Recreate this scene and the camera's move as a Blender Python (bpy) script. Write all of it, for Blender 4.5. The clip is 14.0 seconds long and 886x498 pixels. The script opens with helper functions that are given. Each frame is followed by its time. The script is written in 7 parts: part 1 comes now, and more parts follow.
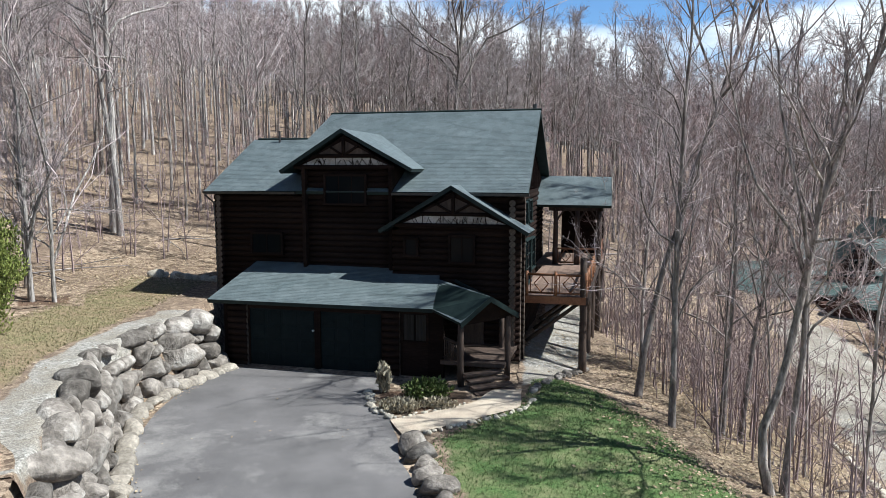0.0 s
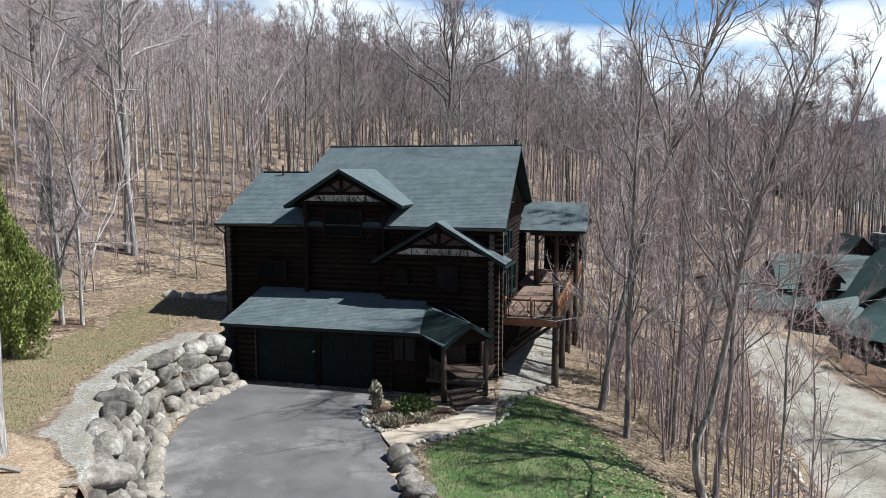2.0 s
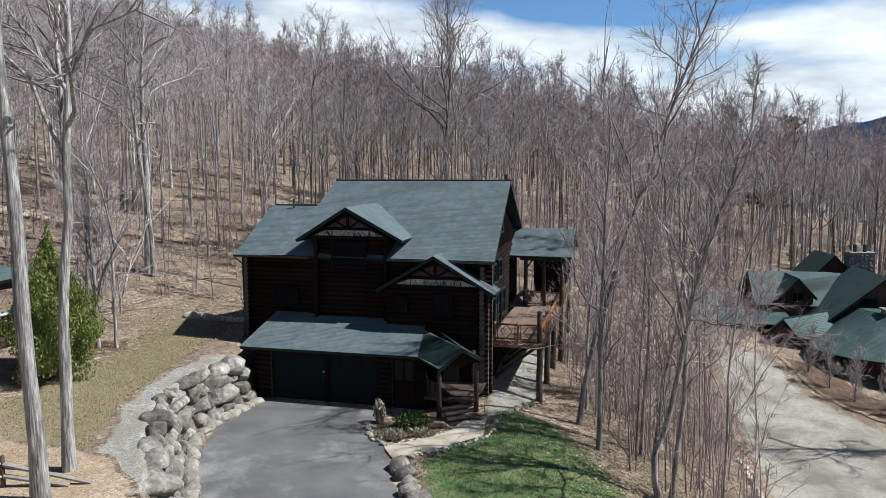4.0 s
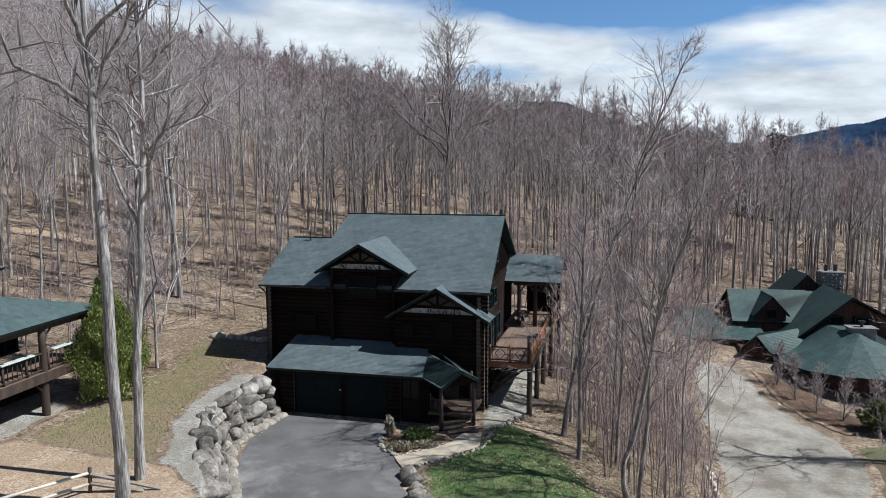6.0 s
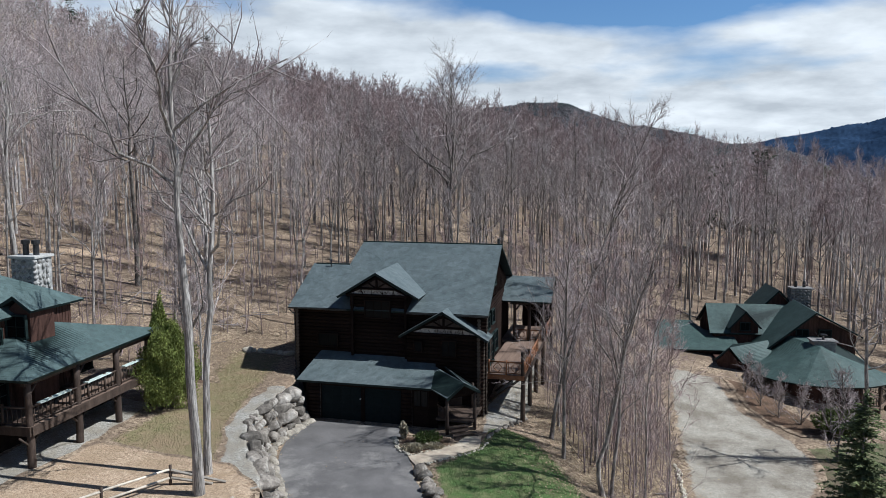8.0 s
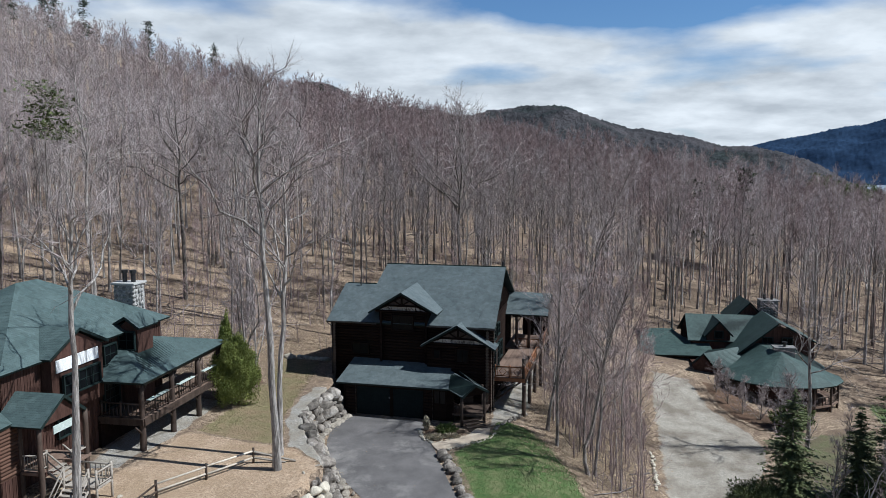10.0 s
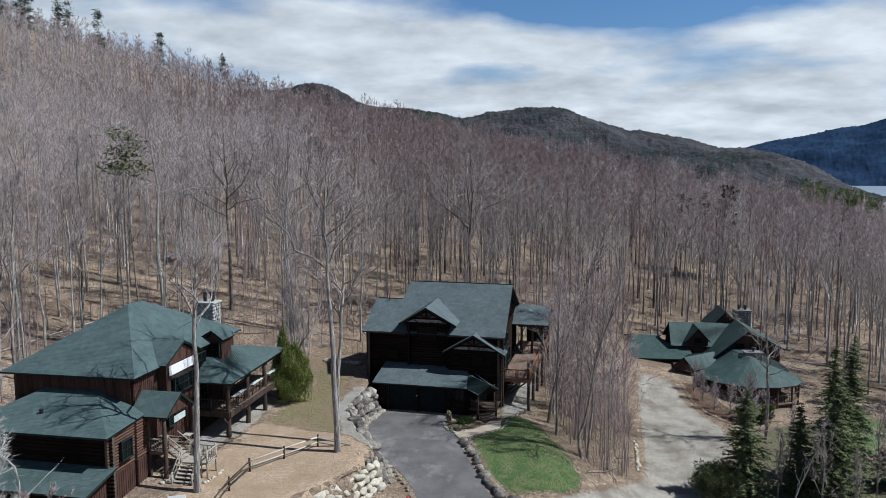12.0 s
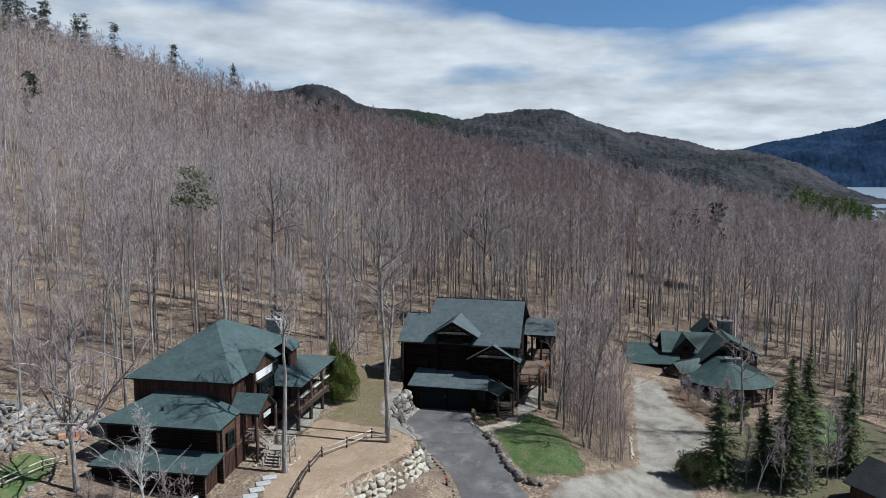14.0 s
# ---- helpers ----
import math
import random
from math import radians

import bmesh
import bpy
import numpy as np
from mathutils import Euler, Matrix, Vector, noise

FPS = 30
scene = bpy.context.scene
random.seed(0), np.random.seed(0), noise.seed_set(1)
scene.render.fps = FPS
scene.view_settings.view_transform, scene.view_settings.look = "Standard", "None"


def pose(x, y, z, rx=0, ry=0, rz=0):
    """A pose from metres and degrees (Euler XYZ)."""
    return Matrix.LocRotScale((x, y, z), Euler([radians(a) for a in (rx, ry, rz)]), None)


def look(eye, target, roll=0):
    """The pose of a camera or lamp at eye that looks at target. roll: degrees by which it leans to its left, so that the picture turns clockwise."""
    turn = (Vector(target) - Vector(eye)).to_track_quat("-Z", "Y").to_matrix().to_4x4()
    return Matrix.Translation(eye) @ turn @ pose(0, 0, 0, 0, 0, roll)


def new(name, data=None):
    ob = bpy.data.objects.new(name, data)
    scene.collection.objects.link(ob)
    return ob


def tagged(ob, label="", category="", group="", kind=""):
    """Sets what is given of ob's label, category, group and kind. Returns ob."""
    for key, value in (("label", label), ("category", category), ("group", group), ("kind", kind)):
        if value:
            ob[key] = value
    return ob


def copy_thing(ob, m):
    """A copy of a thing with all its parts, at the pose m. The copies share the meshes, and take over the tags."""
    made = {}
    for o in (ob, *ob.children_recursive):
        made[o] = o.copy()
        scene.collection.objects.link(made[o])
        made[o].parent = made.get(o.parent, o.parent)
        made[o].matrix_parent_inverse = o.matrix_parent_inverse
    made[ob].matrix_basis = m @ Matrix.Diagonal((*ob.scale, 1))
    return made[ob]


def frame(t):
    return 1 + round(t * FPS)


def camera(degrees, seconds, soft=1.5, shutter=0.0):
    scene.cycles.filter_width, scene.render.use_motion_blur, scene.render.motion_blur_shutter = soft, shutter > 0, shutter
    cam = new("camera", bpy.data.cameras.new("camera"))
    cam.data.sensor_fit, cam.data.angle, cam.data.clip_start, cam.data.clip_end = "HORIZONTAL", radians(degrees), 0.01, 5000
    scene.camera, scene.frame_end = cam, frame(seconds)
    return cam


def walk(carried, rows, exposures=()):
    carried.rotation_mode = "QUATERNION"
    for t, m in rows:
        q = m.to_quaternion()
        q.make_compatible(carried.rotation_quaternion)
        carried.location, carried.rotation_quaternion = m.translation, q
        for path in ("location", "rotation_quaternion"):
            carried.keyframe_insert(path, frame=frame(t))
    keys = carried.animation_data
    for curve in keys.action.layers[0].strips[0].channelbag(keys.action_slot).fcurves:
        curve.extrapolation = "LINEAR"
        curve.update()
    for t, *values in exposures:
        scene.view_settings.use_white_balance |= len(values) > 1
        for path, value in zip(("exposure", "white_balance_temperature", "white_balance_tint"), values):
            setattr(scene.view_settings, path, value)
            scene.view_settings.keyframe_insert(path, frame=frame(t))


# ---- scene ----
cam = camera(63.1, 14.0, soft=0.55)
METRES, EYE, TILT, LEAN, TURN = 60.0, 8.5, -6.3, 0.0, 0.0
ROWS = [
    (0.0, 0.0, 0.0, 0.0, 0.0, 0.0, -0.0),
    (0.5, 0.001, -0.014, 0.0051, -0.02, -0.02, 0.02),
    (1.0, 0.0038, -0.0295, 0.0105, 0.0, -0.01, 0.01),
    (1.5, 0.0073, -0.0458, 0.0168, -0.01, -0.01, 0.02),
    (2.0, 0.0104, -0.0632, 0.0235, -0.03, -0.01, 0.01),
    (2.5, 0.0132, -0.0808, 0.0304, -0.04, -0.03, 0.02),
    (3.0, 0.0144, -0.0979, 0.0368, -0.05, -0.01, 0.03),
    (5.5, 0.0141, -0.1979, 0.0741, 0.04, 0.17, 0.12),
    (6.0, 0.0135, -0.2241, 0.0828, 0.02, 0.16, 0.11),
    (6.5, 0.0129, -0.2523, 0.0915, 0.04, 0.18, 0.11),
    (7.0, 0.0117, -0.2823, 0.1006, 0.05, 0.16, 0.09),
    (7.5, 0.0104, -0.3114, 0.1093, 0.06, 0.13, 0.11),
    (8.0, 0.0085, -0.3456, 0.1176, 0.1, 0.12, 0.14),
    (10.5, -0.0212, -0.5733, 0.1594, -0.01, 0.23, 0.16),
    (11.0, -0.0294, -0.6245, 0.1688, -0.05, 0.21, 0.16),
    (11.5, -0.0381, -0.6766, 0.1787, -0.1, 0.21, 0.15),
    (12.0, -0.0481, -0.7301, 0.1892, -0.12, 0.2, 0.15),
    (12.5, -0.0598, -0.7854, 0.2004, -0.14, 0.2, 0.15),
    (13.0, -0.0724, -0.8417, 0.2117, -0.18, 0.22, 0.11),
    (13.5, -0.0869, -0.8988, 0.2243, -0.23, 0.17, 0.08),
    (14.0, -0.1024, -0.9568, 0.2372, -0.27, 0.17, 0.07),
]
walk(cam, [(t, pose(0, 0, EYE, TILT, LEAN, TURN) @ pose(METRES * x, METRES * y, METRES * z, 90 + pitch, roll, yaw)) for t, x, y, z, yaw, pitch, roll in ROWS],
     exposures=[(0.0, 0.50, 5960, 5), (3.0, 0.27, 5930, 5), (6.5, -0.02, 5850, 6), (8.0, -0.07, 5830, 6), (11.0, -0.20, 5790, 6), (14.0, -0.29, 5760, 5)])

# ---- world, sun and sky ----
SUN_AZ, SUN_EL = -6.0, 51.0            # degrees from +x towards +y, and above the horizon
sun_dir = Vector((math.cos(radians(SUN_AZ)) * math.cos(radians(SUN_EL)), math.sin(radians(SUN_AZ)) * math.cos(radians(SUN_EL)), math.sin(radians(SUN_EL))))
sun_lamp = bpy.data.lights.new("sun", "SUN")
sun_lamp.energy, sun_lamp.angle, sun_lamp.color = 6.3, radians(0.53), (1.0, 0.975, 0.94)
sun_ob = new("sun", sun_lamp)
sun_ob.matrix_world = look(sun_dir * 200, (0, 0, 0))



def link(tree, a, b):
    tree.links.new(a, b)


def node(tree, kind, **sets):
    n = tree.nodes.new(kind)
    for k, v in sets.items():
        if k in n.inputs.keys():
            n.inputs[k].default_value = v
    return n


def build_sky():
    w = bpy.data.worlds.new("sky")
    scene.world = w
    w.use_nodes = True
    nt = w.node_tree
    nt.nodes.clear()
    out = nt.nodes.new("ShaderNodeOutputWorld")
    sky = nt.nodes.new("ShaderNodeTexSky")
    sky.sky_type, sky.sun_disc = "NISHITA", False
    sky.sun_elevation, sky.sun_rotation = radians(SUN_EL), radians(90 - SUN_AZ)
    sky.air_density, sky.dust_density, sky.ozone_density = 1.0, 0.4, 1.6
    bg = node(nt, "ShaderNodeBackground", Strength=0.062)
    # clouds lie on a flat layer over the ground: project the view direction on to it
    tc = nt.nodes.new("ShaderNodeTexCoord")
    sep = nt.nodes.new("ShaderNodeSeparateXYZ")
    link(nt, tc.outputs["Generated"], sep.inputs[0])
    lift = nt.nodes.new("ShaderNodeMath")
    lift.operation = "ADD"
    lift.inputs[1].default_value = 0.22
    link(nt, sep.outputs["Z"], lift.inputs[0])
    top = nt.nodes.new("ShaderNodeMath")
    top.operation = "MAXIMUM"
    top.inputs[1].default_value = 0.03
    link(nt, lift.outputs[0], top.inputs[0])
    div = nt.nodes.new("ShaderNodeVectorMath")
    div.operation = "DIVIDE"
    comb = nt.nodes.new("ShaderNodeCombineXYZ")
    for i in range(3):
        link(nt, top.outputs[0], comb.inputs[i])
    link(nt, tc.outputs["Generated"], div.inputs[0])
    link(nt, comb.outputs[0], div.inputs[1])
    move = node(nt, "ShaderNodeMapping")
    move.inputs["Location"].default_value = CLOUD_AT
    move.inputs["Scale"].default_value = (1.15, 1.25, 0.0)
    link(nt, div.outputs[0], move.inputs["Vector"])
    big = node(nt, "ShaderNodeTexNoise", Scale=0.85, Detail=9.0, Roughness=0.50, Distortion=0.1)
    link(nt, move.outputs[0], big.inputs["Vector"])
    ramp = nt.nodes.new("ShaderNodeValToRGB")
    ramp.color_ramp.elements[0].position, ramp.color_ramp.elements[1].position = 0.475, 0.615
    # banks of cloud and clear gaps over the valley: bearing and rise of each, its width and height, and how thick it is
    def calc(op, a, b):
        m = nt.nodes.new("ShaderNodeMath")
        m.operation = op
        for k, v in enumerate((a, b)):
            if isinstance(v, (int, float)):
                m.inputs[k].default_value = v
            else:
                link(nt, v, m.inputs[k])
        return m.outputs[0]

    ahead = calc("MAXIMUM", sep.outputs["Y"], 0.08)
    u, v = calc("DIVIDE", sep.outputs["X"], ahead), calc("DIVIDE", sep.outputs["Z"], ahead)
    cover = big.outputs[0]
    for u0, v0, wide, tall, slope, thick in CLOUD_BANKS:
        du = calc("DIVIDE", calc("SUBTRACT", u, u0), wide)
        dv = calc("DIVIDE", calc("SUBTRACT", calc("SUBTRACT", v, v0), calc("MULTIPLY", calc("SUBTRACT", u, u0), slope)), tall)
        far = calc("ADD", calc("MULTIPLY", du, du), calc("MULTIPLY", dv, dv))
        cover = calc("ADD", cover, calc("MULTIPLY", calc("POWER", 2.718, calc("MULTIPLY", far, -1.0)), thick))
    # overhead the sky is clear
    high = nt.nodes.new("ShaderNodeMapRange")
    high.inputs[1].default_value, high.inputs[2].default_value = 0.30, 0.55
    link(nt, sep.outputs["Z"], high.inputs[0])
    cover = calc("SUBTRACT", cover, calc("MULTIPLY", high.outputs[0], 0.22))
    link(nt, cover, ramp.inputs[0])
    # thicker parts of the clouds are greyer below
    fine = node(nt, "ShaderNodeTexNoise", Scale=2.4, Detail=6.0, Roughness=0.55)
    link(nt, move.outputs[0], fine.inputs["Vector"])
    grey = nt.nodes.new("ShaderNodeValToRGB")
    grey.color_ramp.elements[0].position, grey.color_ramp.elements[1].position = 0.33, 0.68
    grey.color_ramp.elements[0].color, grey.color_ramp.elements[1].color = (9.3, 9.6, 10.0, 1), (15.6, 15.7, 15.8, 1)
    link(nt, fine.outputs[0], grey.inputs[0])
    mix = nt.nodes.new("ShaderNodeMix")
    mix.data_type = "RGBA"
    link(nt, ramp.outputs[0], mix.inputs[0])
    clear = nt.nodes.new("ShaderNodeVectorMath")
    clear.operation = "MULTIPLY"
    deep = nt.nodes.new("ShaderNodeMapRange")
    deep.inputs[1].default_value, deep.inputs[2].default_value, deep.inputs[3].default_value, deep.inputs[4].default_value = 0.22, 0.60, 1.0, 0.5
    link(nt, sep.outputs["Z"], deep.inputs[0])
    tint = nt.nodes.new("ShaderNodeVectorMath")
    tint.operation = "SCALE"
    tint.inputs[0].default_value = (1.08, 1.36, 1.68)
    link(nt, deep.outputs[0], tint.inputs["Scale"])
    link(nt, tint.outputs[0], clear.inputs[1])
    link(nt, sky.outputs[0], clear.inputs[0])
    link(nt, clear.outputs[0], mix.inputs[6])
    link(nt, grey.outputs[0], mix.inputs[7])
    link(nt, mix.outputs[2], bg.inputs["Color"])
    link(nt, bg.outputs[0], out.inputs[0])


CLOUD_AT = (1.5, 1.1, 0.0)
CLOUD_BANKS = ((-0.20, 0.195, 0.22, 0.060, -0.05, 0.19), (0.56, 0.165, 0.20, 0.085, 0.15, 0.30), (0.22, 0.095, 0.34, 0.032, 0.0, 0.15),
               (0.14, 0.240, 0.26, 0.042, 0.0, -0.27), (0.085, 0.132, 0.05, 0.016, 0.0, -0.14), (-0.50, 0.20, 0.20, 0.05, 0.0, 0.06),
               (-0.16, 0.145, 0.16, 0.030, 0.0, 0.16), (0.12, 0.168, 0.11, 0.022, 0.0, 0.20), (0.40, 0.185, 0.12, 0.035, 0.15, 0.17))
build_sky()


# ---- materials ----
def mat(name, c1, c2, scale=4.0, fine=40.0, rough=0.85, bump=0.3, rand=0.12, metal=0.0, spec=0.25, coords="Object", stretch=(1, 1, 1), island=0.0, wear=None, dist=0.02, grit=0.32):
    """Two colours mixed by broad noise, broken up by fine noise, with relief; alike pieces differ a little."""
    m = bpy.data.materials.new(name)
    m.use_nodes = True
    nt = m.node_tree
    p = nt.nodes["Principled BSDF"]
    p.inputs["Metallic"].default_value, p.inputs["Specular IOR Level"].default_value = metal, spec
    if coords == "World":
        src = nt.nodes.new("ShaderNodeNewGeometry").outputs["Position"]
    else:
        src = nt.nodes.new("ShaderNodeTexCoord").outputs["Object"]
    mp = nt.nodes.new("ShaderNodeMapping")
    mp.inputs["Scale"].default_value = stretch
    link(nt, src, mp.inputs["Vector"])
    info = nt.nodes.new("ShaderNodeObjectInfo")
    n1 = node(nt, "ShaderNodeTexNoise", Scale=scale, Detail=6.0, Roughness=0.6)
    n2 = node(nt, "ShaderNodeTexNoise", Scale=fine, Detail=4.0, Roughness=0.65)
    link(nt, mp.outputs[0], n1.inputs["Vector"])
    link(nt, mp.outputs[0], n2.inputs["Vector"])
    r1 = nt.nodes.new("ShaderNodeMapRange")
    r1.inputs[1].default_value, r1.inputs[2].default_value = 0.34, 0.66
    link(nt, n1.outputs[0], r1.inputs[0])
    mx = nt.nodes.new("ShaderNodeMix")
    mx.data_type = "RGBA"
    mx.inputs[6].default_value, mx.inputs[7].default_value = (*c1, 1), (*c2, 1)
    link(nt, r1.outputs[0], mx.inputs[0])
    col = mx.outputs[2]
    if wear:
        nw = node(nt, "ShaderNodeTexNoise", Scale=scale * 0.35, Detail=8.0, Roughness=0.7)
        link(nt, mp.outputs[0], nw.inputs["Vector"])
        rw = nt.nodes.new("ShaderNodeMapRange")
        rw.inputs[1].default_value, rw.inputs[2].default_value = 0.52, 0.68
        link(nt, nw.outputs[0], rw.inputs[0])
        mw = nt.nodes.new("ShaderNodeMix")
        mw.data_type = "RGBA"
        mw.inputs[7].default_value = (*wear, 1)
        link(nt, rw.outputs[0], mw.inputs[0])
        link(nt, col, mw.inputs[6])
        col = mw.outputs[2]
    r2 = nt.nodes.new("ShaderNodeMapRange")
    r2.inputs[1].default_value, r2.inputs[2].default_value, r2.inputs[3].default_value, r2.inputs[4].default_value = 0.3, 0.7, 1 - grit, 1 + grit
    link(nt, n2.outputs[0], r2.inputs[0])
    r3 = nt.nodes.new("ShaderNodeMapRange")
    r3.inputs[3].default_value, r3.inputs[4].default_value = 1 - rand - island, 1 + rand + island
    if island:
        geo = nt.nodes.new("ShaderNodeNewGeometry")
        link(nt, geo.outputs["Random Per Island"], r3.inputs[0])
    else:
        link(nt, info.outputs["Random"], r3.inputs[0])
    mul = nt.nodes.new("ShaderNodeMath")
    mul.operation = "MULTIPLY"
    link(nt, r2.outputs[0], mul.inputs[0])
    link(nt, r3.outputs[0], mul.inputs[1])
    vm = nt.nodes.new("ShaderNodeVectorMath")
    vm.operation = "SCALE"
    link(nt, col, vm.inputs[0])
    link(nt, mul.outputs[0], vm.inputs["Scale"])
    link(nt, vm.outputs[0], p.inputs["Base Color"])
    rr = nt.nodes.new("ShaderNodeMapRange")
    rr.inputs[3].default_value, rr.inputs[4].default_value = max(rough - 0.12, 0.05), min(rough + 0.1, 1)
    link(nt, n2.outputs[0], rr.inputs[0])
    link(nt, rr.outputs[0], p.inputs["Roughness"])
    if bump:
        b = node(nt, "ShaderNodeBump", Strength=bump, Distance=dist)
        link(nt, n2.outputs[0], b.inputs["Height"])
        link(nt, b.outputs[0], p.inputs["Normal"])
    return m


def leafy(name, c1, c2, c3, scale=6.0, rim=None, big=0.22, ragged=0.9, bare=None):
    """Ground cover of small flecks in three colours; towards a sheet's rim it thins out into leaf litter."""
    m = bpy.data.materials.new(name)
    m.use_nodes = True
    nt = m.node_tree
    p = nt.nodes["Principled BSDF"]
    p.inputs["Roughness"].default_value, p.inputs["Specular IOR Level"].default_value = 0.95, 0.1
    pos = nt.nodes.new("ShaderNodeNewGeometry").outputs["Position"]

    def cover(a, b, c, sc):
        v = node(nt, "ShaderNodeTexVoronoi", Scale=sc)
        link(nt, pos, v.inputs["Vector"])
        s = nt.nodes.new("ShaderNodeSeparateColor")
        link(nt, v.outputs["Color"], s.inputs[0])
        m1 = nt.nodes.new("ShaderNodeMix")
        m1.data_type = "RGBA"
        m1.inputs[6].default_value, m1.inputs[7].default_value = (*a, 1), (*b, 1)
        link(nt, s.outputs[0], m1.inputs[0])
        n = node(nt, "ShaderNodeTexNoise", Scale=big, Detail=7.0, Roughness=0.68)
        link(nt, pos, n.inputs["Vector"])
        r = nt.nodes.new("ShaderNodeMapRange")
        r.inputs[1].default_value, r.inputs[2].default_value = 0.42, 0.62
        link(nt, n.outputs[0], r.inputs[0])
        m2 = nt.nodes.new("ShaderNodeMix")
        m2.data_type = "RGBA"
        m2.inputs[7].default_value = (*c, 1)
        link(nt, r.outputs[0], m2.inputs[0])
        link(nt, m1.outputs[2], m2.inputs[6])
        return m2.outputs[2], v.outputs["Distance"]

    col, _ = cover(c1, c2, c3, scale)
    if rim:
        out, _ = cover(*rim, 6.0)
        at = nt.nodes.new("ShaderNodeAttribute")
        at.attribute_name = "rim"
        n = node(nt, "ShaderNodeTexNoise", Scale=1.6, Detail=8.0, Roughness=0.75)
        link(nt, pos, n.inputs["Vector"])
        sub = nt.nodes.new("ShaderNodeMath")
        sub.operation = "MULTIPLY_ADD"
        sub.inputs[1].default_value, sub.inputs[2].default_value = ragged, -0.5 * ragged
        link(nt, n.outputs[0], sub.inputs[0])
        add = nt.nodes.new("ShaderNodeMath")
        link(nt, at.outputs["Fac"], add.inputs[0])
        link(nt, sub.outputs[0], add.inputs[1])
        r = nt.nodes.new("ShaderNodeMapRange")
        r.inputs[1].default_value, r.inputs[2].default_value = 0.38, 0.55
        link(nt, add.outputs[0], r.inputs[0])
        mx = nt.nodes.new("ShaderNodeMix")
        mx.data_type = "RGBA"
        link(nt, r.outputs[0], mx.inputs[0])
        link(nt, out, mx.inputs[6])
        link(nt, col, mx.inputs[7])
        col = mx.outputs[2]
    f = node(nt, "ShaderNodeTexNoise", Scale=scale * 1.7, Detail=5.0, Roughness=0.7)
    link(nt, pos, f.inputs["Vector"])
    r2 = nt.nodes.new("ShaderNodeMapRange")
    r2.inputs[1].default_value, r2.inputs[2].default_value, r2.inputs[3].default_value, r2.inputs[4].default_value = 0.32, 0.68, 0.5, 1.5
    link(nt, f.outputs[0], r2.inputs[0])
    vm = nt.nodes.new("ShaderNodeVectorMath")
    vm.operation = "SCALE"
    link(nt, col, vm.inputs[0])
    link(nt, r2.outputs[0], vm.inputs["Scale"])
    link(nt, vm.outputs[0], p.inputs["Base Color"])
    b = node(nt, "ShaderNodeBump", Strength=0.6, Distance=0.05)
    link(nt, f.outputs[0], b.inputs["Height"])
    link(nt, b.outputs[0], p.inputs["Normal"])
    return m


def shingle(name, c1, c2):
    """Asphalt shingles: tabs told apart by tone, with granules."""
    m = mat(name, c1, c2, 0.7, 60, 0.62, 0.25, 0.05, spec=0.35)
    nt = m.node_tree
    p = nt.nodes["Principled BSDF"]
    base = p.inputs["Base Color"].links[0].from_socket
    tc = nt.nodes.new("ShaderNodeTexCoord")
    br = node(nt, "ShaderNodeTexVoronoi", Scale=3.2)
    br.distance = "CHEBYCHEV"
    link(nt, tc.outputs["Object"], br.inputs["Vector"])
    s = nt.nodes.new("ShaderNodeSeparateColor")
    link(nt, br.outputs["Color"], s.inputs[0])
    r = nt.nodes.new("ShaderNodeMapRange")
    r.inputs[3].default_value, r.inputs[4].default_value = 0.84, 1.16
    link(nt, s.outputs[0], r.inputs[0])
    vm = nt.nodes.new("ShaderNodeVectorMath")
    vm.operation = "SCALE"
    link(nt, base, vm.inputs[0])
    link(nt, r.outputs[0], vm.inputs["Scale"])
    link(nt, vm.outputs[0], p.inputs["Base Color"])
    return m


LITTER = ((0.112, 0.077, 0.054), (0.41, 0.315, 0.222), (0.158, 0.114, 0.083))
M_litter = leafy("leaf_litter", *LITTER, 6.0)
M_lawn = leafy("spring_grass", (0.060, 0.108, 0.034), (0.105, 0.155, 0.056), (0.165, 0.170, 0.082), 16.0, LITTER, 0.9, 0.9)
M_dry = leafy("half_dry_grass", (0.138, 0.130, 0.060), (0.245, 0.200, 0.115), (0.240, 0.176, 0.112), 11.0, LITTER, 0.6, 1.0)
M_straw = leafy("straw_mulch", (0.285, 0.198, 0.132), (0.455, 0.345, 0.245), (0.305, 0.220, 0.145), 9.0, LITTER, 0.4, 0.8)
M_gravel = leafy("grey_gravel", (0.19, 0.175, 0.150), (0.42, 0.395, 0.355), (0.25, 0.220, 0.178), 13.0, LITTER, 0.7, 1.0)
M_sand = leafy("sandy_gravel", (0.265, 0.236, 0.195), (0.40, 0.368, 0.312), (0.195, 0.168, 0.135), 14.0, LITTER, 0.3, 0.9)
M_mulch = leafy("dark_bark_mulch", (0.10, 0.06, 0.04), (0.17, 0.11, 0.075), (0.07, 0.05, 0.035), 16.0, LITTER, 0.6, 0.7)
M_asphalt = mat("asphalt", (0.096, 0.089, 0.086), (0.146, 0.135, 0.130), 0.5, 45, 0.8, 0.25, 0.0, coords="World", wear=(0.27, 0.252, 0.232), spec=0.4, dist=0.006)
M_path = mat("tan_flagging", (0.36, 0.29, 0.22), (0.45, 0.38, 0.29), 1.5, 30, 0.9, 0.3, 0.06, coords="World")
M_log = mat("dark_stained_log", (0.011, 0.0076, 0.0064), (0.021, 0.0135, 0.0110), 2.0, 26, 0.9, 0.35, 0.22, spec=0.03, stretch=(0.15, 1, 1))
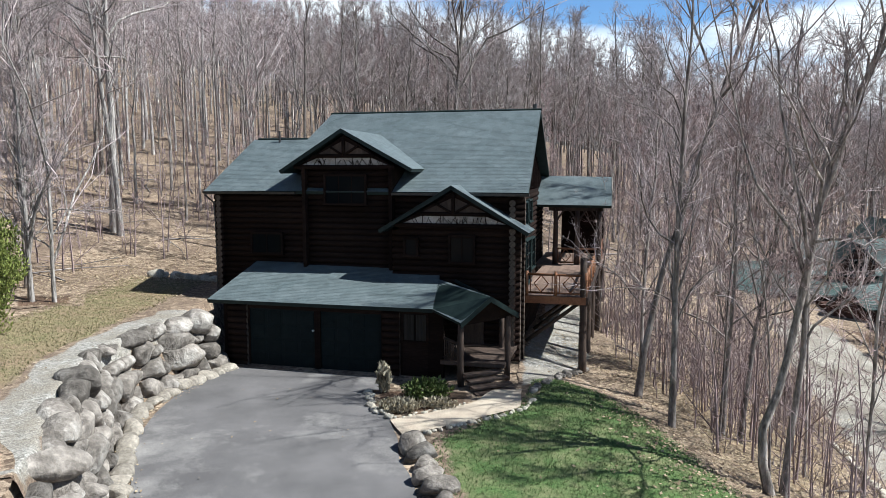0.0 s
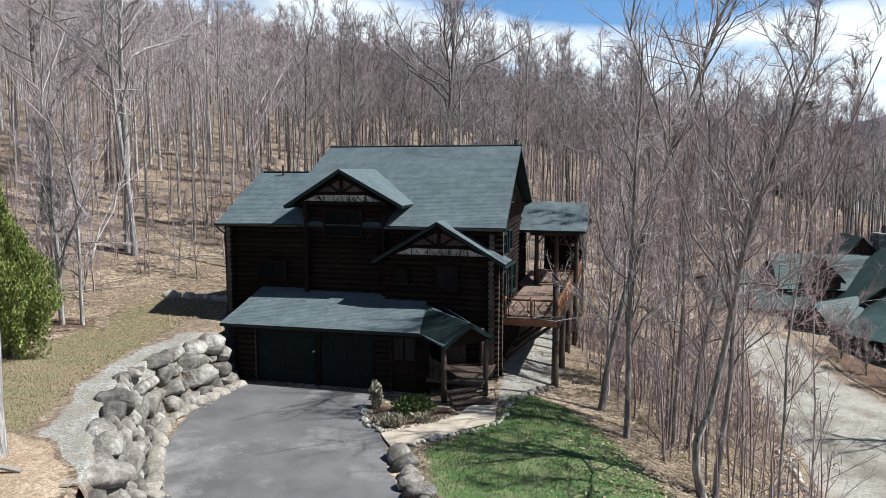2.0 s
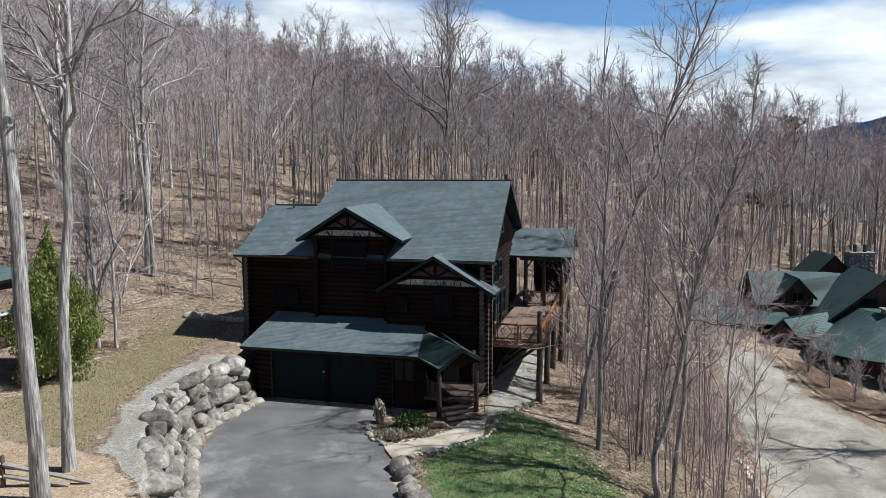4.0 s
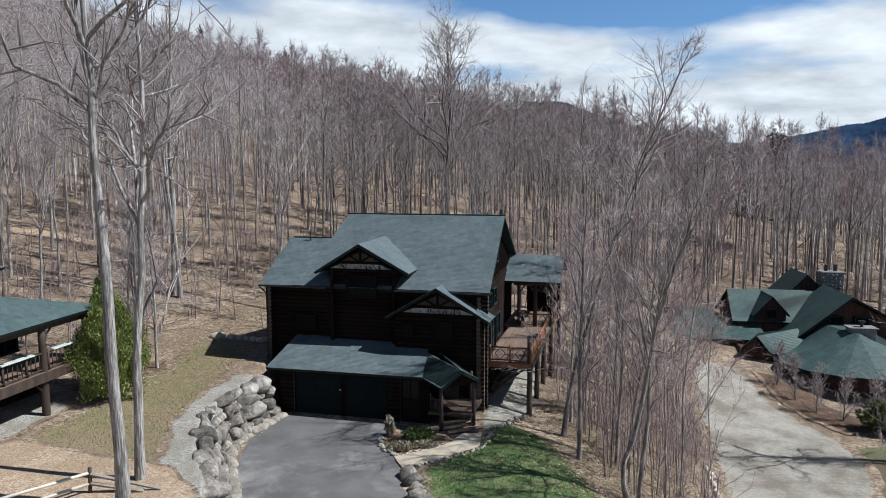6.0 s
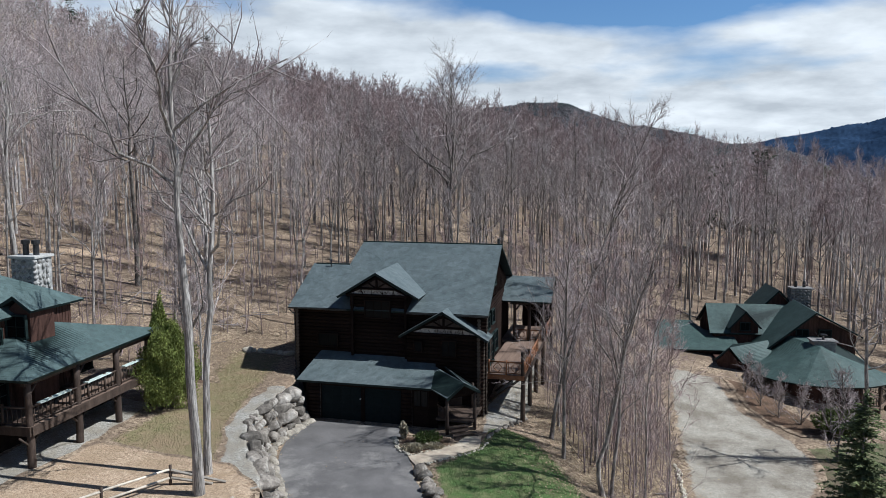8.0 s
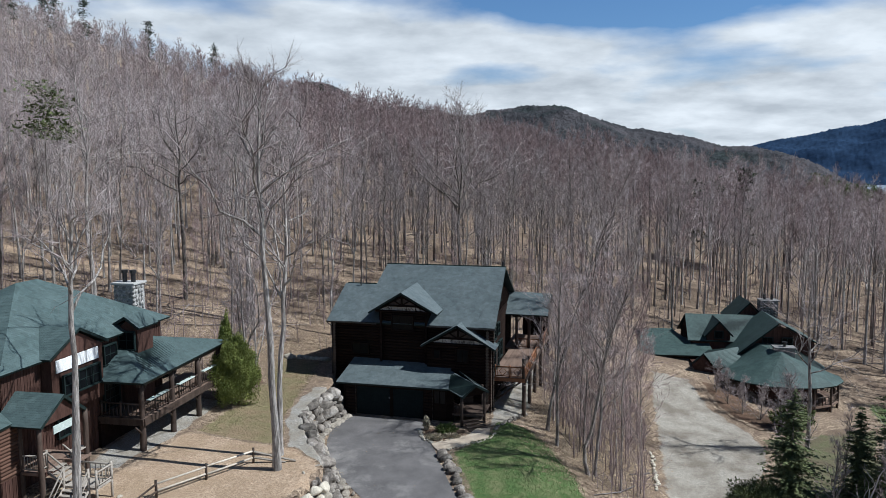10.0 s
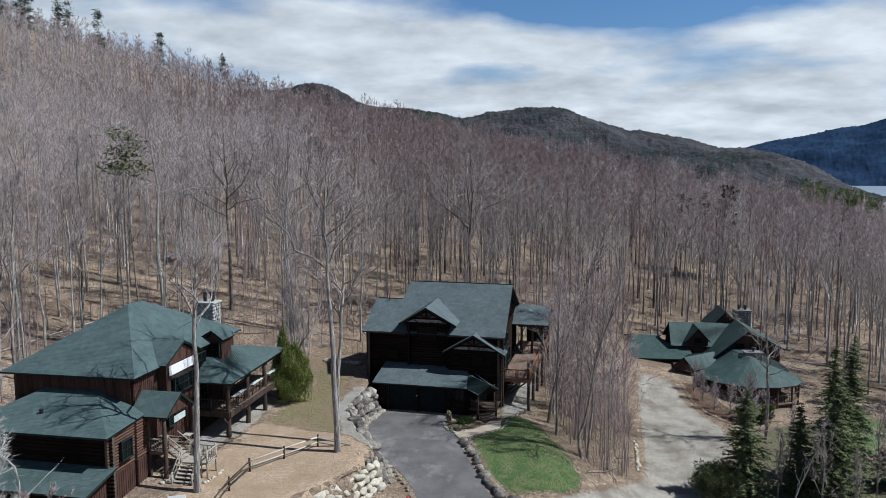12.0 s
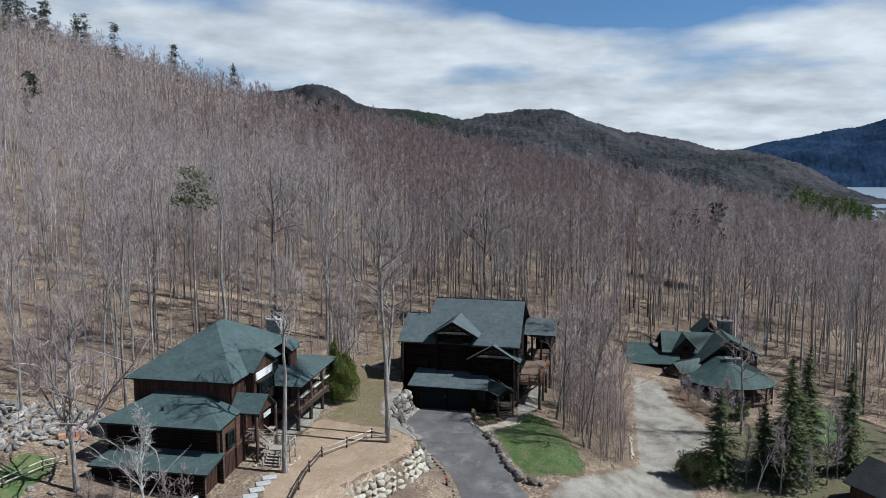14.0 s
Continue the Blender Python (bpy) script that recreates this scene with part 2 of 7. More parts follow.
# brighter brown copy of the log colour, for a wall in the sun
M_sunlit_log = mat("sunlit_brown_log", (0.066, 0.036, 0.027), (0.135, 0.078, 0.056), 2.0, 20, 0.9, 0.35, 0.22, spec=0.03, stretch=(0.15, 1, 1))
M_logend = mat("cut_log_end", (0.055, 0.042, 0.033), (0.115, 0.090, 0.070), 6.0, 40, 0.8, 0.3, 0.2)
M_board = mat("dark_board_siding", (0.050, 0.027, 0.021), (0.095, 0.052, 0.041), 2.5, 30, 0.85, 0.3, 0.25, spec=0.08, stretch=(1, 1, 0.12))
M_post = mat("dark_peeled_post", (0.040, 0.027, 0.021), (0.080, 0.056, 0.043), 3.0, 30, 0.7, 0.4, 0.2, stretch=(1, 1, 0.15))
M_rail = mat("stained_rail_wood", (0.20, 0.085, 0.042), (0.30, 0.14, 0.07), 4.0, 30, 0.6, 0.3, 0.2)
M_deck = mat("deck_boards", (0.15, 0.10, 0.075), (0.21, 0.145, 0.11), 3.0, 36, 0.75, 0.3, 0.15, stretch=(1, 0.2, 1))
M_greywood = mat("weathered_wood", (0.27, 0.235, 0.195), (0.38, 0.335, 0.285), 3.0, 40, 0.85, 0.4, 0.2)
M_fencewood = mat("pale_fence_rail", (0.46, 0.40, 0.32), (0.60, 0.53, 0.44), 3.0, 40, 0.85, 0.4, 0.2)
M_green = shingle("green_shingles", (0.058, 0.086, 0.083), (0.082, 0.115, 0.111))
M_roof = shingle("weathered_green_shingles", (0.080, 0.100, 0.102), (0.112, 0.134, 0.136))
M_deepgreen = shingle("deep_green_shingles", (0.036, 0.062, 0.056), (0.055, 0.088, 0.080))
M_darkroof = shingle("dark_shingles", (0.026, 0.028, 0.028), (0.044, 0.046, 0.045))
M_stonegrey = mat("grey_chimney_stone", (0.12, 0.115, 0.11), (0.25, 0.24, 0.23), 3.0, 20, 0.9, 0.5, 0.3, dist=0.03)
M_rough = leafy("rough_grass", (0.085, 0.095, 0.045), (0.165, 0.150, 0.090), (0.120, 0.092, 0.064), 8.0, LITTER, 0.35, 1.0)
M_trim = mat("dark_green_trim", (0.009, 0.017, 0.016), (0.016, 0.027, 0.025), 3.0, 40, 0.6, 0.1, 0.1, spec=0.2)
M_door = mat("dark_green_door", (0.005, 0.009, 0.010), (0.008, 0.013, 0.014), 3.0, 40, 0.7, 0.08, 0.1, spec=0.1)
M_bark = mat("birch_bark_panel", (0.30, 0.27, 0.24), (0.46, 0.43, 0.39), 3.0, 20, 0.85, 0.4, 0.15, wear=(0.16, 0.13, 0.10))
M_white = mat("white_panel", (0.70, 0.70, 0.68), (0.80, 0.80, 0.78), 3.0, 30, 0.7, 0.1, 0.05)
M_palegreen = mat("pale_green_board", (0.38, 0.45, 0.41), (0.52, 0.57, 0.53), 3.0, 30, 0.7, 0.15, 0.06)
# curtain cloth is near black: shade under the eave is put into its colour
M_curtain = mat("shaded_curtain", (0.014, 0.012, 0.010), (0.024, 0.021, 0.018), 3.0, 30, 0.9, 0.2, 0.1, stretch=(4, 4, 0.3))
M_rock = mat("granite_boulder", (0.088, 0.074, 0.062), (0.290, 0.255, 0.218), 1.6, 8, 0.9, 1.0, 0.42, dist=0.09, wear=(0.38, 0.35, 0.31))
M_ledge = mat("tan_ledge_stone", (0.20, 0.172, 0.138), (0.34, 0.30, 0.245), 1.4, 9, 0.9, 0.9, 0.2, dist=0.06)
M_palerock = mat("pale_boulder", (0.40, 0.355, 0.28), (0.55, 0.495, 0.40), 1.6, 14, 0.9, 0.5, 0.16, dist=0.05, wear=(0.36, 0.31, 0.25))
M_slopestone = mat("grey_slope_stone", (0.17, 0.152, 0.134), (0.43, 0.395, 0.352), 2.2, 9, 0.9, 1.0, 0.38, dist=0.09, wear=(0.12, 0.105, 0.09), grit=0.5)
M_stone = mat("chimney_stone", (0.20, 0.192, 0.182), (0.38, 0.365, 0.345), 3.0, 20, 0.9, 0.5, 0.3, dist=0.03)
M_concrete = mat("concrete", (0.40, 0.385, 0.36), (0.50, 0.485, 0.46), 1.2, 24, 0.9, 0.2, 0.05)
M_metal = mat("dark_metal", (0.05, 0.05, 0.052), (0.08, 0.08, 0.082), 4.0, 40, 0.45, 0.05, 0.05, metal=0.8)
M_bark1 = mat("grey_bark", (0.085, 0.070, 0.060), (0.34, 0.300, 0.262), 3.2, 8, 0.95, 1.0, 0.38, stretch=(1, 1, 0.28), dist=0.05, grit=0.6)
M_bark_young = mat("brown_bark", (0.116, 0.097, 0.085), (0.366, 0.321, 0.286), 3.0, 8, 0.95, 0.8, 0.35, stretch=(1, 1, 0.3), dist=0.04, grit=0.6)
M_palebark = mat("pale_shaggy_bark", (0.165, 0.146, 0.130), (0.48, 0.440, 0.402), 3.4, 8, 0.95, 1.0, 0.1, stretch=(2.2, 2.2, 0.22), dist=0.06, wear=(0.085, 0.074, 0.064), grit=0.6)
M_twig_red = mat("reddish_twigs", (0.284, 0.205, 0.191), (0.420, 0.320, 0.299), 0.5, 6, 0.95, 0.0, 0.22)
M_twig = mat("bare_twigs", (0.242, 0.200, 0.189), (0.396, 0.341, 0.323), 0.5, 6, 0.95, 0.0, 0.22)
M_bark_far = mat("far_bark", (0.068, 0.057, 0.052), (0.285, 0.252, 0.233), 0.4, 3, 0.95, 0.0, 0.0, island=0.28, coords="World")
M_twig_far = mat("far_twigs", (0.220, 0.162, 0.155), (0.327, 0.251, 0.240), 0.03, 0.5, 0.95, 0.0, 0.0, island=0.22, coords="World")
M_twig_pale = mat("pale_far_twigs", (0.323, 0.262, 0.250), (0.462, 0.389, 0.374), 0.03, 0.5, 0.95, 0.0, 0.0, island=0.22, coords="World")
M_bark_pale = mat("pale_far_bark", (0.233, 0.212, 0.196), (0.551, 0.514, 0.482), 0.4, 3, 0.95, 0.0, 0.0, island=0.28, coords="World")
M_spruce = mat("spruce_needles", (0.060, 0.078, 0.032), (0.150, 0.168, 0.072), 1.5, 14, 0.9, 0.2, 0.15, island=0.2)
M_cedar = mat("cedar_sprays", (0.150, 0.185, 0.046), (0.27, 0.30, 0.080), 1.5, 14, 0.9, 0.2, 0.1, island=0.16)
M_shrub = mat("shrub_leaves", (0.075, 0.11, 0.03), (0.14, 0.17, 0.055), 2.0, 14, 0.9, 0.2, 0.1, island=0.25)
M_drygrass = mat("dry_stalks", (0.34, 0.29, 0.20), (0.46, 0.40, 0.29), 2.0, 14, 0.9, 0.1, 0.1, island=0.25)
M_pine = mat("pine_needles", (0.022, 0.032, 0.018), (0.055, 0.066, 0.036), 0.3, 2, 0.9, 0.0, 0.1, island=0.25)
M_birch = mat("pale_birch_bark", (0.42, 0.40, 0.37), (0.60, 0.58, 0.54), 1.4, 12, 0.9, 0.5, 0.15, wear=(0.17, 0.14, 0.12), stretch=(1, 1, 0.6))


def glass(name):
    m = bpy.data.materials.new(name)
    m.use_nodes = True
    p = m.node_tree.nodes["Principled BSDF"]
    p.inputs["Base Color"].default_value = (0.006, 0.007, 0.008, 1)
    p.inputs["Roughness"].default_value, p.inputs["Specular IOR Level"].default_value = 0.08, 0.06
    return m


M_glass = glass("window_glass")


# ---- building blocks ----
class Shape:
    """Collects vertices and faces, and becomes one mesh."""

    def __init__(self):
        self.v, self.f = [], []

    def add(self, verts, faces):
        n = len(self.v)
        self.v += [tuple(p) for p in verts]
        self.f += [tuple(i + n for i in f) for f in faces]
        return self

    def box(self, x0, x1, y0, y1, z0, z1, c=0.0):
        """A box; c chamfers its upright and level edges."""
        if c <= 0:
            v = [(x, y, z) for z in (z0, z1) for y in (y0, y1) for x in (x0, x1)]
            return self.add(v, [(0, 2, 3, 1), (4, 5, 7, 6), (0, 1, 5, 4), (2, 6, 7, 3), (0, 4, 6, 2), (1, 3, 7, 5)])
        c = min(c, (x1 - x0) * 0.4, (y1 - y0) * 0.4, (z1 - z0) * 0.4)
        ring = lambda z, d: [(x0 + d + c, y0 + d, z), (x1 - d - c, y0 + d, z), (x1 - d, y0 + d + c, z), (x1 - d, y1 - d - c, z),
                             (x1 - d - c, y1 - d, z), (x0 + d + c, y1 - d, z), (x0 + d, y1 - d - c, z), (x0 + d, y0 + d + c, z)]
        v = ring(z0, c * 0.5) + ring(z0 + c * 0.5, 0) + ring(z1 - c * 0.5, 0) + ring(z1, c * 0.5)
        f = [tuple(range(7, -1, -1)), tuple(range(24, 32))]
        f += [(k * 8 + i, k * 8 + (i + 1) % 8, k * 8 + 8 + (i + 1) % 8, k * 8 + 8 + i) for k in range(3) for i in range(8)]
        return self.add(v, f)

    def tube(self, pts, radii, sides=8, caps=True):
        """A tapered tube along a line of points."""
        pts = [Vector(p) for p in pts]
        v, f = [], []
        for i, p in enumerate(pts):
            d = (pts[min(i + 1, len(pts) - 1)] - pts[max(i - 1, 0)]).normalized()
            a = d.orthogonal().normalized() if abs(d.z) < 0.99 else Vector((1, 0, 0))
            b = d.cross(a)
            v += [p + (a * math.cos(2 * math.pi * k / sides) + b * math.sin(2 * math.pi * k / sides)) * radii[i] for k in range(sides)]
        for i in range(len(pts) - 1):
            f += [(i * sides + k, i * sides + (k + 1) % sides, (i + 1) * sides + (k + 1) % sides, (i + 1) * sides + k) for k in range(sides)]
        if caps:
            f += [tuple(range(sides - 1, -1, -1)), tuple((len(pts) - 1) * sides + k for k in range(sides))]
        return self.add(v, f)

    def prism(self, poly, axis, a, b):
        """A flat polygon in the plane across axis ('x' or 'y'), given as (along, z), drawn out from a to b."""
        n = len(poly)
        put = (lambda u, z, w: (w, u, z)) if axis == "x" else (lambda u, z, w: (u, w, z))
        v = [put(u, z, a) for u, z in poly] + [put(u, z, b) for u, z in poly]
        f = [tuple(range(n)), tuple(range(2 * n - 1, n - 1, -1))] + [(i, i + n, (i + 1) % n + n, (i + 1) % n) for i in range(n)]
        return self.add(v, f)

    def mesh(self, name, material, smooth=False):
        me = bpy.data.meshes.new(name)
        me.from_pydata(self.v, [], self.f)
        me.materials.append(material)
        bm = bmesh.new()
        bm.from_mesh(me)
        bmesh.ops.recalc_face_normals(bm, faces=bm.faces)
        bm.to_mesh(me)
        bm.free()
        if smooth:
            me.polygons.foreach_set("use_smooth", [True] * len(me.polygons))
        return me


def part(name, shape, material, parent, label="", at=None, smooth=False):
    """One mesh object under a thing or under a part. shape: a Shape, or a mesh that alike pieces share."""
    me = shape if isinstance(shape, bpy.types.Mesh) else shape.mesh(name, material, smooth)
    ob = new(name, me)
    ob.parent = parent
    if at is not None:
        ob.matrix_basis = at
    return tagged(ob, label)


def thing(name, m, label, category, group="", kind=""):
    """An Empty at a thing's base, which parents its parts."""
    ob = new(name)
    ob.empty_display_size = 0.3
    ob.matrix_basis = m
    return tagged(ob, label, category, group, kind)


def solid(name, shape, material, label, category="", group="", kind="", at=None, smooth=False):
    """A top-level thing that is one mesh."""
    me = shape if isinstance(shape, bpy.types.Mesh) else shape.mesh(name, material, smooth)
    ob = new(name, me)
    if at is not None:
        ob.matrix_basis = at
    return tagged(ob, label, category, group, kind)


def raw_mesh(name, verts, faces, material, sizes=3, smooth=False):
    """A mesh straight from arrays: verts (n, 3), faces (m, sizes)."""
    me = bpy.data.meshes.new(name)
    me.vertices.add(len(verts))
    me.vertices.foreach_set("co", np.ascontiguousarray(verts, dtype=np.float32).ravel())
    me.loops.add(faces.size)
    me.loops.foreach_set("vertex_index", np.ascontiguousarray(faces, dtype=np.int32).ravel())
    me.polygons.add(len(faces))
    me.polygons.foreach_set("loop_start", np.arange(0, faces.size, sizes, dtype=np.int32))
    if smooth:
        me.polygons.foreach_set("use_smooth", np.ones(len(faces), dtype=bool))
    me.update(calc_edges=True)
    me.materials.append(material)
    return me


# ---- lie of the land ----
def step(a, b, v):
    t = np.clip((v - a) / (b - a), 0, 1)
    return t * t * (3 - 2 * t)


def wave(x, y, k, s):
    return np.sin(x * k + s) * np.cos(y * k * 1.13 + 1.7 * s) + 0.5 * np.sin(x * k * 2.3 - s + y * k * 1.1)


def height(x, y):
    """The ground's height: a flat by the garage, a raised lawn to its left, a fall to the lane, a wooded hillside behind."""
    x, y = np.asarray(x, float), np.asarray(y, float)
    yb = np.maximum(y - 42, 0)
    up = 0.115 * 420 * (1 - np.exp(-yb / 420)) * 1.28
    far = up - x * (0.13 + 0.09 * step(45, 300, y)) + 0.10 * np.maximum(-x - 105, 0) * step(20, 200, y)
    far = far + 1.2 * wave(x, y, 0.021, 0.7) * step(50, 120, y) + 0.35 * wave(x, y, 0.11, 2.1) * step(46, 70, y)
    far = far - 0.2 * np.maximum(y - 430, 0) * step(-260, 60, x)
    mid = 0.15 - 1.55 * (1 - step(6, 19, y)) - 2.5 * (1 - step(-25, 8, y))
    mid = mid + 1.25 * (1 - step(-7.5, -4.6, x)) * (1 - step(10, 14, y)) * step(-14, 4, y)
    left = 2.45 + 0.05 * np.maximum(-x - 14, 0) - 1.2 * (1 - step(-6, 9, y))
    foot = np.interp(y, [1, 5, 8.5, 10, 13, 15.3, 18.4, 20.8, 24, 29], [-17, -13.4, -9.4, -8.9, -7.9, -8.5, -9.9, -10.7, -11.4, -10.5])
    wide = 0.45 + 0.05 * (1 - step(17, 24, y)) * step(11, 14, y)
    near = left + (mid - left) * step(0, 1, (x - foot + wide) / (wide + 0.45)) - 4.0 * step(4.0, 19.0, x)
    near = near - 0.55 * np.exp(-((x - 6.3) ** 2) / 4 - (y - 33) ** 2 / 22)
    w = np.maximum(np.maximum(step(36, 46, y), 1 - step(-46, -28, x)), step(46, 62, x))
    return np.maximum(near + (far - near) * w, -60.0 + 0 * x)


def ground():
    """One sheet of ground out to the horizon, finer near the houses."""
    grow = lambda a, n, q: a * np.cumsum(q ** np.arange(n))
    xs = np.concatenate([-45 - grow(1.0, 62, 1.098)[::-1], np.arange(-45, 50.1, 0.55), 50 + grow(1.0, 62, 1.098)])
    ys = np.concatenate([-12 - grow(2.0, 30, 1.16)[::-1], np.arange(-12, 78.1, 0.55), 78 + grow(1.0, 64, 1.096)])
    gx, gy = np.meshgrid(xs, ys)
    v = np.stack([gx, gy, height(gx, gy)], -1).reshape(-1, 3)
    nx, ny = len(xs), len(ys)
    i = (np.arange(ny - 1)[:, None] * nx + np.arange(nx - 1)[None]).ravel()
    f = np.stack([i, i + 1, i + nx + 1, i + nx], -1)
    ob = new("ground", raw_mesh("ground", v, f, M_litter, 4, True))
    return tagged(ob, "hillside ground of brown fallen leaves under bare woods", "ground", kind="structure")


ground()


def sheet(name, a, b, material, label, lift=0.04, n=60, m=14, rim=1.5, jag=0.15, category="ground", ends=True, z=None):
    """A sheet on the ground between two edge lines a and b; its rim is a little uneven."""
    def run(line, k):
        p = np.array(line, float)
        d = np.concatenate([[0], np.cumsum(np.hypot(*np.diff(p, axis=0).T))])
        s = np.linspace(0, d[-1], k)
        # round the corners of the line
        x, y = np.interp(s, d, p[:, 0]), np.interp(s, d, p[:, 1])
        for _ in range(3):
            x[1:-1], y[1:-1] = (x[:-2] + 2 * x[1:-1] + x[2:]) / 4, (y[:-2] + 2 * y[1:-1] + y[2:]) / 4
        return np.stack([x, y], -1)
    pa, pb = run(a, n), run(b, n)
    t = np.linspace(0, 1, m)[None, :, None]
    g = pa[:, None] * (1 - t) + pb[:, None] * t
    g = g + jag * np.stack([wave(g[..., 0], g[..., 1], 1.9, 0.4), wave(g[..., 0], g[..., 1], 2.3, 1.9)], -1) * 0.6
    hz = height(g[..., 0], g[..., 1]) + lift
    v = np.concatenate([g, hz[..., None]], -1).reshape(-1, 3)
    i = (np.arange(n - 1)[:, None] * m + np.arange(m - 1)[None]).ravel()
    f = np.stack([i, i + 1, i + m + 1, i + m], -1)
    e0, e1 = g[1, 0] - g[0, 0], g[0, 1] - g[0, 0]
    if e0[0] * e1[1] - e0[1] * e1[0] > 0:
        f = f[:, ::-1]
    me = raw_mesh(name, v, f, material, 4, True)
    wide = np.hypot(*(pb - pa).T)[:, None]
    edge = np.minimum(np.linspace(0, 1, m)[None], 1 - np.linspace(0, 1, m)[None]) * wide
    if ends:
        long = np.hypot(*np.diff((pa + pb) / 2, axis=0).T).sum()
        s = np.linspace(0, long, n)[:, None]
        edge = np.minimum(edge, np.minimum(s, long - s))
    at = me.attributes.new("rim", "FLOAT", "POINT")
    at.data.foreach_set("value", np.clip(edge / rim, 0, 1).astype(np.float32).ravel())
    ob = new(name, me)
    return tagged(ob, label, category, kind="structure")

# ---- drives, lawns and beds ----
sheet("driveway", [(-9.4, 30.0), (-9.9, 26.5), (-9.9, 23.8), (-9.3, 20.8), (-7.9, 17.2), (-6.1, 14.8), (-4.9, 12), (-4.1, 8.8), (-3.0, 3), (-1, -6)],
      [(-2.6, 28.3), (-2.0, 25.5), (-1.6, 22.2), (-0.5, 16.8), (0.9, 12), (1.9, 9.2), (3.0, 5), (5.5, -4)], M_asphalt, "worn grey asphalt driveway up to the garage", 0.03, 90, 14, 0.5, 0.10, "driveway")
sheet("side_lawn", [(-17.8, 41.5), (-17.2, 33), (-17.6, 26), (-18.8, 20), (-20.5, 13)], [(-12.6, 40.5), (-12.3, 33), (-12.2, 28), (-12.2, 23), (-10.9, 15.6)], M_dry, "half-dry spring lawn beside the log house", 0.03, 70, 18, 1.6)
sheet("straw_yard", [(-19.0, 19.5), (-20.8, 14), (-21.2, 9), (-21.4, 4), (-20.5, -5)], [(-10.8, 16.8), (-8.3, 13.6), (-8.4, 10.9), (-10.4, 7.9), (-13.0, 5.0), (-18.5, -5)], M_straw, "tan yard of straw mulch inside the rail fence", 0.06, 60, 20, 0.8)
sheet("gravel_strip", [(-12.1, 30.8), (-12.9, 26.4), (-12.9, 22.5), (-11.9, 18.5), (-10.2, 13.5)], [(-10.4, 30.2), (-11.0, 26.2), (-11.0, 22.2), (-9.7, 18.5), (-7.9, 13.5)], M_gravel, "pale gravel strip behind the boulder wall", 0.05, 70, 20, 0.55, 0.3)
sheet("porch_gravel", [(-22.6, 27.5), (-23.0, 20), (-23.2, 12)], [(-18.2, 26.2), (-19.0, 20), (-19.6, 12.5)], M_gravel, "grey gravel bed beneath the raised porch", 0.05, 40, 12, 0.7)
sheet("front_lawn", [(3.6, 28.4), (2.9, 25.4), (-0.6, 21.6), (-0.2, 18.2), (0.7, 14.6), (2.4, 11.6)], [(4.6, 28.6), (6.4, 27.4), (7.8, 24.2), (8.9, 19.5), (9.3, 16), (8.3, 12.6)], M_lawn, "bright green front lawn edged with boulders", 0.03, 70, 24, 1.3)
sheet("gravel_bed", [(2.8, 26.6), (3.1, 29), (3.6, 33), (5.0, 39), (6.4, 46)], [(4.5, 28.4), (5.6, 30.5), (7.0, 33), (8.3, 40), (9.3, 47)], M_gravel, "grey gravel beneath the raised deck", 0.05, 50, 10, 0.6)
sheet("gravel_lane", [(22.6, 51), (20.4, 43), (18.7, 35), (17.2, 29), (15.0, 20.5), (10.4, 15.6), (4.8, 11.4), (2.4, 7), (1, -4)],
      [(27.4, 49.6), (27.1, 44), (27.7, 40), (28.8, 36.6), (28.4, 31.0), (25.6, 26.0), (21.8, 21.0), (20, 12), (18, 4), (15, -5), (13, -12)], M_sand, "light sandy gravel lane to the neighbouring house", 0.04, 90, 22, 1.4, 0.3, "lane")
sheet("rough_ground", [(27.2, 35), (25.2, 27), (23.4, 20), (21.5, 9)], [(52, 40), (54, 28), (54, 18), (52, 6)], M_rough, "rough brown and green grass beneath the spruces", 0.03, 50, 30, 2.5, 0.4)
sheet("neighbour_lawn", [(36, 29), (42, 39), (46, 50)], [(41, 25), (48, 35), (53, 48)], M_lawn, "green lawn beside the neighbouring house", 0.04, 40, 16, 3.0)
sheet("woods_trail", [(-95, 70), (-60, 66.5), (-46, 65.5), (-32, 63.5), (-22, 62)], [(-95, 66), (-60, 62.5), (-46, 61.8), (-32, 60.5), (-22, 60)], M_straw, "faint leaf-strewn woods road crossing the slope", 0.08, 60, 8, 1.5)
sheet("lower_lawn", [(-42.5, 4.6), (-42.6, 1.5), (-41.5, -3.0), (-40, -8)], [(-38.6, 5.2), (-37.4, 2.2), (-37.5, -2.5), (-36, -8)], M_lawn, "patch of green lawn below the stone slope", 0.05, 40, 12, 2.0)
sheet("flower_bed", [(-2.7, 26.6), (-2.2, 24.2), (-1.7, 23.3)], [(1.0, 26.4), (1.0, 25.7), (0.9, 25.0)], M_mulch, "mulched flower bed beside the porch steps", 0.06, 24, 12, 0.4, 0.08)
sheet("shrub_bed", [(27.8, 49.4), (27.6, 44), (28.3, 40), (29.6, 36.8)], [(31.5, 48.5), (31.8, 44), (33, 40.5), (36, 37.5)], M_mulch, "dark mulched shrub bed before the lane house", 0.06, 40, 14, 0.9, 0.3)
sheet("tree_mulch", [(-20.0, 32.4), (-18.4, 30.0)], [(-17.2, 33.6), (-15.8, 31.0)], M_mulch, "ring of dark mulch round the yard maples", 0.05, 30, 16, 0.8, 0.4)
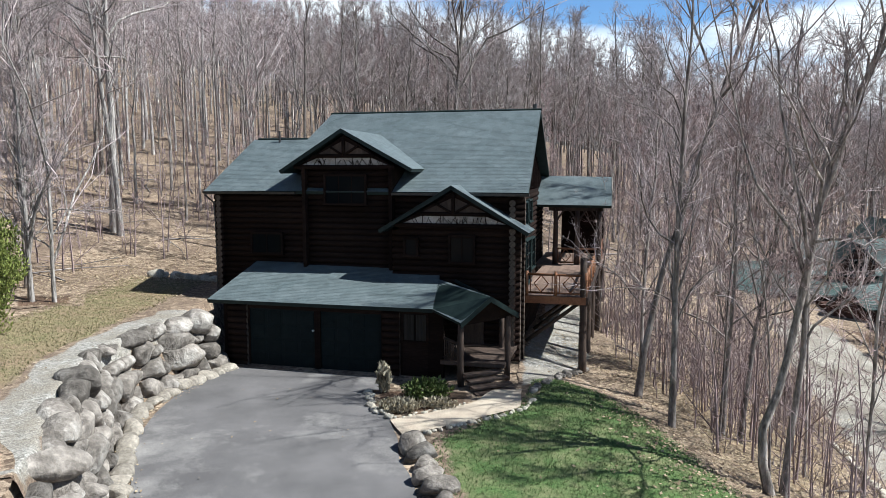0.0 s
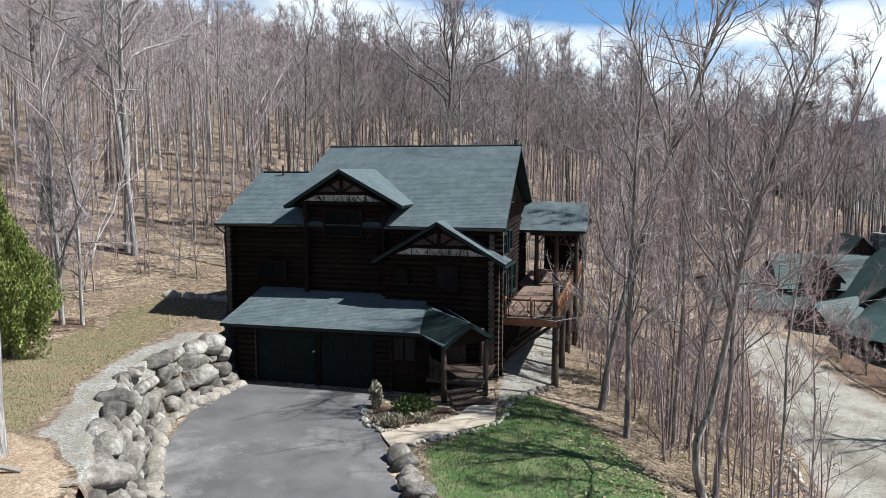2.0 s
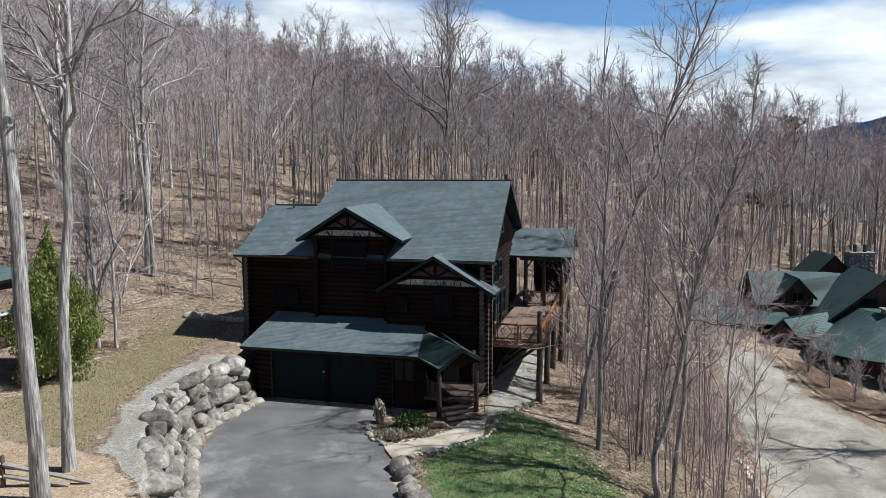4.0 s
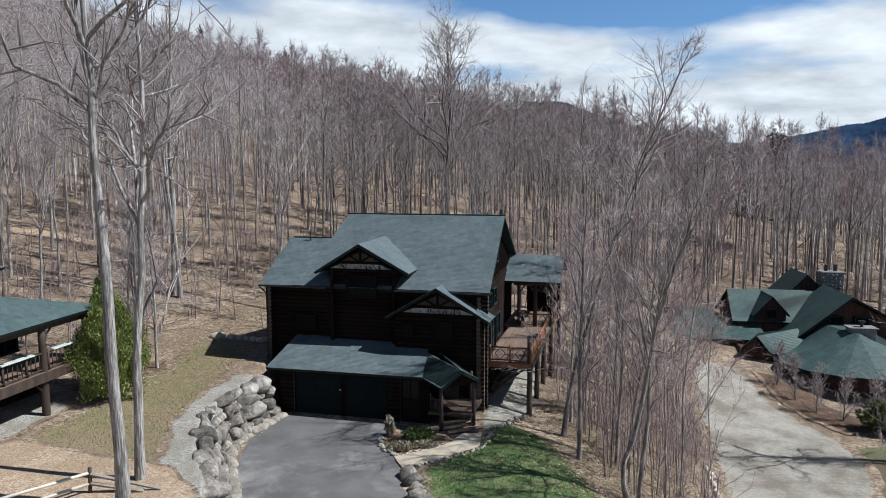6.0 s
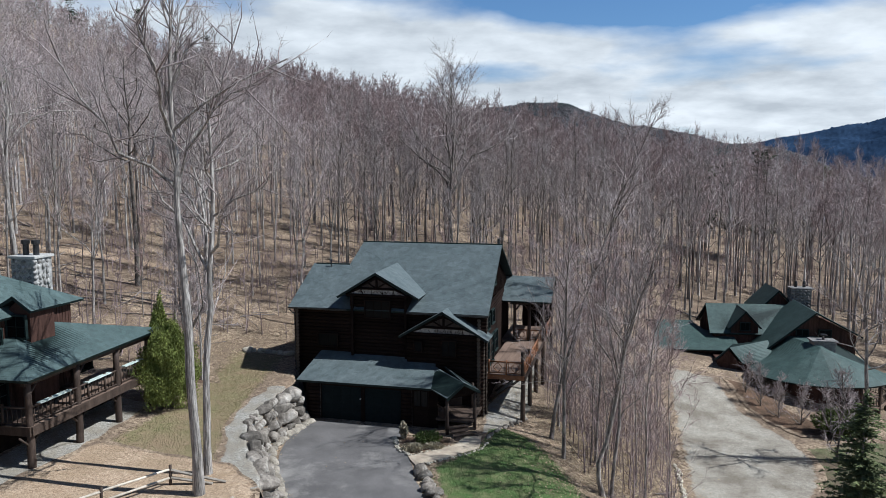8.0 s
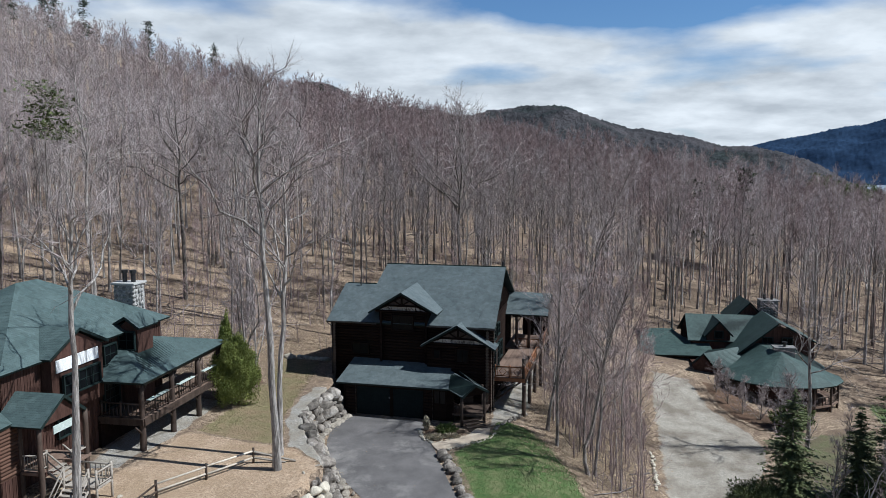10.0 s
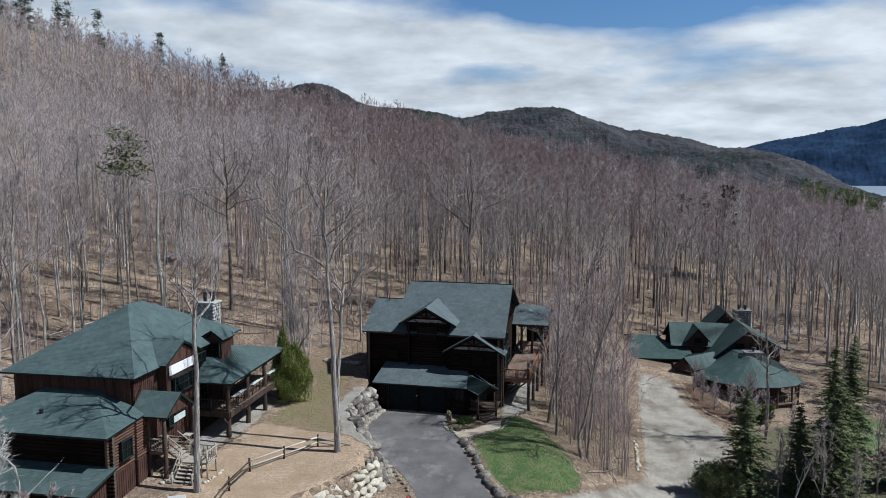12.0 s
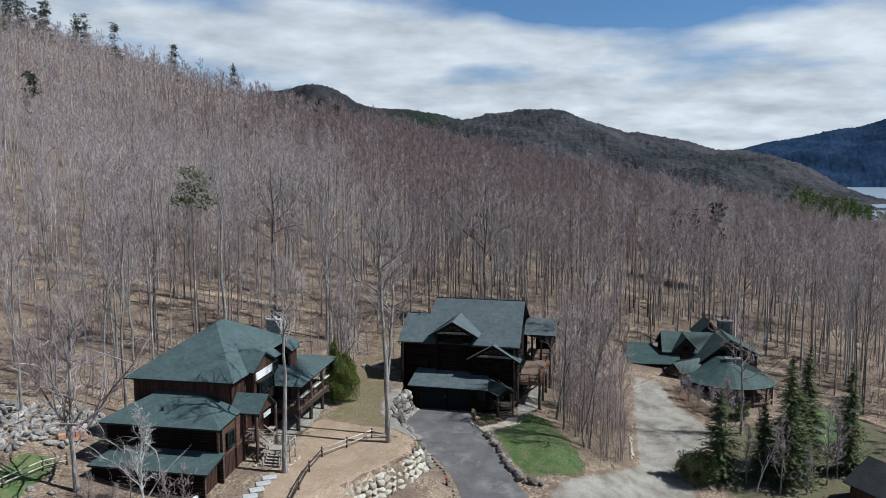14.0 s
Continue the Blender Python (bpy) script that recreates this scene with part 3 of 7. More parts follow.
sheet("entry_path", [(-1.75, 23.25), (-0.4, 24.0), (1.0, 24.9), (1.9, 26.5)], [(-1.3, 21.75), (0.4, 22.8), (2.7, 24.5), (3.0, 26.6)], M_path, "tan stone walk to the porch steps", 0.08, 40, 10, 0.3, 0.06, "path")


# ---- lake and far hills ----
def ridge(name, dist, line, material, label, base=-60, deep=900, rough=10.0, seed=0.0, k=0.02):
    """A far hill: its crest by bearing (degrees right of straight ahead) and rise (degrees), falling towards us."""
    az = np.linspace(line[0][0], line[-1][0], 260)
    rise = np.interp(az, [p[0] for p in line], [p[1] for p in line])
    for _ in range(5):
        rise[1:-1] = (rise[:-2] + 2 * rise[1:-1] + rise[2:]) / 4
    d = np.linspace(dist - deep, dist + 120, 44)
    t = np.clip((d - d[0]) / deep, 0, 1)[None]
    top = 29 + dist * np.tan(np.radians(rise))[:, None]
    shape = t ** 0.85
    x, y = np.sin(np.radians(az))[:, None] * d - 6, np.cos(np.radians(az))[:, None] * d - 55
    z = base + (top - base) * shape + rough * (wave(x, y, k, seed) + 0.6 * wave(x, y, k * 2.7, seed + 2)) * (0.25 + np.sin(np.pi * np.minimum(t, 0.98)))
    z = z - np.maximum(d - dist, 0)[None] * 1.0 + rough * 0.12 * np.random.RandomState(int(seed * 10)).randn(*z.shape)
    v = np.stack([x, y, z], -1).reshape(-1, 3)
    m = len(d)
    i = (np.arange(len(az) - 1)[:, None] * m + np.arange(m - 1)[None]).ravel()
    f = np.stack([i, i + m, i + m + 1, i + 1], -1)
    ob = new(name, raw_mesh(name, v, f[:, ::-1], material, 4, False))
    return tagged(ob, label, "mountain", kind="structure")


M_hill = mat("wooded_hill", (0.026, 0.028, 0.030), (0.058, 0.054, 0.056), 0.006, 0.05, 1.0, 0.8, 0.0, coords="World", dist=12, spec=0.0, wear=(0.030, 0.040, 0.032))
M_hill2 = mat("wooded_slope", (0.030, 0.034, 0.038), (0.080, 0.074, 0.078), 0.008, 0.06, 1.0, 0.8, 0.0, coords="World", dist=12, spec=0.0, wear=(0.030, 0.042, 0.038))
# air haze over the far mountain is painted in as its blue base colour
M_haze_blue = mat("hazed_mountain", (0.022, 0.041, 0.080), (0.028, 0.050, 0.092), 0.002, 0.02, 1.0, 0.2, 0.0, coords="World", dist=20, spec=0.0)
ridge("backdrop_west", 2600, [(-40, 3.0), (-20, 5.5), (-14.5, 5.9), (-12, 6.4), (-9.5, 6.75), (-8, 6.3), (-6.6, 5.5), (-5, 4.95), (-3, 4.85), (0, 4.6), (2.2, 4.0), (8, 2.0)], M_hill, "dark wooded mountain on the skyline", deep=1100, rough=16, seed=0.3, k=0.008)
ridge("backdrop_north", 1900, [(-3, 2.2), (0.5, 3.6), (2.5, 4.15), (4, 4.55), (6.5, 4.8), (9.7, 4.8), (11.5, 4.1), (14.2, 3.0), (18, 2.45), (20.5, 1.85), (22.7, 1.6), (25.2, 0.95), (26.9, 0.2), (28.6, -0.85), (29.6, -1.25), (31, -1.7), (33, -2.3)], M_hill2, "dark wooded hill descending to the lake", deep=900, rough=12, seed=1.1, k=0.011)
ridge("backdrop_east", 4200, [(20, 0.6), (22.2, 1.55), (23.5, 1.9), (25.5, 2.3), (28.5, 3.0), (30, 3.15), (31.5, 3.55), (36, 5.0), (44, 4.0)], M_haze_blue, "distant mountain across the lake, its haze painted blue", deep=700, rough=14, seed=2.2, k=0.006)


def lake():
    # the water's pale base colour carries part of the sky's reflection
    m = mat("sky_toned_water", (0.22, 0.26, 0.30), (0.26, 0.30, 0.34), 0.01, 0.5, 0.45, 0.3, 0.0, coords="World", spec=0.5)
    s = Shape().add([(200, 520, -38), (3600, 400, -38), (3900, 3600, -38), (900, 4000, -38)], [(0, 1, 2, 3)])
    return solid("lake", s, m, "calm lake below the mountains, sky reflection painted pale", "lake", kind="structure")


lake()


# ---- parts of houses ----
def lerp(a, b, t):
    return Vector(a) * (1 - t) + Vector(b) * t


def roof(parent, name, el, er, tr, tl, label="", thick=0.16, course=0.15):
    """One slope of a roof, laid in overlapping courses from the eave (el, er) up to the top (tl, tr)."""
    el, er, tr, tl = (Vector(p) for p in (el, er, tr, tl))
    n = (er - el).cross((tl + tr) / 2 - el).normalized()
    if n.z < 0:
        n = -n
    rows = max(3, round(((tl + tr) / 2 - (el + er) / 2).length / course))
    s = Shape()
    verts, faces = [], []
    for i in range(rows + 1):
        a0, b0 = lerp(el, tl, i / rows), lerp(er, tr, i / rows)
        verts += [a0 + n * 0.003, b0 + n * 0.003, a0 + n * 0.008, b0 + n * 0.008]
        k = 4 * i
        if i < rows:
            faces += [(k, k + 1, k + 3, k + 2), (k + 2, k + 3, k + 5, k + 4)]
    s.add(verts[:-2], faces)
    slab = part(name, s, M_roof if parent.name.startswith("log_house") else M_darkroof if parent.name.startswith("cabin") else M_deepgreen if parent.name.startswith("lane_house") else M_green, parent, label)
    t = Shape()
    t.add([el, er, tr, tl] + [p - n * thick for p in (el, er, tr, tl)], [(0, 3, 2, 1), (4, 5, 6, 7), (0, 1, 5, 4), (1, 2, 6, 5), (2, 3, 7, 6), (3, 0, 4, 7)])
    part("fascia", t, M_trim, slab)
    return slab


def log_mesh(length, r=0.145, sides=10, material=None):
    """A log along +x with paler sawn ends."""
    s = Shape().tube([(0, 0, 0), (length * 0.33, 0, 0.004), (length * 0.66, 0.004, 0), (length, 0, 0)], [r, r * 1.03, r * 0.98, r * 1.02], sides)
    me = s.mesh("log", material or M_log, True)
    me.materials.append(M_logend)
    for p in list(me.polygons)[-2:]:
        p.material_index, p.use_smooth = 1, False
    return me


def log_wall(parent, p0, p1, z0, z1, out, half=False, d=0.27, over=0.28, material=None):
    """A wall of stacked logs from p0 to p1 (plan), bulging towards out; the ends run past the corners."""
    p0, p1 = Vector((*p0, 0)), Vector((*p1, 0))
    u = (p1 - p0).normalized()
    o = Vector((*out, 0))
    core = Shape()
    a, b = p0 - o * 0.16, p1 - o * 0.16
    c, e = p0 - o * 0.02, p1 - o * 0.02
    core.add([(q.x, q.y, z) for z in (z0, z1) for q in (a, b, e, c)], [(0, 1, 2, 3), (4, 5, 6, 7), (0, 1, 5, 4), (1, 2, 6, 5), (2, 3, 7, 6), (3, 0, 4, 7)])
    wall = part("wall", core, material or M_log, parent)
    me = log_mesh((p1 - p0).length + 2 * over, 0.145 * d / 0.27, material=material)
    z = z0 + d / 2 + (d / 2 if half else 0)
    turn = math.degrees(math.atan2(u.y, u.x))
    while z < z1 - 0.05:
        q = p0 - u * over - o * 0.06
        part("log", me, M_log, wall, at=pose(q.x, q.y, z, 0, 0, turn))
        z += d
    return wall


def board_wall(parent, poly, axis, at, thick, gap=0.24):
    """A wall of upright boards with battens, in the outline poly (along, z) across axis."""
    wall = part("wall", Shape().prism(poly, axis, at, at + thick), M_board, parent)
    lo, hi = min(p[0] for p in poly), max(p[0] for p in poly)
    u = lo + gap / 2
    sgn = -1 if thick > 0 else 1
    while u < hi:
        # the height of the outline over u
        zs = []
        for (u0, z0), (u1, z1) in zip(poly, poly[1:] + poly[:1]):
            if min(u0, u1) <= u <= max(u0, u1) and u0 != u1:
                zs.append(z0 + (z1 - z0) * (u - u0) / (u1 - u0))
        if len(zs) >= 2 and max(zs) - min(zs) > 0.15:
            s = Shape()
            w0, w1 = sorted((at, at + sgn * 0.028))
            if axis == "x":
                s.box(w0, w1, u - 0.03, u + 0.03, min(zs), max(zs))
            else:
                s.box(u - 0.03, u + 0.03, w0, w1, min(zs), max(zs))
            part("batten", s, M_board, wall)
        u += gap
    return wall


def window(parent, x, y, z, w, h, face="front", panes=(2, 2), trim=None, curtain=False):
    """A window in its frame: glass panes, sash bars, sill. face: the wall it sits on."""
    m = pose(x, y, z) if face == "front" else pose(x, y, z, 0, 0, 90)
    f = Shape()
    t = 0.09
    for x0, x1, z0, z1 in ((-w / 2 - t, w / 2 + t, h, h + t), (-w / 2 - t, -w / 2, 0, h), (w / 2, w / 2 + t, 0, h)):
        f.box(x0, x1, -0.17, 0.02, z0, z1, 0.012)
    win = part("window", f, trim or M_trim, parent, at=m)
    part("sill", Shape().box(-w / 2 - t * 1.5, w / 2 + t * 1.5, -0.21, 0.02, -0.08, 0, 0.012), trim or M_trim, win)
    nx, nz = panes
    for i in range(nx):
        for k in range(nz):
            x0, x1 = -w / 2 + w * i / nx, -w / 2 + w * (i + 1) / nx
            z0, z1 = h * k / nz, h * (k + 1) / nz
            part("pane", Shape().box(x0 + 0.015, x1 - 0.015, -0.09, -0.08, z0 + 0.015, z1 - 0.015), M_glass, win)
    bars = Shape()
    for i in range(nx + 1):
        bars.box(-w / 2 + w * i / nx - 0.02, -w / 2 + w * i / nx + 0.02, -0.115, -0.075, 0, h)
    for k in range(nz + 1):
        bars.box(-w / 2, w / 2, -0.11, -0.078, h * k / nz - 0.02, h * k / nz + 0.02)
    part("sash", bars, trim or M_trim, win)
    if curtain:
        for s in (-1, 1):
            c = Shape()
            for i in range(7):
                a = s * (0.04 + i * (w / 2 - 0.06) / 7)
                b = s * (0.04 + (i + 1) * (w / 2 - 0.06) / 7)
                c.add([(a, -0.130 - 0.02 * (i % 2), 0.03), (b, -0.130 - 0.02 * ((i + 1) % 2), 0.03), (b, -0.130 - 0.02 * ((i + 1) % 2), h - 0.03), (a, -0.130 - 0.02 * (i % 2), h - 0.03)], [(0, 1, 2, 3)])
            part("curtain", c, M_curtain, win, "curtain drawn aside, shade painted into its dark cloth")
    return win


def post(parent, x, y, z0, z1, r=0.13, name="post", seed=1, material=None):
    """A peeled tree trunk as a post, a little crooked, with flared foot."""
    rng = random.Random(seed)
    n = max(3, int((z1 - z0) / 0.8))
    pts = [(x + rng.uniform(-1, 1) * 0.02, y + rng.uniform(-1, 1) * 0.02, z0 + (z1 - z0) * i / n) for i in range(n + 1)]
    rad = [r * (1.12 - 0.2 * i / n) * rng.uniform(0.95, 1.06) for i in range(n + 1)]
    return part(name, Shape().tube(pts, rad, 9), material or M_post, parent, smooth=True)


def stick(parent, a, b, r=0.04, name="picket", material=None, sides=6):
    return part(name, Shape().tube([a, lerp(a, b, 0.5), b], [r * 1.05, r * 0.96, r], sides), material or M_rail, parent, smooth=True)


def railing(parent, a, b, z, high=0.95, step_=0.16, diamond=True, material=None):
    """A rustic railing of peeled poles between two points on a floor at z: two rails, pickets, and diamond panels."""
    a, b = Vector((*a, z)), Vector((*b, z))
    up = Vector((0, 0, 1))
    u = (b - a).normalized()
    long = (b - a).length
    low, top = 0.12, high
    rail = part("railing", Shape().tube([a + up * top, lerp(a, b, 0.5) + up * top * 0.995, b + up * top], [0.06, 0.055, 0.06], 8), material or M_rail, parent, smooth=True)
    stick(rail, a + up * low, b + up * low, 0.045, "bottom_rail", material)
    n = max(1, round(long / 1.5))
    for i in range(n + 1):
        q = lerp(a, b, i / n)
        stick(rail, q, q + up * (high + 0.14), 0.07, "newel", material, 8)
    for i in range(n):
        q0, q1 = lerp(a, b, i / n), lerp(a, b, (i + 1) / n)
        l = (q1 - q0).length
        mid = (q0 + q1) / 2
        k = max(2, int(l / step_))
        for j in range(1, k):
            p = lerp(q0, q1, j / k)
            if diamond and abs((p - mid).length) < 0.34 and l > 1.0:
                continue
            stick(rail, p + up * low, p + up * top, 0.026, "picket", material, 5)
        if diamond and l > 1.0:
            c = mid + up * (low + top) / 2
            r = (top - low) / 2 - 0.03
            corner = [c + u * r * 0.85, c + up * r, c - u * r * 0.85, c - up * r]
            for j in range(4):
                stick(rail, corner[j], corner[(j + 1) % 4], 0.026, "brace", material, 5)
    return rail


def gable_truss(parent, x0, x1, y, z0, apex, drop):
    """A gable's filling: bark panels behind a tie log, king post and twig braces. drop: height of the bark band."""
    xm = (x0 + x1) / 2
    back = part("gable_panel", Shape().prism([(x0, z0), (x1, z0), (xm, apex)], "y", y + 0.10, y + 0.18), M_log, parent)
    n = 5
    for i in range(n):
        a, b = x0 + 0.25 + (x1 - x0 - 0.5) * i / n, x0 + 0.25 + (x1 - x0 - 0.5) * (i + 1) / n
        lim = lambda u: z0 + (apex - z0) * max(0.0, 1 - abs(u - xm) / ((x1 - x0) / 2)) - 0.06
        pts = [(a + 0.02, z0 + 0.02), (b - 0.02, z0 + 0.02), (b - 0.02, min(lim(b), z0 + drop)), (a + 0.02, min(lim(a), z0 + drop))]
        part("bark_panel", Shape().prism(pts, "y", y + 0.07, y + 0.098), M_bark, back, "pale birch bark panel with dark twigs")
    zz = z0 + drop + 0.16
    wide = (x1 - x0) / 2 * (1 - (zz - z0) / (apex - z0)) - 0.15
    tri = [(xm - wide, zz), (xm - 0.08, zz), (xm - 0.08, apex - 0.28)]
    part("bark_panel", Shape().prism(tri, "y", y + 0.07, y + 0.098), M_post, back)
    part("bark_panel", Shape().prism([(xm + 0.08, zz), (xm + wide, zz), (xm + 0.08, apex - 0.28)], "y", y + 0.07, y + 0.098), M_post, back)
    stick(back, (x0 - 0.05, y, z0), (x1 + 0.05, y, z0), 0.10, "tie_log", M_log, 8)
    stick(back, (xm - wide - 0.2, y, z0 + drop + 0.08), (xm + wide + 0.2, y, z0 + drop + 0.08), 0.085, "tie_log", M_log, 8)
    stick(back, (xm, y, z0 + drop), (xm, y, apex - 0.1), 0.08, "king_post", M_log, 8)
    for s in (-1, 1):
        stick(back, (xm, y, z0 + drop + 0.1), (xm + s * wide * 0.55, y, zz + (apex - zz) * 0.42), 0.06, "brace", M_log, 6)
    rng = random.Random(int(xm * 10))
    for i in range(26):
        a = rng.uniform(x0 + 0.5, x1 - 0.5)
        stick(back, (a, y + 0.06, z0 + 0.03), (a + rng.uniform(-0.3, 0.3), y + 0.05, z0 + drop * rng.uniform(0.6, 1.0)), 0.016, "twig", M_log, 4)
    return back


# ---- the log house ----
HOUSE = pose(-9.63, 30.12, 0, 0, 0, -14.5)


def log_house():
    h = thing("log_house", HOUSE, "dark-stained two-storey log house with green shingle roofs and garage", "house")
    # roofs: main block, lower wing beside it
    roof(h, "main_roof", (-0.05, 4.0, 7.5), (12.68, 4.0, 7.5), (12.08, 12.9, 11.7), (-0.05, 12.9, 11.7), "weathered green asphalt shingles in even courses")
    roof(h, "back_roof", (11.75, 21.5, 7.6), (-0.05, 21.5, 7.6), (-0.05, 12.9, 11.7), (12.08, 12.9, 11.7))
    roof(h, "wing_roof", (-2.95, 4.0, 7.45), (-0.05, 4.0, 7.5), (-0.05, 9.55, 10.12), (-3.25, 9.55, 10.12))
    roof(h, "wing_back_roof", (-0.05, 15.0, 7.6), (-2.95, 15.0, 7.6), (-2.95, 9.55, 10.12), (-0.05, 9.55, 10.12))
    part("ridge_cap", Shape().tube([(-0.1, 12.9, 11.71), (12.13, 12.9, 11.71)], [0.07, 0.07], 6), M_trim, h)
    part("ridge_cap", Shape().tube([(-3.0, 9.55, 10.13), (-0.05, 9.55, 10.13)], [0.07, 0.07], 6), M_trim, h)
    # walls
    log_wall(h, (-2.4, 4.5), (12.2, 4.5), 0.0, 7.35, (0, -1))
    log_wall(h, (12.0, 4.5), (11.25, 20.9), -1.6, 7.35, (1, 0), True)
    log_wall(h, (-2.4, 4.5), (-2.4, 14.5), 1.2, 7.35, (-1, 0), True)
    # overhang shade on this gable is put into the boards' near-black log colour
    part("wall", Shape().prism([(4.6, 7.35), (20.6, 7.35), (12.9, 11.4)], "x", 11.35, 11.15), M_log, h)
    for u in np.arange(5.2, 20.3, 0.3):
        part("batten", Shape().box(11.34, 11.38, u - 0.03, u + 0.03, 7.36, 7.3 + (11.4 - 7.35) * (1 - abs(u - 12.9) / (8.3 if u < 12.9 else 7.7))), M_log, h)
    part("wall", Shape().prism([(4.6, 7.35), (14.5, 7.35), (9.55, 9.9)], "x", -2.35, -2.2), M_board, h)
    part("wall", Shape().prism([(9.0, 7.3), (16.4, 7.3), (16.4, 9.9), (12.9, 11.5), (9.0, 9.7)], "x", 0.1, 0.3), M_board, h)
    part("wall", Shape().box(-2.3, 11.2, 20.7, 20.9, -1.6, 7.4), M_log, h)
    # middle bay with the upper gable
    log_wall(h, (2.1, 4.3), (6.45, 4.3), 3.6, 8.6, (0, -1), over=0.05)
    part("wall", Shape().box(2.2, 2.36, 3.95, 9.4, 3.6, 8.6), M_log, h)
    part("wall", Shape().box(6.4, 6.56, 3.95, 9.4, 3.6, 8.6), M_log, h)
    xm = 4.2
    roof(h, "dormer_roof", (1.10, 3.85, 8.44), (0.90, 11.5, 8.44), (xm - 0.28, 10.2, 10.33), (xm, 3.85, 10.33))
    roof(h, "dormer_roof", (7.30, 10.2, 8.52), (7.55, 3.85, 8.52), (xm, 3.85, 10.33), (xm - 0.28, 10.2, 10.33), "sunlit green shingles of the dormer")
    gable_truss(h, 1.85, 6.6, 4.05, 8.6, 10.05, 0.42)
    window(h, 4.3, 4.12, 6.95, 1.9, 1.25, panes=(3, 1), trim=M_log)
    window(h, 0.2, 4.32, 4.55, 1.5, 0.9, panes=(2, 1), trim=M_log)
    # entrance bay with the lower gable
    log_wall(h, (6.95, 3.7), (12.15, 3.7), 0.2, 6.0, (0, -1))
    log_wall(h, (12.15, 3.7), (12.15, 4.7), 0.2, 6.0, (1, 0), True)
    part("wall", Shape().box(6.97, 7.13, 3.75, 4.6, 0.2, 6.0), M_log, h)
    xg = 9.5
    roof(h, "bay_roof", (6.20, 3.05, 5.86), (6.20, 5.0, 5.86), (xg, 5.0, 7.82), (xg, 3.05, 7.82))
    roof(h, "bay_roof", (12.85, 5.0, 5.86), (12.85, 3.05, 5.86), (xg, 3.05, 7.82), (xg, 5.0, 7.82), "sunlit green shingles over the entrance bay")
    gable_truss(h, 6.95, 12.1, 3.35, 6.08, 7.55, 0.42)
    window(h, 9.9, 3.52, 4.5, 1.0, 1.1, panes=(2, 1), trim=M_log)
    window(h, 7.6, 3.52, 4.75, 0.5, 0.7, panes=(1, 1), trim=M_log)
    # garage, its front wall standing back under the eave
    GY = 0.62
    roof(h, "garage_roof", (-0.55, 0.22, 2.97), (9.45, 0.25, 3.02), (8.72, 4.45, 4.06), (-0.45, 4.45, 4.12), "green shingle roof over the garage")
    g = part("garage_wall", Shape().prism([(GY, 0.05), (4.5, 0.05), (4.5, 3.9), (GY, 2.9)], "x", 0, 0.22), M_log, h)
    for x0, x1, z0, z1 in ((0.22, 1.2, 0.05, 2.86), (4.22, 4.48, 0.05, 2.62), (7.18, 8.1, 0.05, 2.78), (9.15, 9.8, 0.05, 2.78), (1.2, 7.18, 2.62, 2.86), (7.18, 9.8, 2.78, 2.86), (8.1, 9.15, 0.05, 1.55)):
        part("wall", Shape().box(x0, x1, GY, GY + 0.2, z0, z1), M_log, h)
    for z in np.arange(0.2, 2.75, 0.27):
        part("log", log_mesh(0.9, 0.14), M_log, g, at=pose(0.25, GY - 0.02, z))
        part("log", log_mesh(0.75, 0.14), M_log, g, at=pose(7.25, GY - 0.02, z))
    part("garage_back", Shape().box(0.2, 9.8, 4.1, 4.25, 0.05, 3.2), M_log, h)
    for x0, x1 in ((1.2, 4.22), (4.48, 7.18)):
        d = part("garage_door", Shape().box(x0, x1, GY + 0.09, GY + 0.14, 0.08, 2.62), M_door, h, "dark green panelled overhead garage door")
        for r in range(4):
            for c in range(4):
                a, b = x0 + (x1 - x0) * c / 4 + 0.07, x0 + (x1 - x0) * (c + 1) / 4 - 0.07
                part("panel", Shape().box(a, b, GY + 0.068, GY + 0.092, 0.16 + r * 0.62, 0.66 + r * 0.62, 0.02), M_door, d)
        part("threshold", Shape().box(x0, x1, GY - 0.14, GY + 0.1, 0.02, 0.12, 0.01), M_concrete, h, "worn pale concrete sill")
    part("handle", Shape().box(4.10, 4.19, GY - 0.01, GY + 0.09, 1.74, 1.80, 0.015), M_white, h, "small bright lock plate")
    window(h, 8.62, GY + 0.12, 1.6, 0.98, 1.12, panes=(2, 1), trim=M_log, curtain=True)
    # angled porch at the entrance
    A, B, C, D, E = (8.8, 3.45, 3.74), (11.82, 0.05, 3.66), (10.8, -0.6, 2.70), (9.45, 0.25, 3.02), (12.72, 1.12, 2.86)
    roof(h, "porch_roof", D, C, B, A, "ribbed green roof over the entrance porch", 0.12)
    roof(h, "porch_roof", E, (10.9, 3.6, 2.9), (9.6, 3.5, 3.74), B, thick=0.12)
    inward = Vector((-0.5, 0.86, 0)) * 0.22
    tri = [Vector(p) + inward - Vector((0, 0, 0.16)) for p in (C, E, B)]
    part("porch_gable", Shape().add(tri + [p + inward * 0.5 for p in tri], [(0, 1, 2), (5, 4, 3), (0, 1, 4, 3), (1, 2, 5, 4), (2, 0, 3, 5)]), M_log, h)
    for a, b in ((C, B), (B, E)):
        out = -inward * 0.2
        q = [Vector(a) + out, Vector(b) + out]
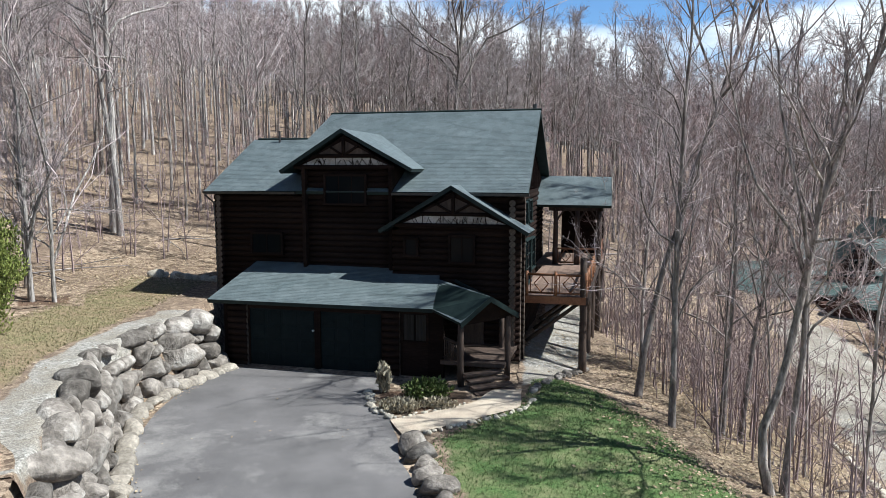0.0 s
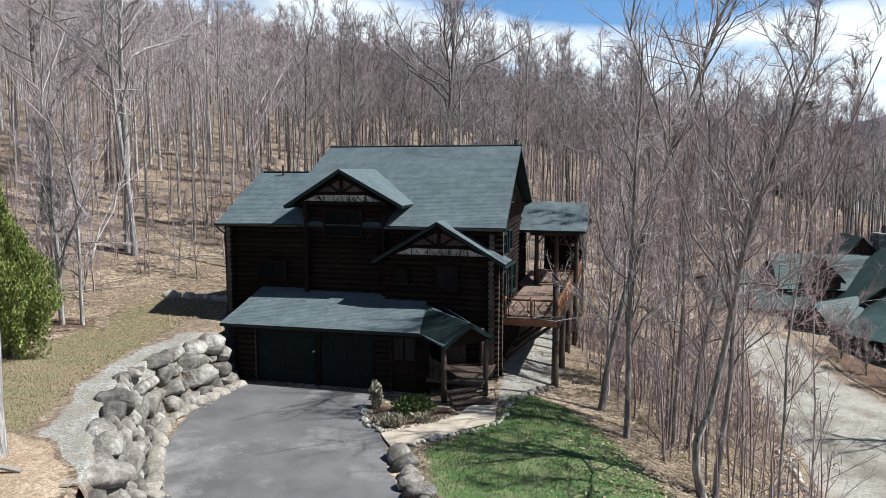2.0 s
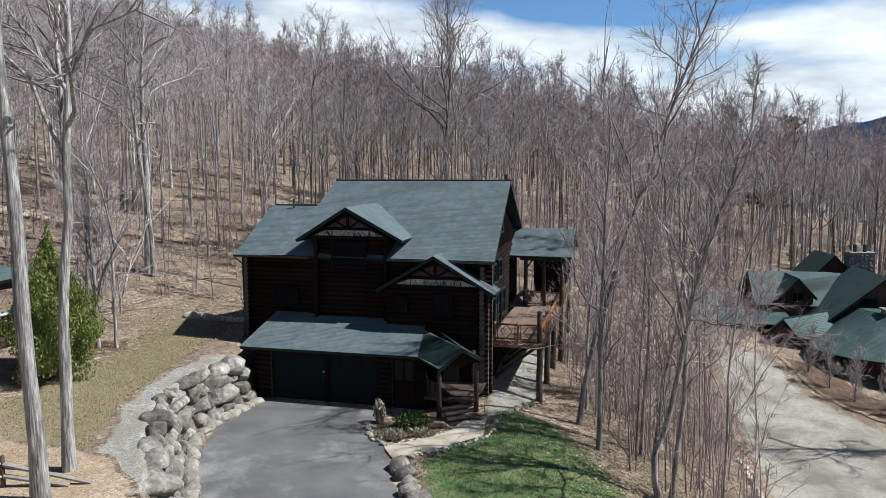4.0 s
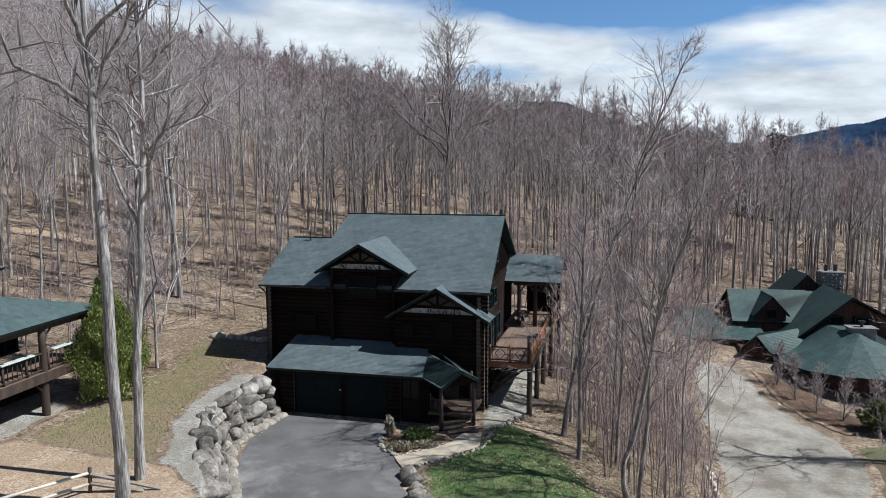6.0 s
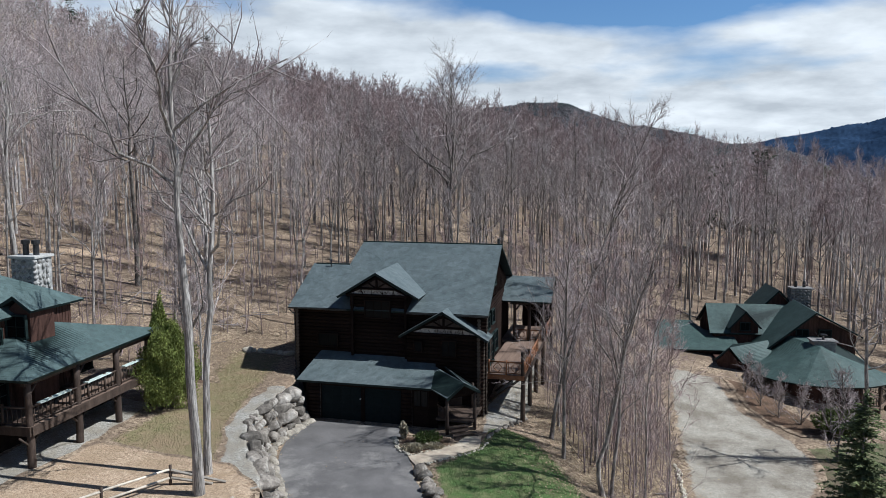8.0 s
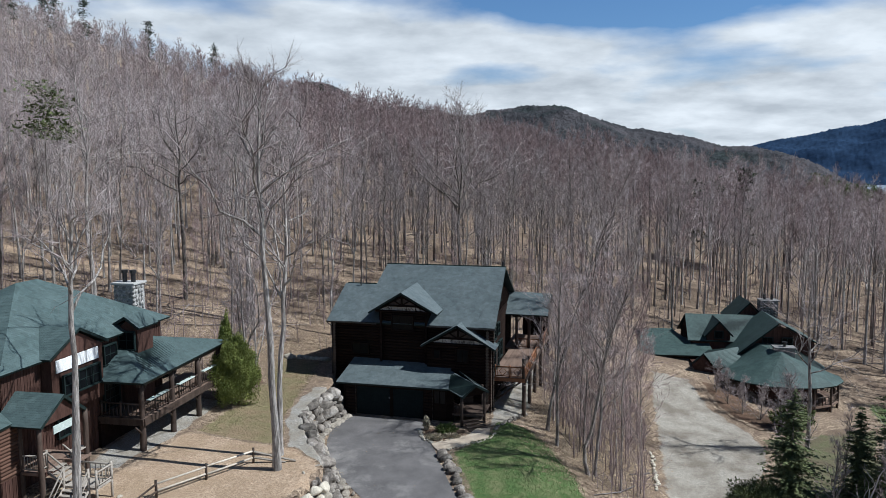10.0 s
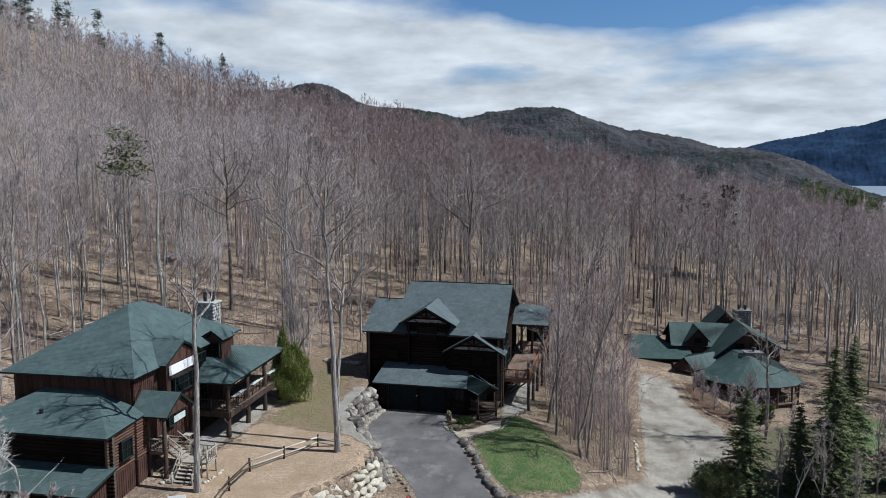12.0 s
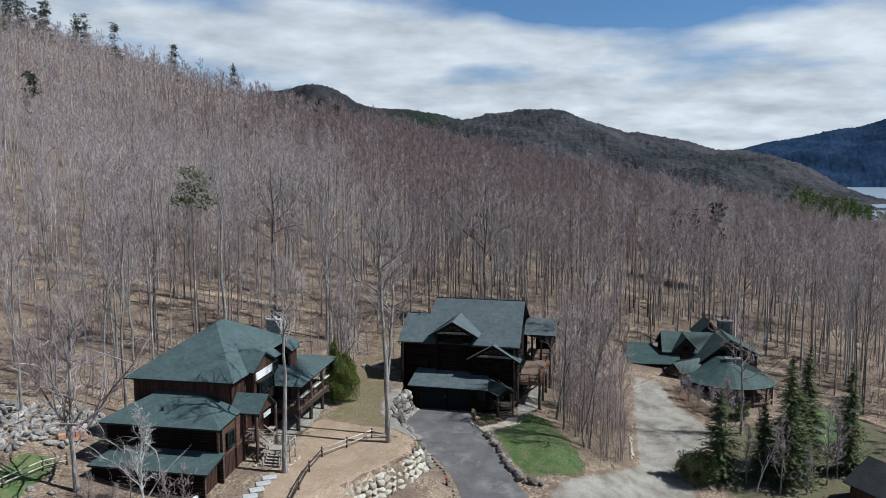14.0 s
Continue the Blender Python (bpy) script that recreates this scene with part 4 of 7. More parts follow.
        part("rake_board", Shape().add([q[0] - Vector((0, 0, 0.20)), q[1] - Vector((0, 0, 0.20)), q[1] + Vector((0, 0, 0.02)), q[0] + Vector((0, 0, 0.02))] + [p - out * 0.9 for p in (q[0] - Vector((0, 0, 0.20)), q[1] - Vector((0, 0, 0.20)), q[1] + Vector((0, 0, 0.02)), q[0] + Vector((0, 0, 0.02)))], [(0, 1, 2, 3), (7, 6, 5, 4), (0, 4, 5, 1), (3, 2, 6, 7), (0, 3, 7, 4), (1, 5, 6, 2)]), M_trim, h)
    for i, (x, y, z0) in enumerate(((10.72, -0.30, 0.9), (12.32, 1.05, 0.9), (11.7, 3.2, 0.2))):
        post(h, x, y, z0 - 0.8, 2.75, 0.12, "porch_post", i)
    # floor, steps and door take a darker wood to imitate the porch's shade
    part("porch_floor", Shape().box(9.7, 12.3, 0.5, 3.7, 0.75, 0.92, 0.02), M_post, h)
    for i in range(4):
        z = 0.72 - i * 0.17
        stp = Shape().box(-0.85, 0.85, -0.36 - 0.3 * i, -0.02 - 0.3 * i, z - 0.06, z, 0.012)
        part("step", stp, M_post, h, at=pose(11.45, 0.15, 0, 0, 0, 40))
        part("riser", Shape().box(-0.82, 0.82, -0.07 - 0.3 * i, -0.04 - 0.3 * i, z - 0.2, z - 0.06), M_deck, h, at=pose(11.45, 0.15, 0, 0, 0, 40))
    railing(h, (9.75, 0.75), (10.65, -0.2), 0.9, 0.9, 0.14, False, M_post)
    part("entry_door", Shape().box(9.9, 10.85, 3.5, 3.62, 0.9, 2.95, 0.02), M_post, h, "wooden entrance door, dark tone standing for porch shade")
    # raised deck along the side
    part("deck_floor", Shape().box(11.95, 15.1, 5.5, 16.5, 2.70, 2.82), M_deck, h)
    for i in range(21):
        x = 12.09 + i * 0.143
        part("deck_board", Shape().box(x, x + 0.132, 5.45, 16.5, 2.822, 2.852), M_deck, h)
    part("rim_joist", Shape().box(12.36, 15.12, 5.36, 5.45, 2.5, 2.84, 0.01), M_rail, h)
    part("rim_joist", Shape().box(15.1, 15.19, 5.36, 16.5, 2.5, 2.84, 0.01), M_post, h)
    railing(h, (12.45, 5.5), (15.05, 5.5), 2.85)
    railing(h, (15.08, 5.5), (15.08, 13.2), 2.85)
    for i, (x, y, z0) in enumerate(((14.98, 5.55, -1.0), (14.98, 9.4, -1.6), (14.98, 13.2, -1.9))):
        post(h, x, y, z0, 3.9 if i else 4.6, 0.17, "deck_post", 20 + i)
    for i, y in enumerate((6.0, 8.6, 11.0)):
        stick(h, (12.4, y, 0.6), (14.8, y, 2.5), 0.09, "knee_brace", M_post, 8)
    # windows and doors on the side wall
    for y, z, w, hh, pn in ((6.2, 3.0, 0.9, 2.0, (1, 3)), (8.2, 3.0, 1.7, 2.05, (2, 3)), (10.8, 3.4, 1.2, 1.5, (2, 2)), (6.6, 5.95, 1.0, 1.0, (2, 2)), (9.0, 5.95, 1.0, 1.0, (2, 2)), (12.4, 8.4, 1.4, 1.2, (2, 2))):
        window(h, (12.0 - 0.0457 * (y - 4.5)) + 0.18 if z < 7 else 11.42, y, z, w, hh, "side", pn)
    # covered porch behind the deck
    roof(h, "side_porch_roof", (11.25, 16.2, 6.42), (15.85, 16.2, 6.40), (15.75, 20.3, 8.02), (11.25, 20.3, 8.08), "green shingle roof over the covered side porch")
    roof(h, "side_porch_roof", (15.75, 24.4, 6.42), (11.25, 24.4, 6.42), (11.25, 20.3, 8.08), (15.75, 20.3, 8.02))
    part("floor", Shape().box(11.4, 15.3, 16.5, 23, 2.62, 2.84), M_deck, h)
    part("beam", Shape().box(12.2, 15.35, 16.5, 16.75, 6.05, 6.35, 0.03), M_post, h)
    part("beam", Shape().box(15.05, 15.35, 16.5, 23, 6.05, 6.35, 0.03), M_post, h)
    for i, (x, y, z0) in enumerate(((15.15, 16.65, -1.9), (15.15, 23.0, -2.2), (12.6, 16.65, 2.8), (13.9, 16.65, 2.8))):
        post(h, x, y, z0, 6.2, 0.15, "porch_post", 40 + i)
    railing(h, (12.6, 16.6), (15.1, 16.6), 2.85)
    railing(h, (15.15, 16.7), (15.15, 23.0), 2.85)
    for x0, x1 in ((12.6, 13.9), (13.9, 15.15)):
        stick(h, (x0, 16.62, 5.4), (x0 + 0.5, 16.62, 6.1), 0.06, "knee_brace", M_post)
        stick(h, (x1, 16.62, 5.4), (x1 - 0.5, 16.62, 6.1), 0.06, "knee_brace", M_post)
    part("screen_wall", Shape().box(12.4, 15.2, 22.8, 23.0, 2.8, 6.2), M_log, h)
    # gutter, downpipe, vent
    for x0, x1 in ((-2.95, 1.85), (6.55, 12.72)):
        part("gutter", Shape().add([(x, y, z) for x in (x0, x1) for y, z in ((3.99, 7.46), (3.86, 7.46), (3.88, 7.36), (3.99, 7.33))], [(0, 1, 5, 4), (1, 2, 6, 5), (2, 3, 7, 6), (0, 3, 2, 1), (4, 5, 6, 7)]), M_metal, h)
    part("downpipe", Shape().tube([(-2.85, 3.92, 7.3), (-2.6, 4.3, 6.9), (-2.55, 4.33, 4.0), (-2.55, 4.33, 2.6)], [0.045] * 4, 8), M_metal, h)
    part("vent_pipe", Shape().tube([(-1.55, 9.2, 9.9), (-1.55, 9.2, 10.55)], [0.06, 0.06], 8), M_metal, h)
    part("vent_pipe", Shape().tube([(11.6, 14.0, 11.0), (11.6, 14.0, 12.1)], [0.12, 0.12], 8), M_metal, h)
    return h


log_house()


# ---- the neighbour's house with the raised porch ----
LODGE = pose(-24.6, 7.4, 0, 0, 0, -10.6)


def lodge():
    h = thing("board_house", LODGE, "dark board-and-log house with stepped green roofs and raised porch", "house")
    # main block: hip in front, ridge running back, cross gable to the side
    a = (-5.9, 8.3, 13.75)
    b = (-5.9, 10.2, 13.75)
    roof(h, "main_roof", (-10.9, 0, 10.1), (0, 0, 10.1), a, a, "green shingle hip roof")
    roof(h, "main_roof", (0, 0, 10.1), (0, 16.6, 10.1), b, a, "green shingles dappled with branch shadows")
    roof(h, "main_roof", (-10.2, 16.6, 10.1), (-10.9, 0, 10.1), a, b)
    roof(h, "main_roof", (0, 16.6, 10.1), (-10.2, 16.6, 10.1), b, b)
    roof(h, "gable_roof", (-4.0, 3.2, 10.2), (0.5, 3.2, 10.2), (0.5, 5.9, 11.55), (-4.0, 5.9, 11.55))
    roof(h, "gable_roof", (0.5, 8.6, 10.2), (-4.0, 8.6, 10.2), (-4.0, 5.9, 11.55), (0.5, 5.9, 11.55))
    # a bump-out beside the porch, its own little gable turned to the front
    roof(h, "bay_roof", (1.15, 10.9, 10.42), (1.15, 13.2, 10.42), (0.05, 13.2, 11.2), (0.05, 10.9, 11.2))
    roof(h, "bay_roof", (-2.0, 13.2, 10.0), (-2.0, 10.9, 10.0), (0.05, 10.9, 11.2), (0.05, 13.2, 11.2))
    board_wall(h, [(-10.2, 2.2), (-0.5, 2.2), (-0.5, 9.98), (-10.2, 9.98)], "y", 0.55, 0.2)
    board_wall(h, [(0.55, 2.2), (16.0, 2.2), (16.0, 9.98), (0.55, 9.98)], "x", -0.5, -0.2)
    part("wall", Shape().prism([(3.5, 9.98), (8.3, 9.98), (5.9, 11.3)], "x", 0.25, 0.15), M_board, h)
    part("wall", Shape().box(-0.5, 0.25, 3.6, 8.2, 6.6, 9.99), M_board, h)
    part("wall", Shape().box(-0.6, 0.8, 11.2, 13.0, 4.0, 10.3), M_board, h)
    part("wall", Shape().prism([(-0.6, 10.3), (0.8, 10.3), (0.1, 10.95)], "y", 11.2, 11.35), M_board, h)
    part("wall", Shape().box(-9.6, -9.4, 0.6, 16.0, 2.2, 9.98), M_board, h)
    part("wall", Shape().box(-9.4, -0.7, 15.8, 16.0, 2.2, 9.98), M_board, h)
    part("white_panel", Shape().box(0.29, 0.35, 3.9, 7.7, 9.2, 9.95, 0.01), M_white, h, "long white board under the eave")
    window(h, 0.42, 5.9, 7.75, 3.2, 1.15, "side", (5, 2))
    window(h, -0.35, 9.7, 8.3, 1.2, 1.2, "side", (2, 2))
    window(h, 0.12, 11.05, 8.95, 1.1, 1.15, "front", (2, 2))
    window(h, -0.35, 5.0, 5.0, 0.9, 1.9, "side", (2, 3))
    # middle wing of logs
    top = 8.95
    roof(h, "wing_roof", (-10.4, -4.7, 7.55), (1.05, -4.7, 7.55), (-3.4, 0.5, top), (-7.6, 0.5, top), "green shingle hip roof with branch shadows")
    roof(h, "wing_roof", (1.05, -4.7, 7.55), (0.6, 0.5, 7.55), (-3.4, 0.5, top), (-3.4, 0.49, top))
    roof(h, "wing_roof", (-10.4, 0.5, 7.55), (-10.4, -4.7, 7.55), (-7.6, 0.49, top), (-7.6, 0.5, top))
    # sun on the side wall is painted in by browner logs than the front's
    log_wall(h, (-9.6, -3.9), (0.6, -3.9), 2.0, 7.4, (0, -1))
    log_wall(h, (0.6, -3.9), (0.6, 0.4), 4.6, 7.4, (1, 0), True, 0.2, material=M_sunlit_log)
    board_wall(h, [(-3.9, 1.2), (0.4, 1.2), (0.4, 4.6), (-3.9, 4.6)], "x", 0.62, -0.2)
    window(h, 0.75, -2.4, 5.4, 1.0, 1.2, "side", (2, 2))
    for x, y in ((-5.6, -2.6), (-6.4, -1.2)):
        part("roof_vent", Shape().box(x, x + 0.22, y, y + 0.22, 7.9, 8.45, 0.04), M_metal, h)
    # lowest roof in front
    roof(h, "low_roof", (-9.7, -7.1, 4.75), (1.1, -7.1, 4.7), (1.1, -3.9, 5.35), (-9.0, -3.9, 5.4), "green shingle lean-to roof")
    log_wall(h, (-9.4, -6.5), (0.3, -6.5), 1.0, 4.5, (0, -1))
    board_wall(h, [(-6.5, 1.0), (-3.9, 1.0), (-3.9, 5.2), (-6.5, 4.55)], "x", 0.3, -0.2)
    # entry roof and its stairs
    roof(h, "entry_roof", (-0.5, -0.1, 7.45), (2.45, -0.1, 7.45), (2.6, 1.65, 8.8), (-0.5, 1.65, 8.8), "ribbed green roof over the stair landing")
    roof(h, "entry_roof", (2.6, 3.4, 7.45), (-0.5, 3.4, 7.45), (-0.5, 1.65, 8.8), (2.6, 1.65, 8.8))
    part("gable_panel", Shape().prism([(0.25, 7.4), (3.05, 7.4), (1.65, 8.6)], "x", 2.25, 2.35), M_board, h)
    part("white_panel", Shape().box(2.36, 2.42, 0.9, 2.4, 6.75, 7.2, 0.01), M_palegreen, h, "pale green panel under the entry gable")
    part("landing", Shape().box(-0.4, 1.7, 0.4, 3.6, 4.52, 4.7, 0.02), M_deck, h)
    part("landing", Shape().box(1.7, 2.6, 2.45, 3.6, 4.52, 4.7, 0.02), M_deck, h)
    for i, (x, y) in enumerate(((1.95, 0.35), (2.45, 3.4), (0.6, 0.5))):
        post(h, x, y, 1.6, 7.35, 0.15, "porch_post", 60 + i)
    railing(h, (-0.2, 0.5), (1.7, 0.5), 4.7, 0.9, 0.16, False, M_greywood)
    railing(h, (1.7, 0.5), (1.7, 1.1), 4.7, 0.9, 0.2, False, M_greywood)
    part("bench", Shape().box(1.9, 2.5, 2.65, 3.45, 5.1, 5.16, 0.01), M_greywood, h, "small weathered bench on the landing")
    for x, y in ((1.95, 2.7), (2.45, 2.7), (1.95, 3.4), (2.45, 3.4)):
        stick(h, (x, y, 4.7), (x, y, 5.1), 0.035, "bench_leg", M_greywood)
    # a short flight out to a platform, then the main flight down to the walk
    st = part("stairs", Shape().box(2.75, 4.8, 1.0, 2.3, 3.72, 3.84, 0.02), M_greywood, h, "weathered wooden stairs with a platform and open treads")
    for i in range(4):
        part("tread", Shape().box(1.68 + 0.27 * i, 2.0 + 0.27 * i, 1.15, 2.35, 4.5 - 0.17 * i, 4.55 - 0.17 * i, 0.01), M_greywood, st)
    for y in (1.12, 2.38):
        stick(st, (1.7, y, 4.45), (2.85, y, 3.72), 0.07, "stringer", M_greywood)
        stick(st, (1.7, y, 5.58), (2.77, y, 4.82), 0.05, "handrail", M_greywood)
        stick(st, (1.7, y, 5.12), (2.77, y, 4.36), 0.035, "handrail", M_greywood)
    for i in range(6):
        part("tread", Shape().box(2.82, 4.25, 0.74 - 0.24 * i, 1.04 - 0.24 * i, 3.60 - 0.19 * i, 3.65 - 0.19 * i, 0.01), M_greywood, st)
    for x in (2.77, 4.3):
        stick(st, (x, 1.05, 3.75), (x, -0.45, 2.5), 0.07, "stringer", M_greywood)
        stick(st, (x, 1.0, 4.8), (x, -0.3, 3.5), 0.05, "handrail", M_greywood)
        stick(st, (x, 1.0, 4.35), (x, -0.3, 3.05), 0.035, "handrail", M_greywood)
        stick(st, (x, 1.0, 2.5), (x, 1.0, 4.9), 0.075, "newel", M_greywood)
        stick(st, (x, -0.3, 2.4), (x, -0.3, 3.6), 0.075, "newel", M_greywood)
    for x, y in ((4.78, 1.0), (4.78, 2.28), (2.8, 2.3)):
        stick(st, (x, y, 2.3), (x, y, 4.85), 0.075, "newel", M_greywood)
    railing(h, (4.78, 1.0), (4.78, 2.28), 3.84, 0.85, 0.25, False, M_greywood)
    railing(h, (2.8, 2.3), (4.78, 2.3), 3.84, 0.85, 0.3, False, M_greywood)
    # raised side porch
    roof(h, "porch_roof", (3.3, 7.9, 7.58), (2.98, 20.1, 7.6), (-0.55, 13.9, 9.2), (-0.55, 11.5, 9.2), "green shingle porch roof with branch shadows")
    roof(h, "porch_roof", (-0.5, 7.75, 7.62), (3.3, 7.9, 7.58), (-0.54, 11.5, 9.2), (-0.55, 11.5, 9.2))
    roof(h, "porch_roof", (2.98, 20.1, 7.6), (-0.55, 20.2, 7.6), (-0.56, 13.9, 9.2), (-0.55, 13.9, 9.2))
    part("porch_floor", Shape().box(-0.5, 2.8, 8.5, 19.2, 4.75, 5.0, 0.02), M_deck, h)
    part("rim_joist", Shape().box(2.8, 2.9, 8.5, 19.2, 4.55, 5.02, 0.01), M_post, h)
    part("rim_joist", Shape().box(-0.5, 2.8, 8.4, 8.5, 4.55, 5.02, 0.01), M_post, h)
    part("beam", Shape().box(2.4, 2.65, 8.4, 19.3, 7.1, 7.38, 0.03), M_post, h)
    for i, y in enumerate((8.7, 12.3, 15.75, 19.0)):
        post(h, 2.55, y, 2.2, 7.2, 0.19, "porch_post", 70 + i)
        stick(h, (2.55, y, 3.9), (2.55, y + 0.75, 4.6), 0.06, "knee_brace", M_post)
        stick(h, (2.55, y, 3.9), (2.55, y - 0.75, 4.6), 0.06, "knee_brace", M_post)
        stick(h, (2.55, y, 6.5), (2.55, y + 0.7, 7.15), 0.06, "knee_brace", M_post)
    railing(h, (2.6, 8.7), (2.6, 19.0), 5.0, 0.95, 0.25, False, M_post)
    railing(h, (-0.3, 8.6), (2.5, 8.6), 5.0, 0.95, 0.25, False, M_post)
    for y0, y1 in ((9.3, 11.6), (12.9, 15.0), (16.3, 18.4)):
        part("rail_cap", Shape().box(2.5, 2.78, y0, y1, 5.98, 6.05, 0.01), M_palegreen, h, "pale weathered cap board on the porch rail")
    part("wall", Shape().box(-0.5, -0.3, 8.4, 19.2, 2.2, 4.75), M_log, h)
    window(h, -0.35, 9.7, 5.3, 1.5, 1.9, "side", (3, 3))
    window(h, -0.35, 16.5, 5.6, 1.5, 1.4, "side", (2, 2))
    # stone chimney
    c = part("chimney", Shape().box(-3.4, -1.8, 14.85, 16.2, 3.0, 12.7), M_stone, h, "chimney of pale mixed fieldstone with a flue cap")
    rng = random.Random(4)
    bl = [boulder_mesh(i + 50, M_stone, 0.16) for i in range(4)]
    for z in np.arange(9.0, 12.7, 0.32):
        for y in np.arange(14.8, 16.1, 0.36):
            part("stone", rng.choice(bl), M_stone, c, at=pose(-1.8, y + rng.uniform(-0.08, 0.08), z, 0, 90, rng.uniform(0, 360)))
        for x in np.arange(-3.25, -1.8, 0.36):
            part("stone", rng.choice(bl), M_stone, c, at=pose(x, 14.85, z, 90, 0, rng.uniform(0, 360)))
    part("cap", Shape().box(-3.55, -1.65, 14.7, 16.35, 12.7, 12.85, 0.03), M_concrete, c)
    part("flue", Shape().tube([(-2.9, 15.5, 12.8), (-2.9, 15.5, 13.5), (-2.9, 15.5, 13.52), (-2.9, 15.5, 13.75)], [0.17, 0.17, 0.24, 0.24], 10), M_metal, c)
    part("flue", Shape().tube([(-2.2, 15.5, 12.8), (-2.2, 15.5, 13.5), (-2.2, 15.5, 13.52), (-2.2, 15.5, 13.75)], [0.17, 0.17, 0.24, 0.24], 10), M_metal, c)
    return h


# ---- boulders ----
def boulder_mesh(seed, material=None, size=0.5, fine=2):
    """A broken, worn boulder about 2 * size across: planes split off a ball, edges rounded."""
    rng = np.random.RandomState(seed)
    bm = bmesh.new()
    bmesh.ops.create_icosphere(bm, subdivisions=fine, radius=1.0)
    dirs = rng.randn(13, 3)
    dirs /= np.linalg.norm(dirs, axis=1)[:, None]
    cut = rng.uniform(0.50, 0.88, 13)
    sx = np.array([rng.uniform(1.0, 1.45), rng.uniform(0.75, 1.0), rng.uniform(0.66, 0.95)])
    for v in bm.verts:
        q = np.array(v.co)
        for d, c in zip(dirs, cut):
            over = q @ d - c
            if over > 0:
                q = q - d * over * 0.94
        n = noise.noise(Vector(q * 2.3 + seed * 7.1)) * 0.10 + noise.noise(Vector(q * 6.0 + seed)) * 0.04
        v.co = q * (1.12 + n) * sx * size
    me = bpy.data.meshes.new("boulder")
    bm.to_mesh(me)
    bm.free()
    me.materials.append(material or M_rock)
    me.polygons.foreach_set("use_smooth", [True] * len(me.polygons))
    return me


lodge()


def along(line, s):
    """The point a share s of the way along a line, and the line's bearing there."""
    p = np.array(line, float)
    d = np.concatenate([[0], np.cumsum(np.hypot(*np.diff(p, axis=0).T))])
    q = s * d[-1]
    x, y = np.interp(q, d, p[:, 0]), np.interp(q, d, p[:, 1])
    x2, y2 = np.interp(min(q + 0.3, d[-1]), d, p[:, 0]), np.interp(min(q + 0.3, d[-1]), d, p[:, 1])
    x1, y1 = np.interp(max(q - 0.3, 0), d, p[:, 0]), np.interp(max(q - 0.3, 0), d, p[:, 1])
    return x, y, math.degrees(math.atan2(y2 - y1, x2 - x1)), d[-1]


def stone_wall(name, foot, rows, high, back, material, label, size, seed, taper=None, even=1.0, lean=lambda k: 1.0):
    """A dry wall of boulders: rows laid on each other along the foot line, leaning back."""
    rng = random.Random(seed)
    meshes = [boulder_mesh(seed * 10 + i, material, size, 3) for i in range(10)]
    x, y, _, long = along(foot, 0)
    w = thing(name, pose(x, y, float(height(x, y))), label, "retaining wall")
    inv = w.matrix_basis.inverted()
    q = 1.0
    for r in range(rows):
        s = rng.uniform(0, 0.4)
        while s < long:
            k = s / long
            if taper is None or r < rows * taper(k):
                px, py, yaw, _ = along(foot, k)
                nx, ny = -math.sin(radians(yaw)), math.cos(radians(yaw))
                off = back * lean(k) * (r + 0.5) / rows
                zb = float(height(px - nx * 0.5 * np.sign(back), py - ny * 0.5 * np.sign(back)))
                q = 1 + even * (rng.choice((0.65, 0.8, 0.9, 1.0, 1.15, 1.3)) - 1)
                part("stone", rng.choice(meshes), material, w, at=inv @ pose(px + nx * off, py + ny * off, zb + high * (1.0 if lean(k) == 1.0 else 1.0 - 0.5 * (lean(k) - 1)) * (r + 0.42) / rows, rng.uniform(-14, 14), rng.uniform(-14, 14), yaw + rng.uniform(-30, 30) + 180 * rng.randint(0, 1)) @ Matrix.Scale(q, 4))
            s += size * q * (1.8 + even * rng.uniform(-0.3, 0.25))
    return w


stone_wall("boulder_wall", [(-9.3, 29.8), (-10.2, 27.3), (-10.85, 25.0), (-10.85, 23.5), (-9.9, 20.8), (-9.1, 18.4), (-7.8, 15.6), (-7.3, 13.4), (-7.9, 11.4)], 4, 2.5, -0.9, M_rock, "retaining wall of grey and brown boulders beside the driveway", 0.50, 3)
stone_wall("ledge_stones", [(-8.9, 29.6), (-9.75, 27.3), (-10.35, 25.0), (-10.35, 23.5), (-9.4, 20.8), (-8.6, 18.4), (-7.3, 15.6), (-6.8, 13.4)], 1, 0.08, -0.1, M_ledge, "low ledge of flat stones at the boulder wall's foot", 0.40, 9, None, 0.5)
stone_wall("pale_wall", [(-7.5, 11.2), (-8.5, 9.4), (-10.5, 7.2), (-12.7, 5.2), (-15.0, 3.2)], 4, 2.2, -0.7, M_palerock, "retaining wall of pale rounded boulders below the straw yard", 0.43, 5, None, 0.35)


def boulder_row(line, n, size, material, label, group, seed):
    rng = random.Random(seed)
    meshes = [boulder_mesh(seed * 7 + i, material, size) for i in range(5)]
    for i in range(n):
        x, y, yaw, _ = along(line, (i + 0.5) / n)
        x, y = x + rng.uniform(-0.1, 0.1), y + rng.uniform(-0.1, 0.1)
        q = rng.uniform(0.75, 1.2)
        solid("boulder", rng.choice(meshes), material, label, "rock", group, at=pose(x, y, float(height(x, y)) + size * 0.42 * q, rng.uniform(-10, 10), rng.uniform(-10, 10), rng.uniform(0, 360)) @ Matrix.Scale(q, 4))


boulder_row([(-1.0, 21.2), (-0.3, 18.6), (0.3, 15.6), (1.1, 12.8), (2.0, 11.2), (3.9, 10.8)], 17, 0.43, M_rock, "grey boulder edging the lawn along the driveway", "boulders along the driveway", 11)
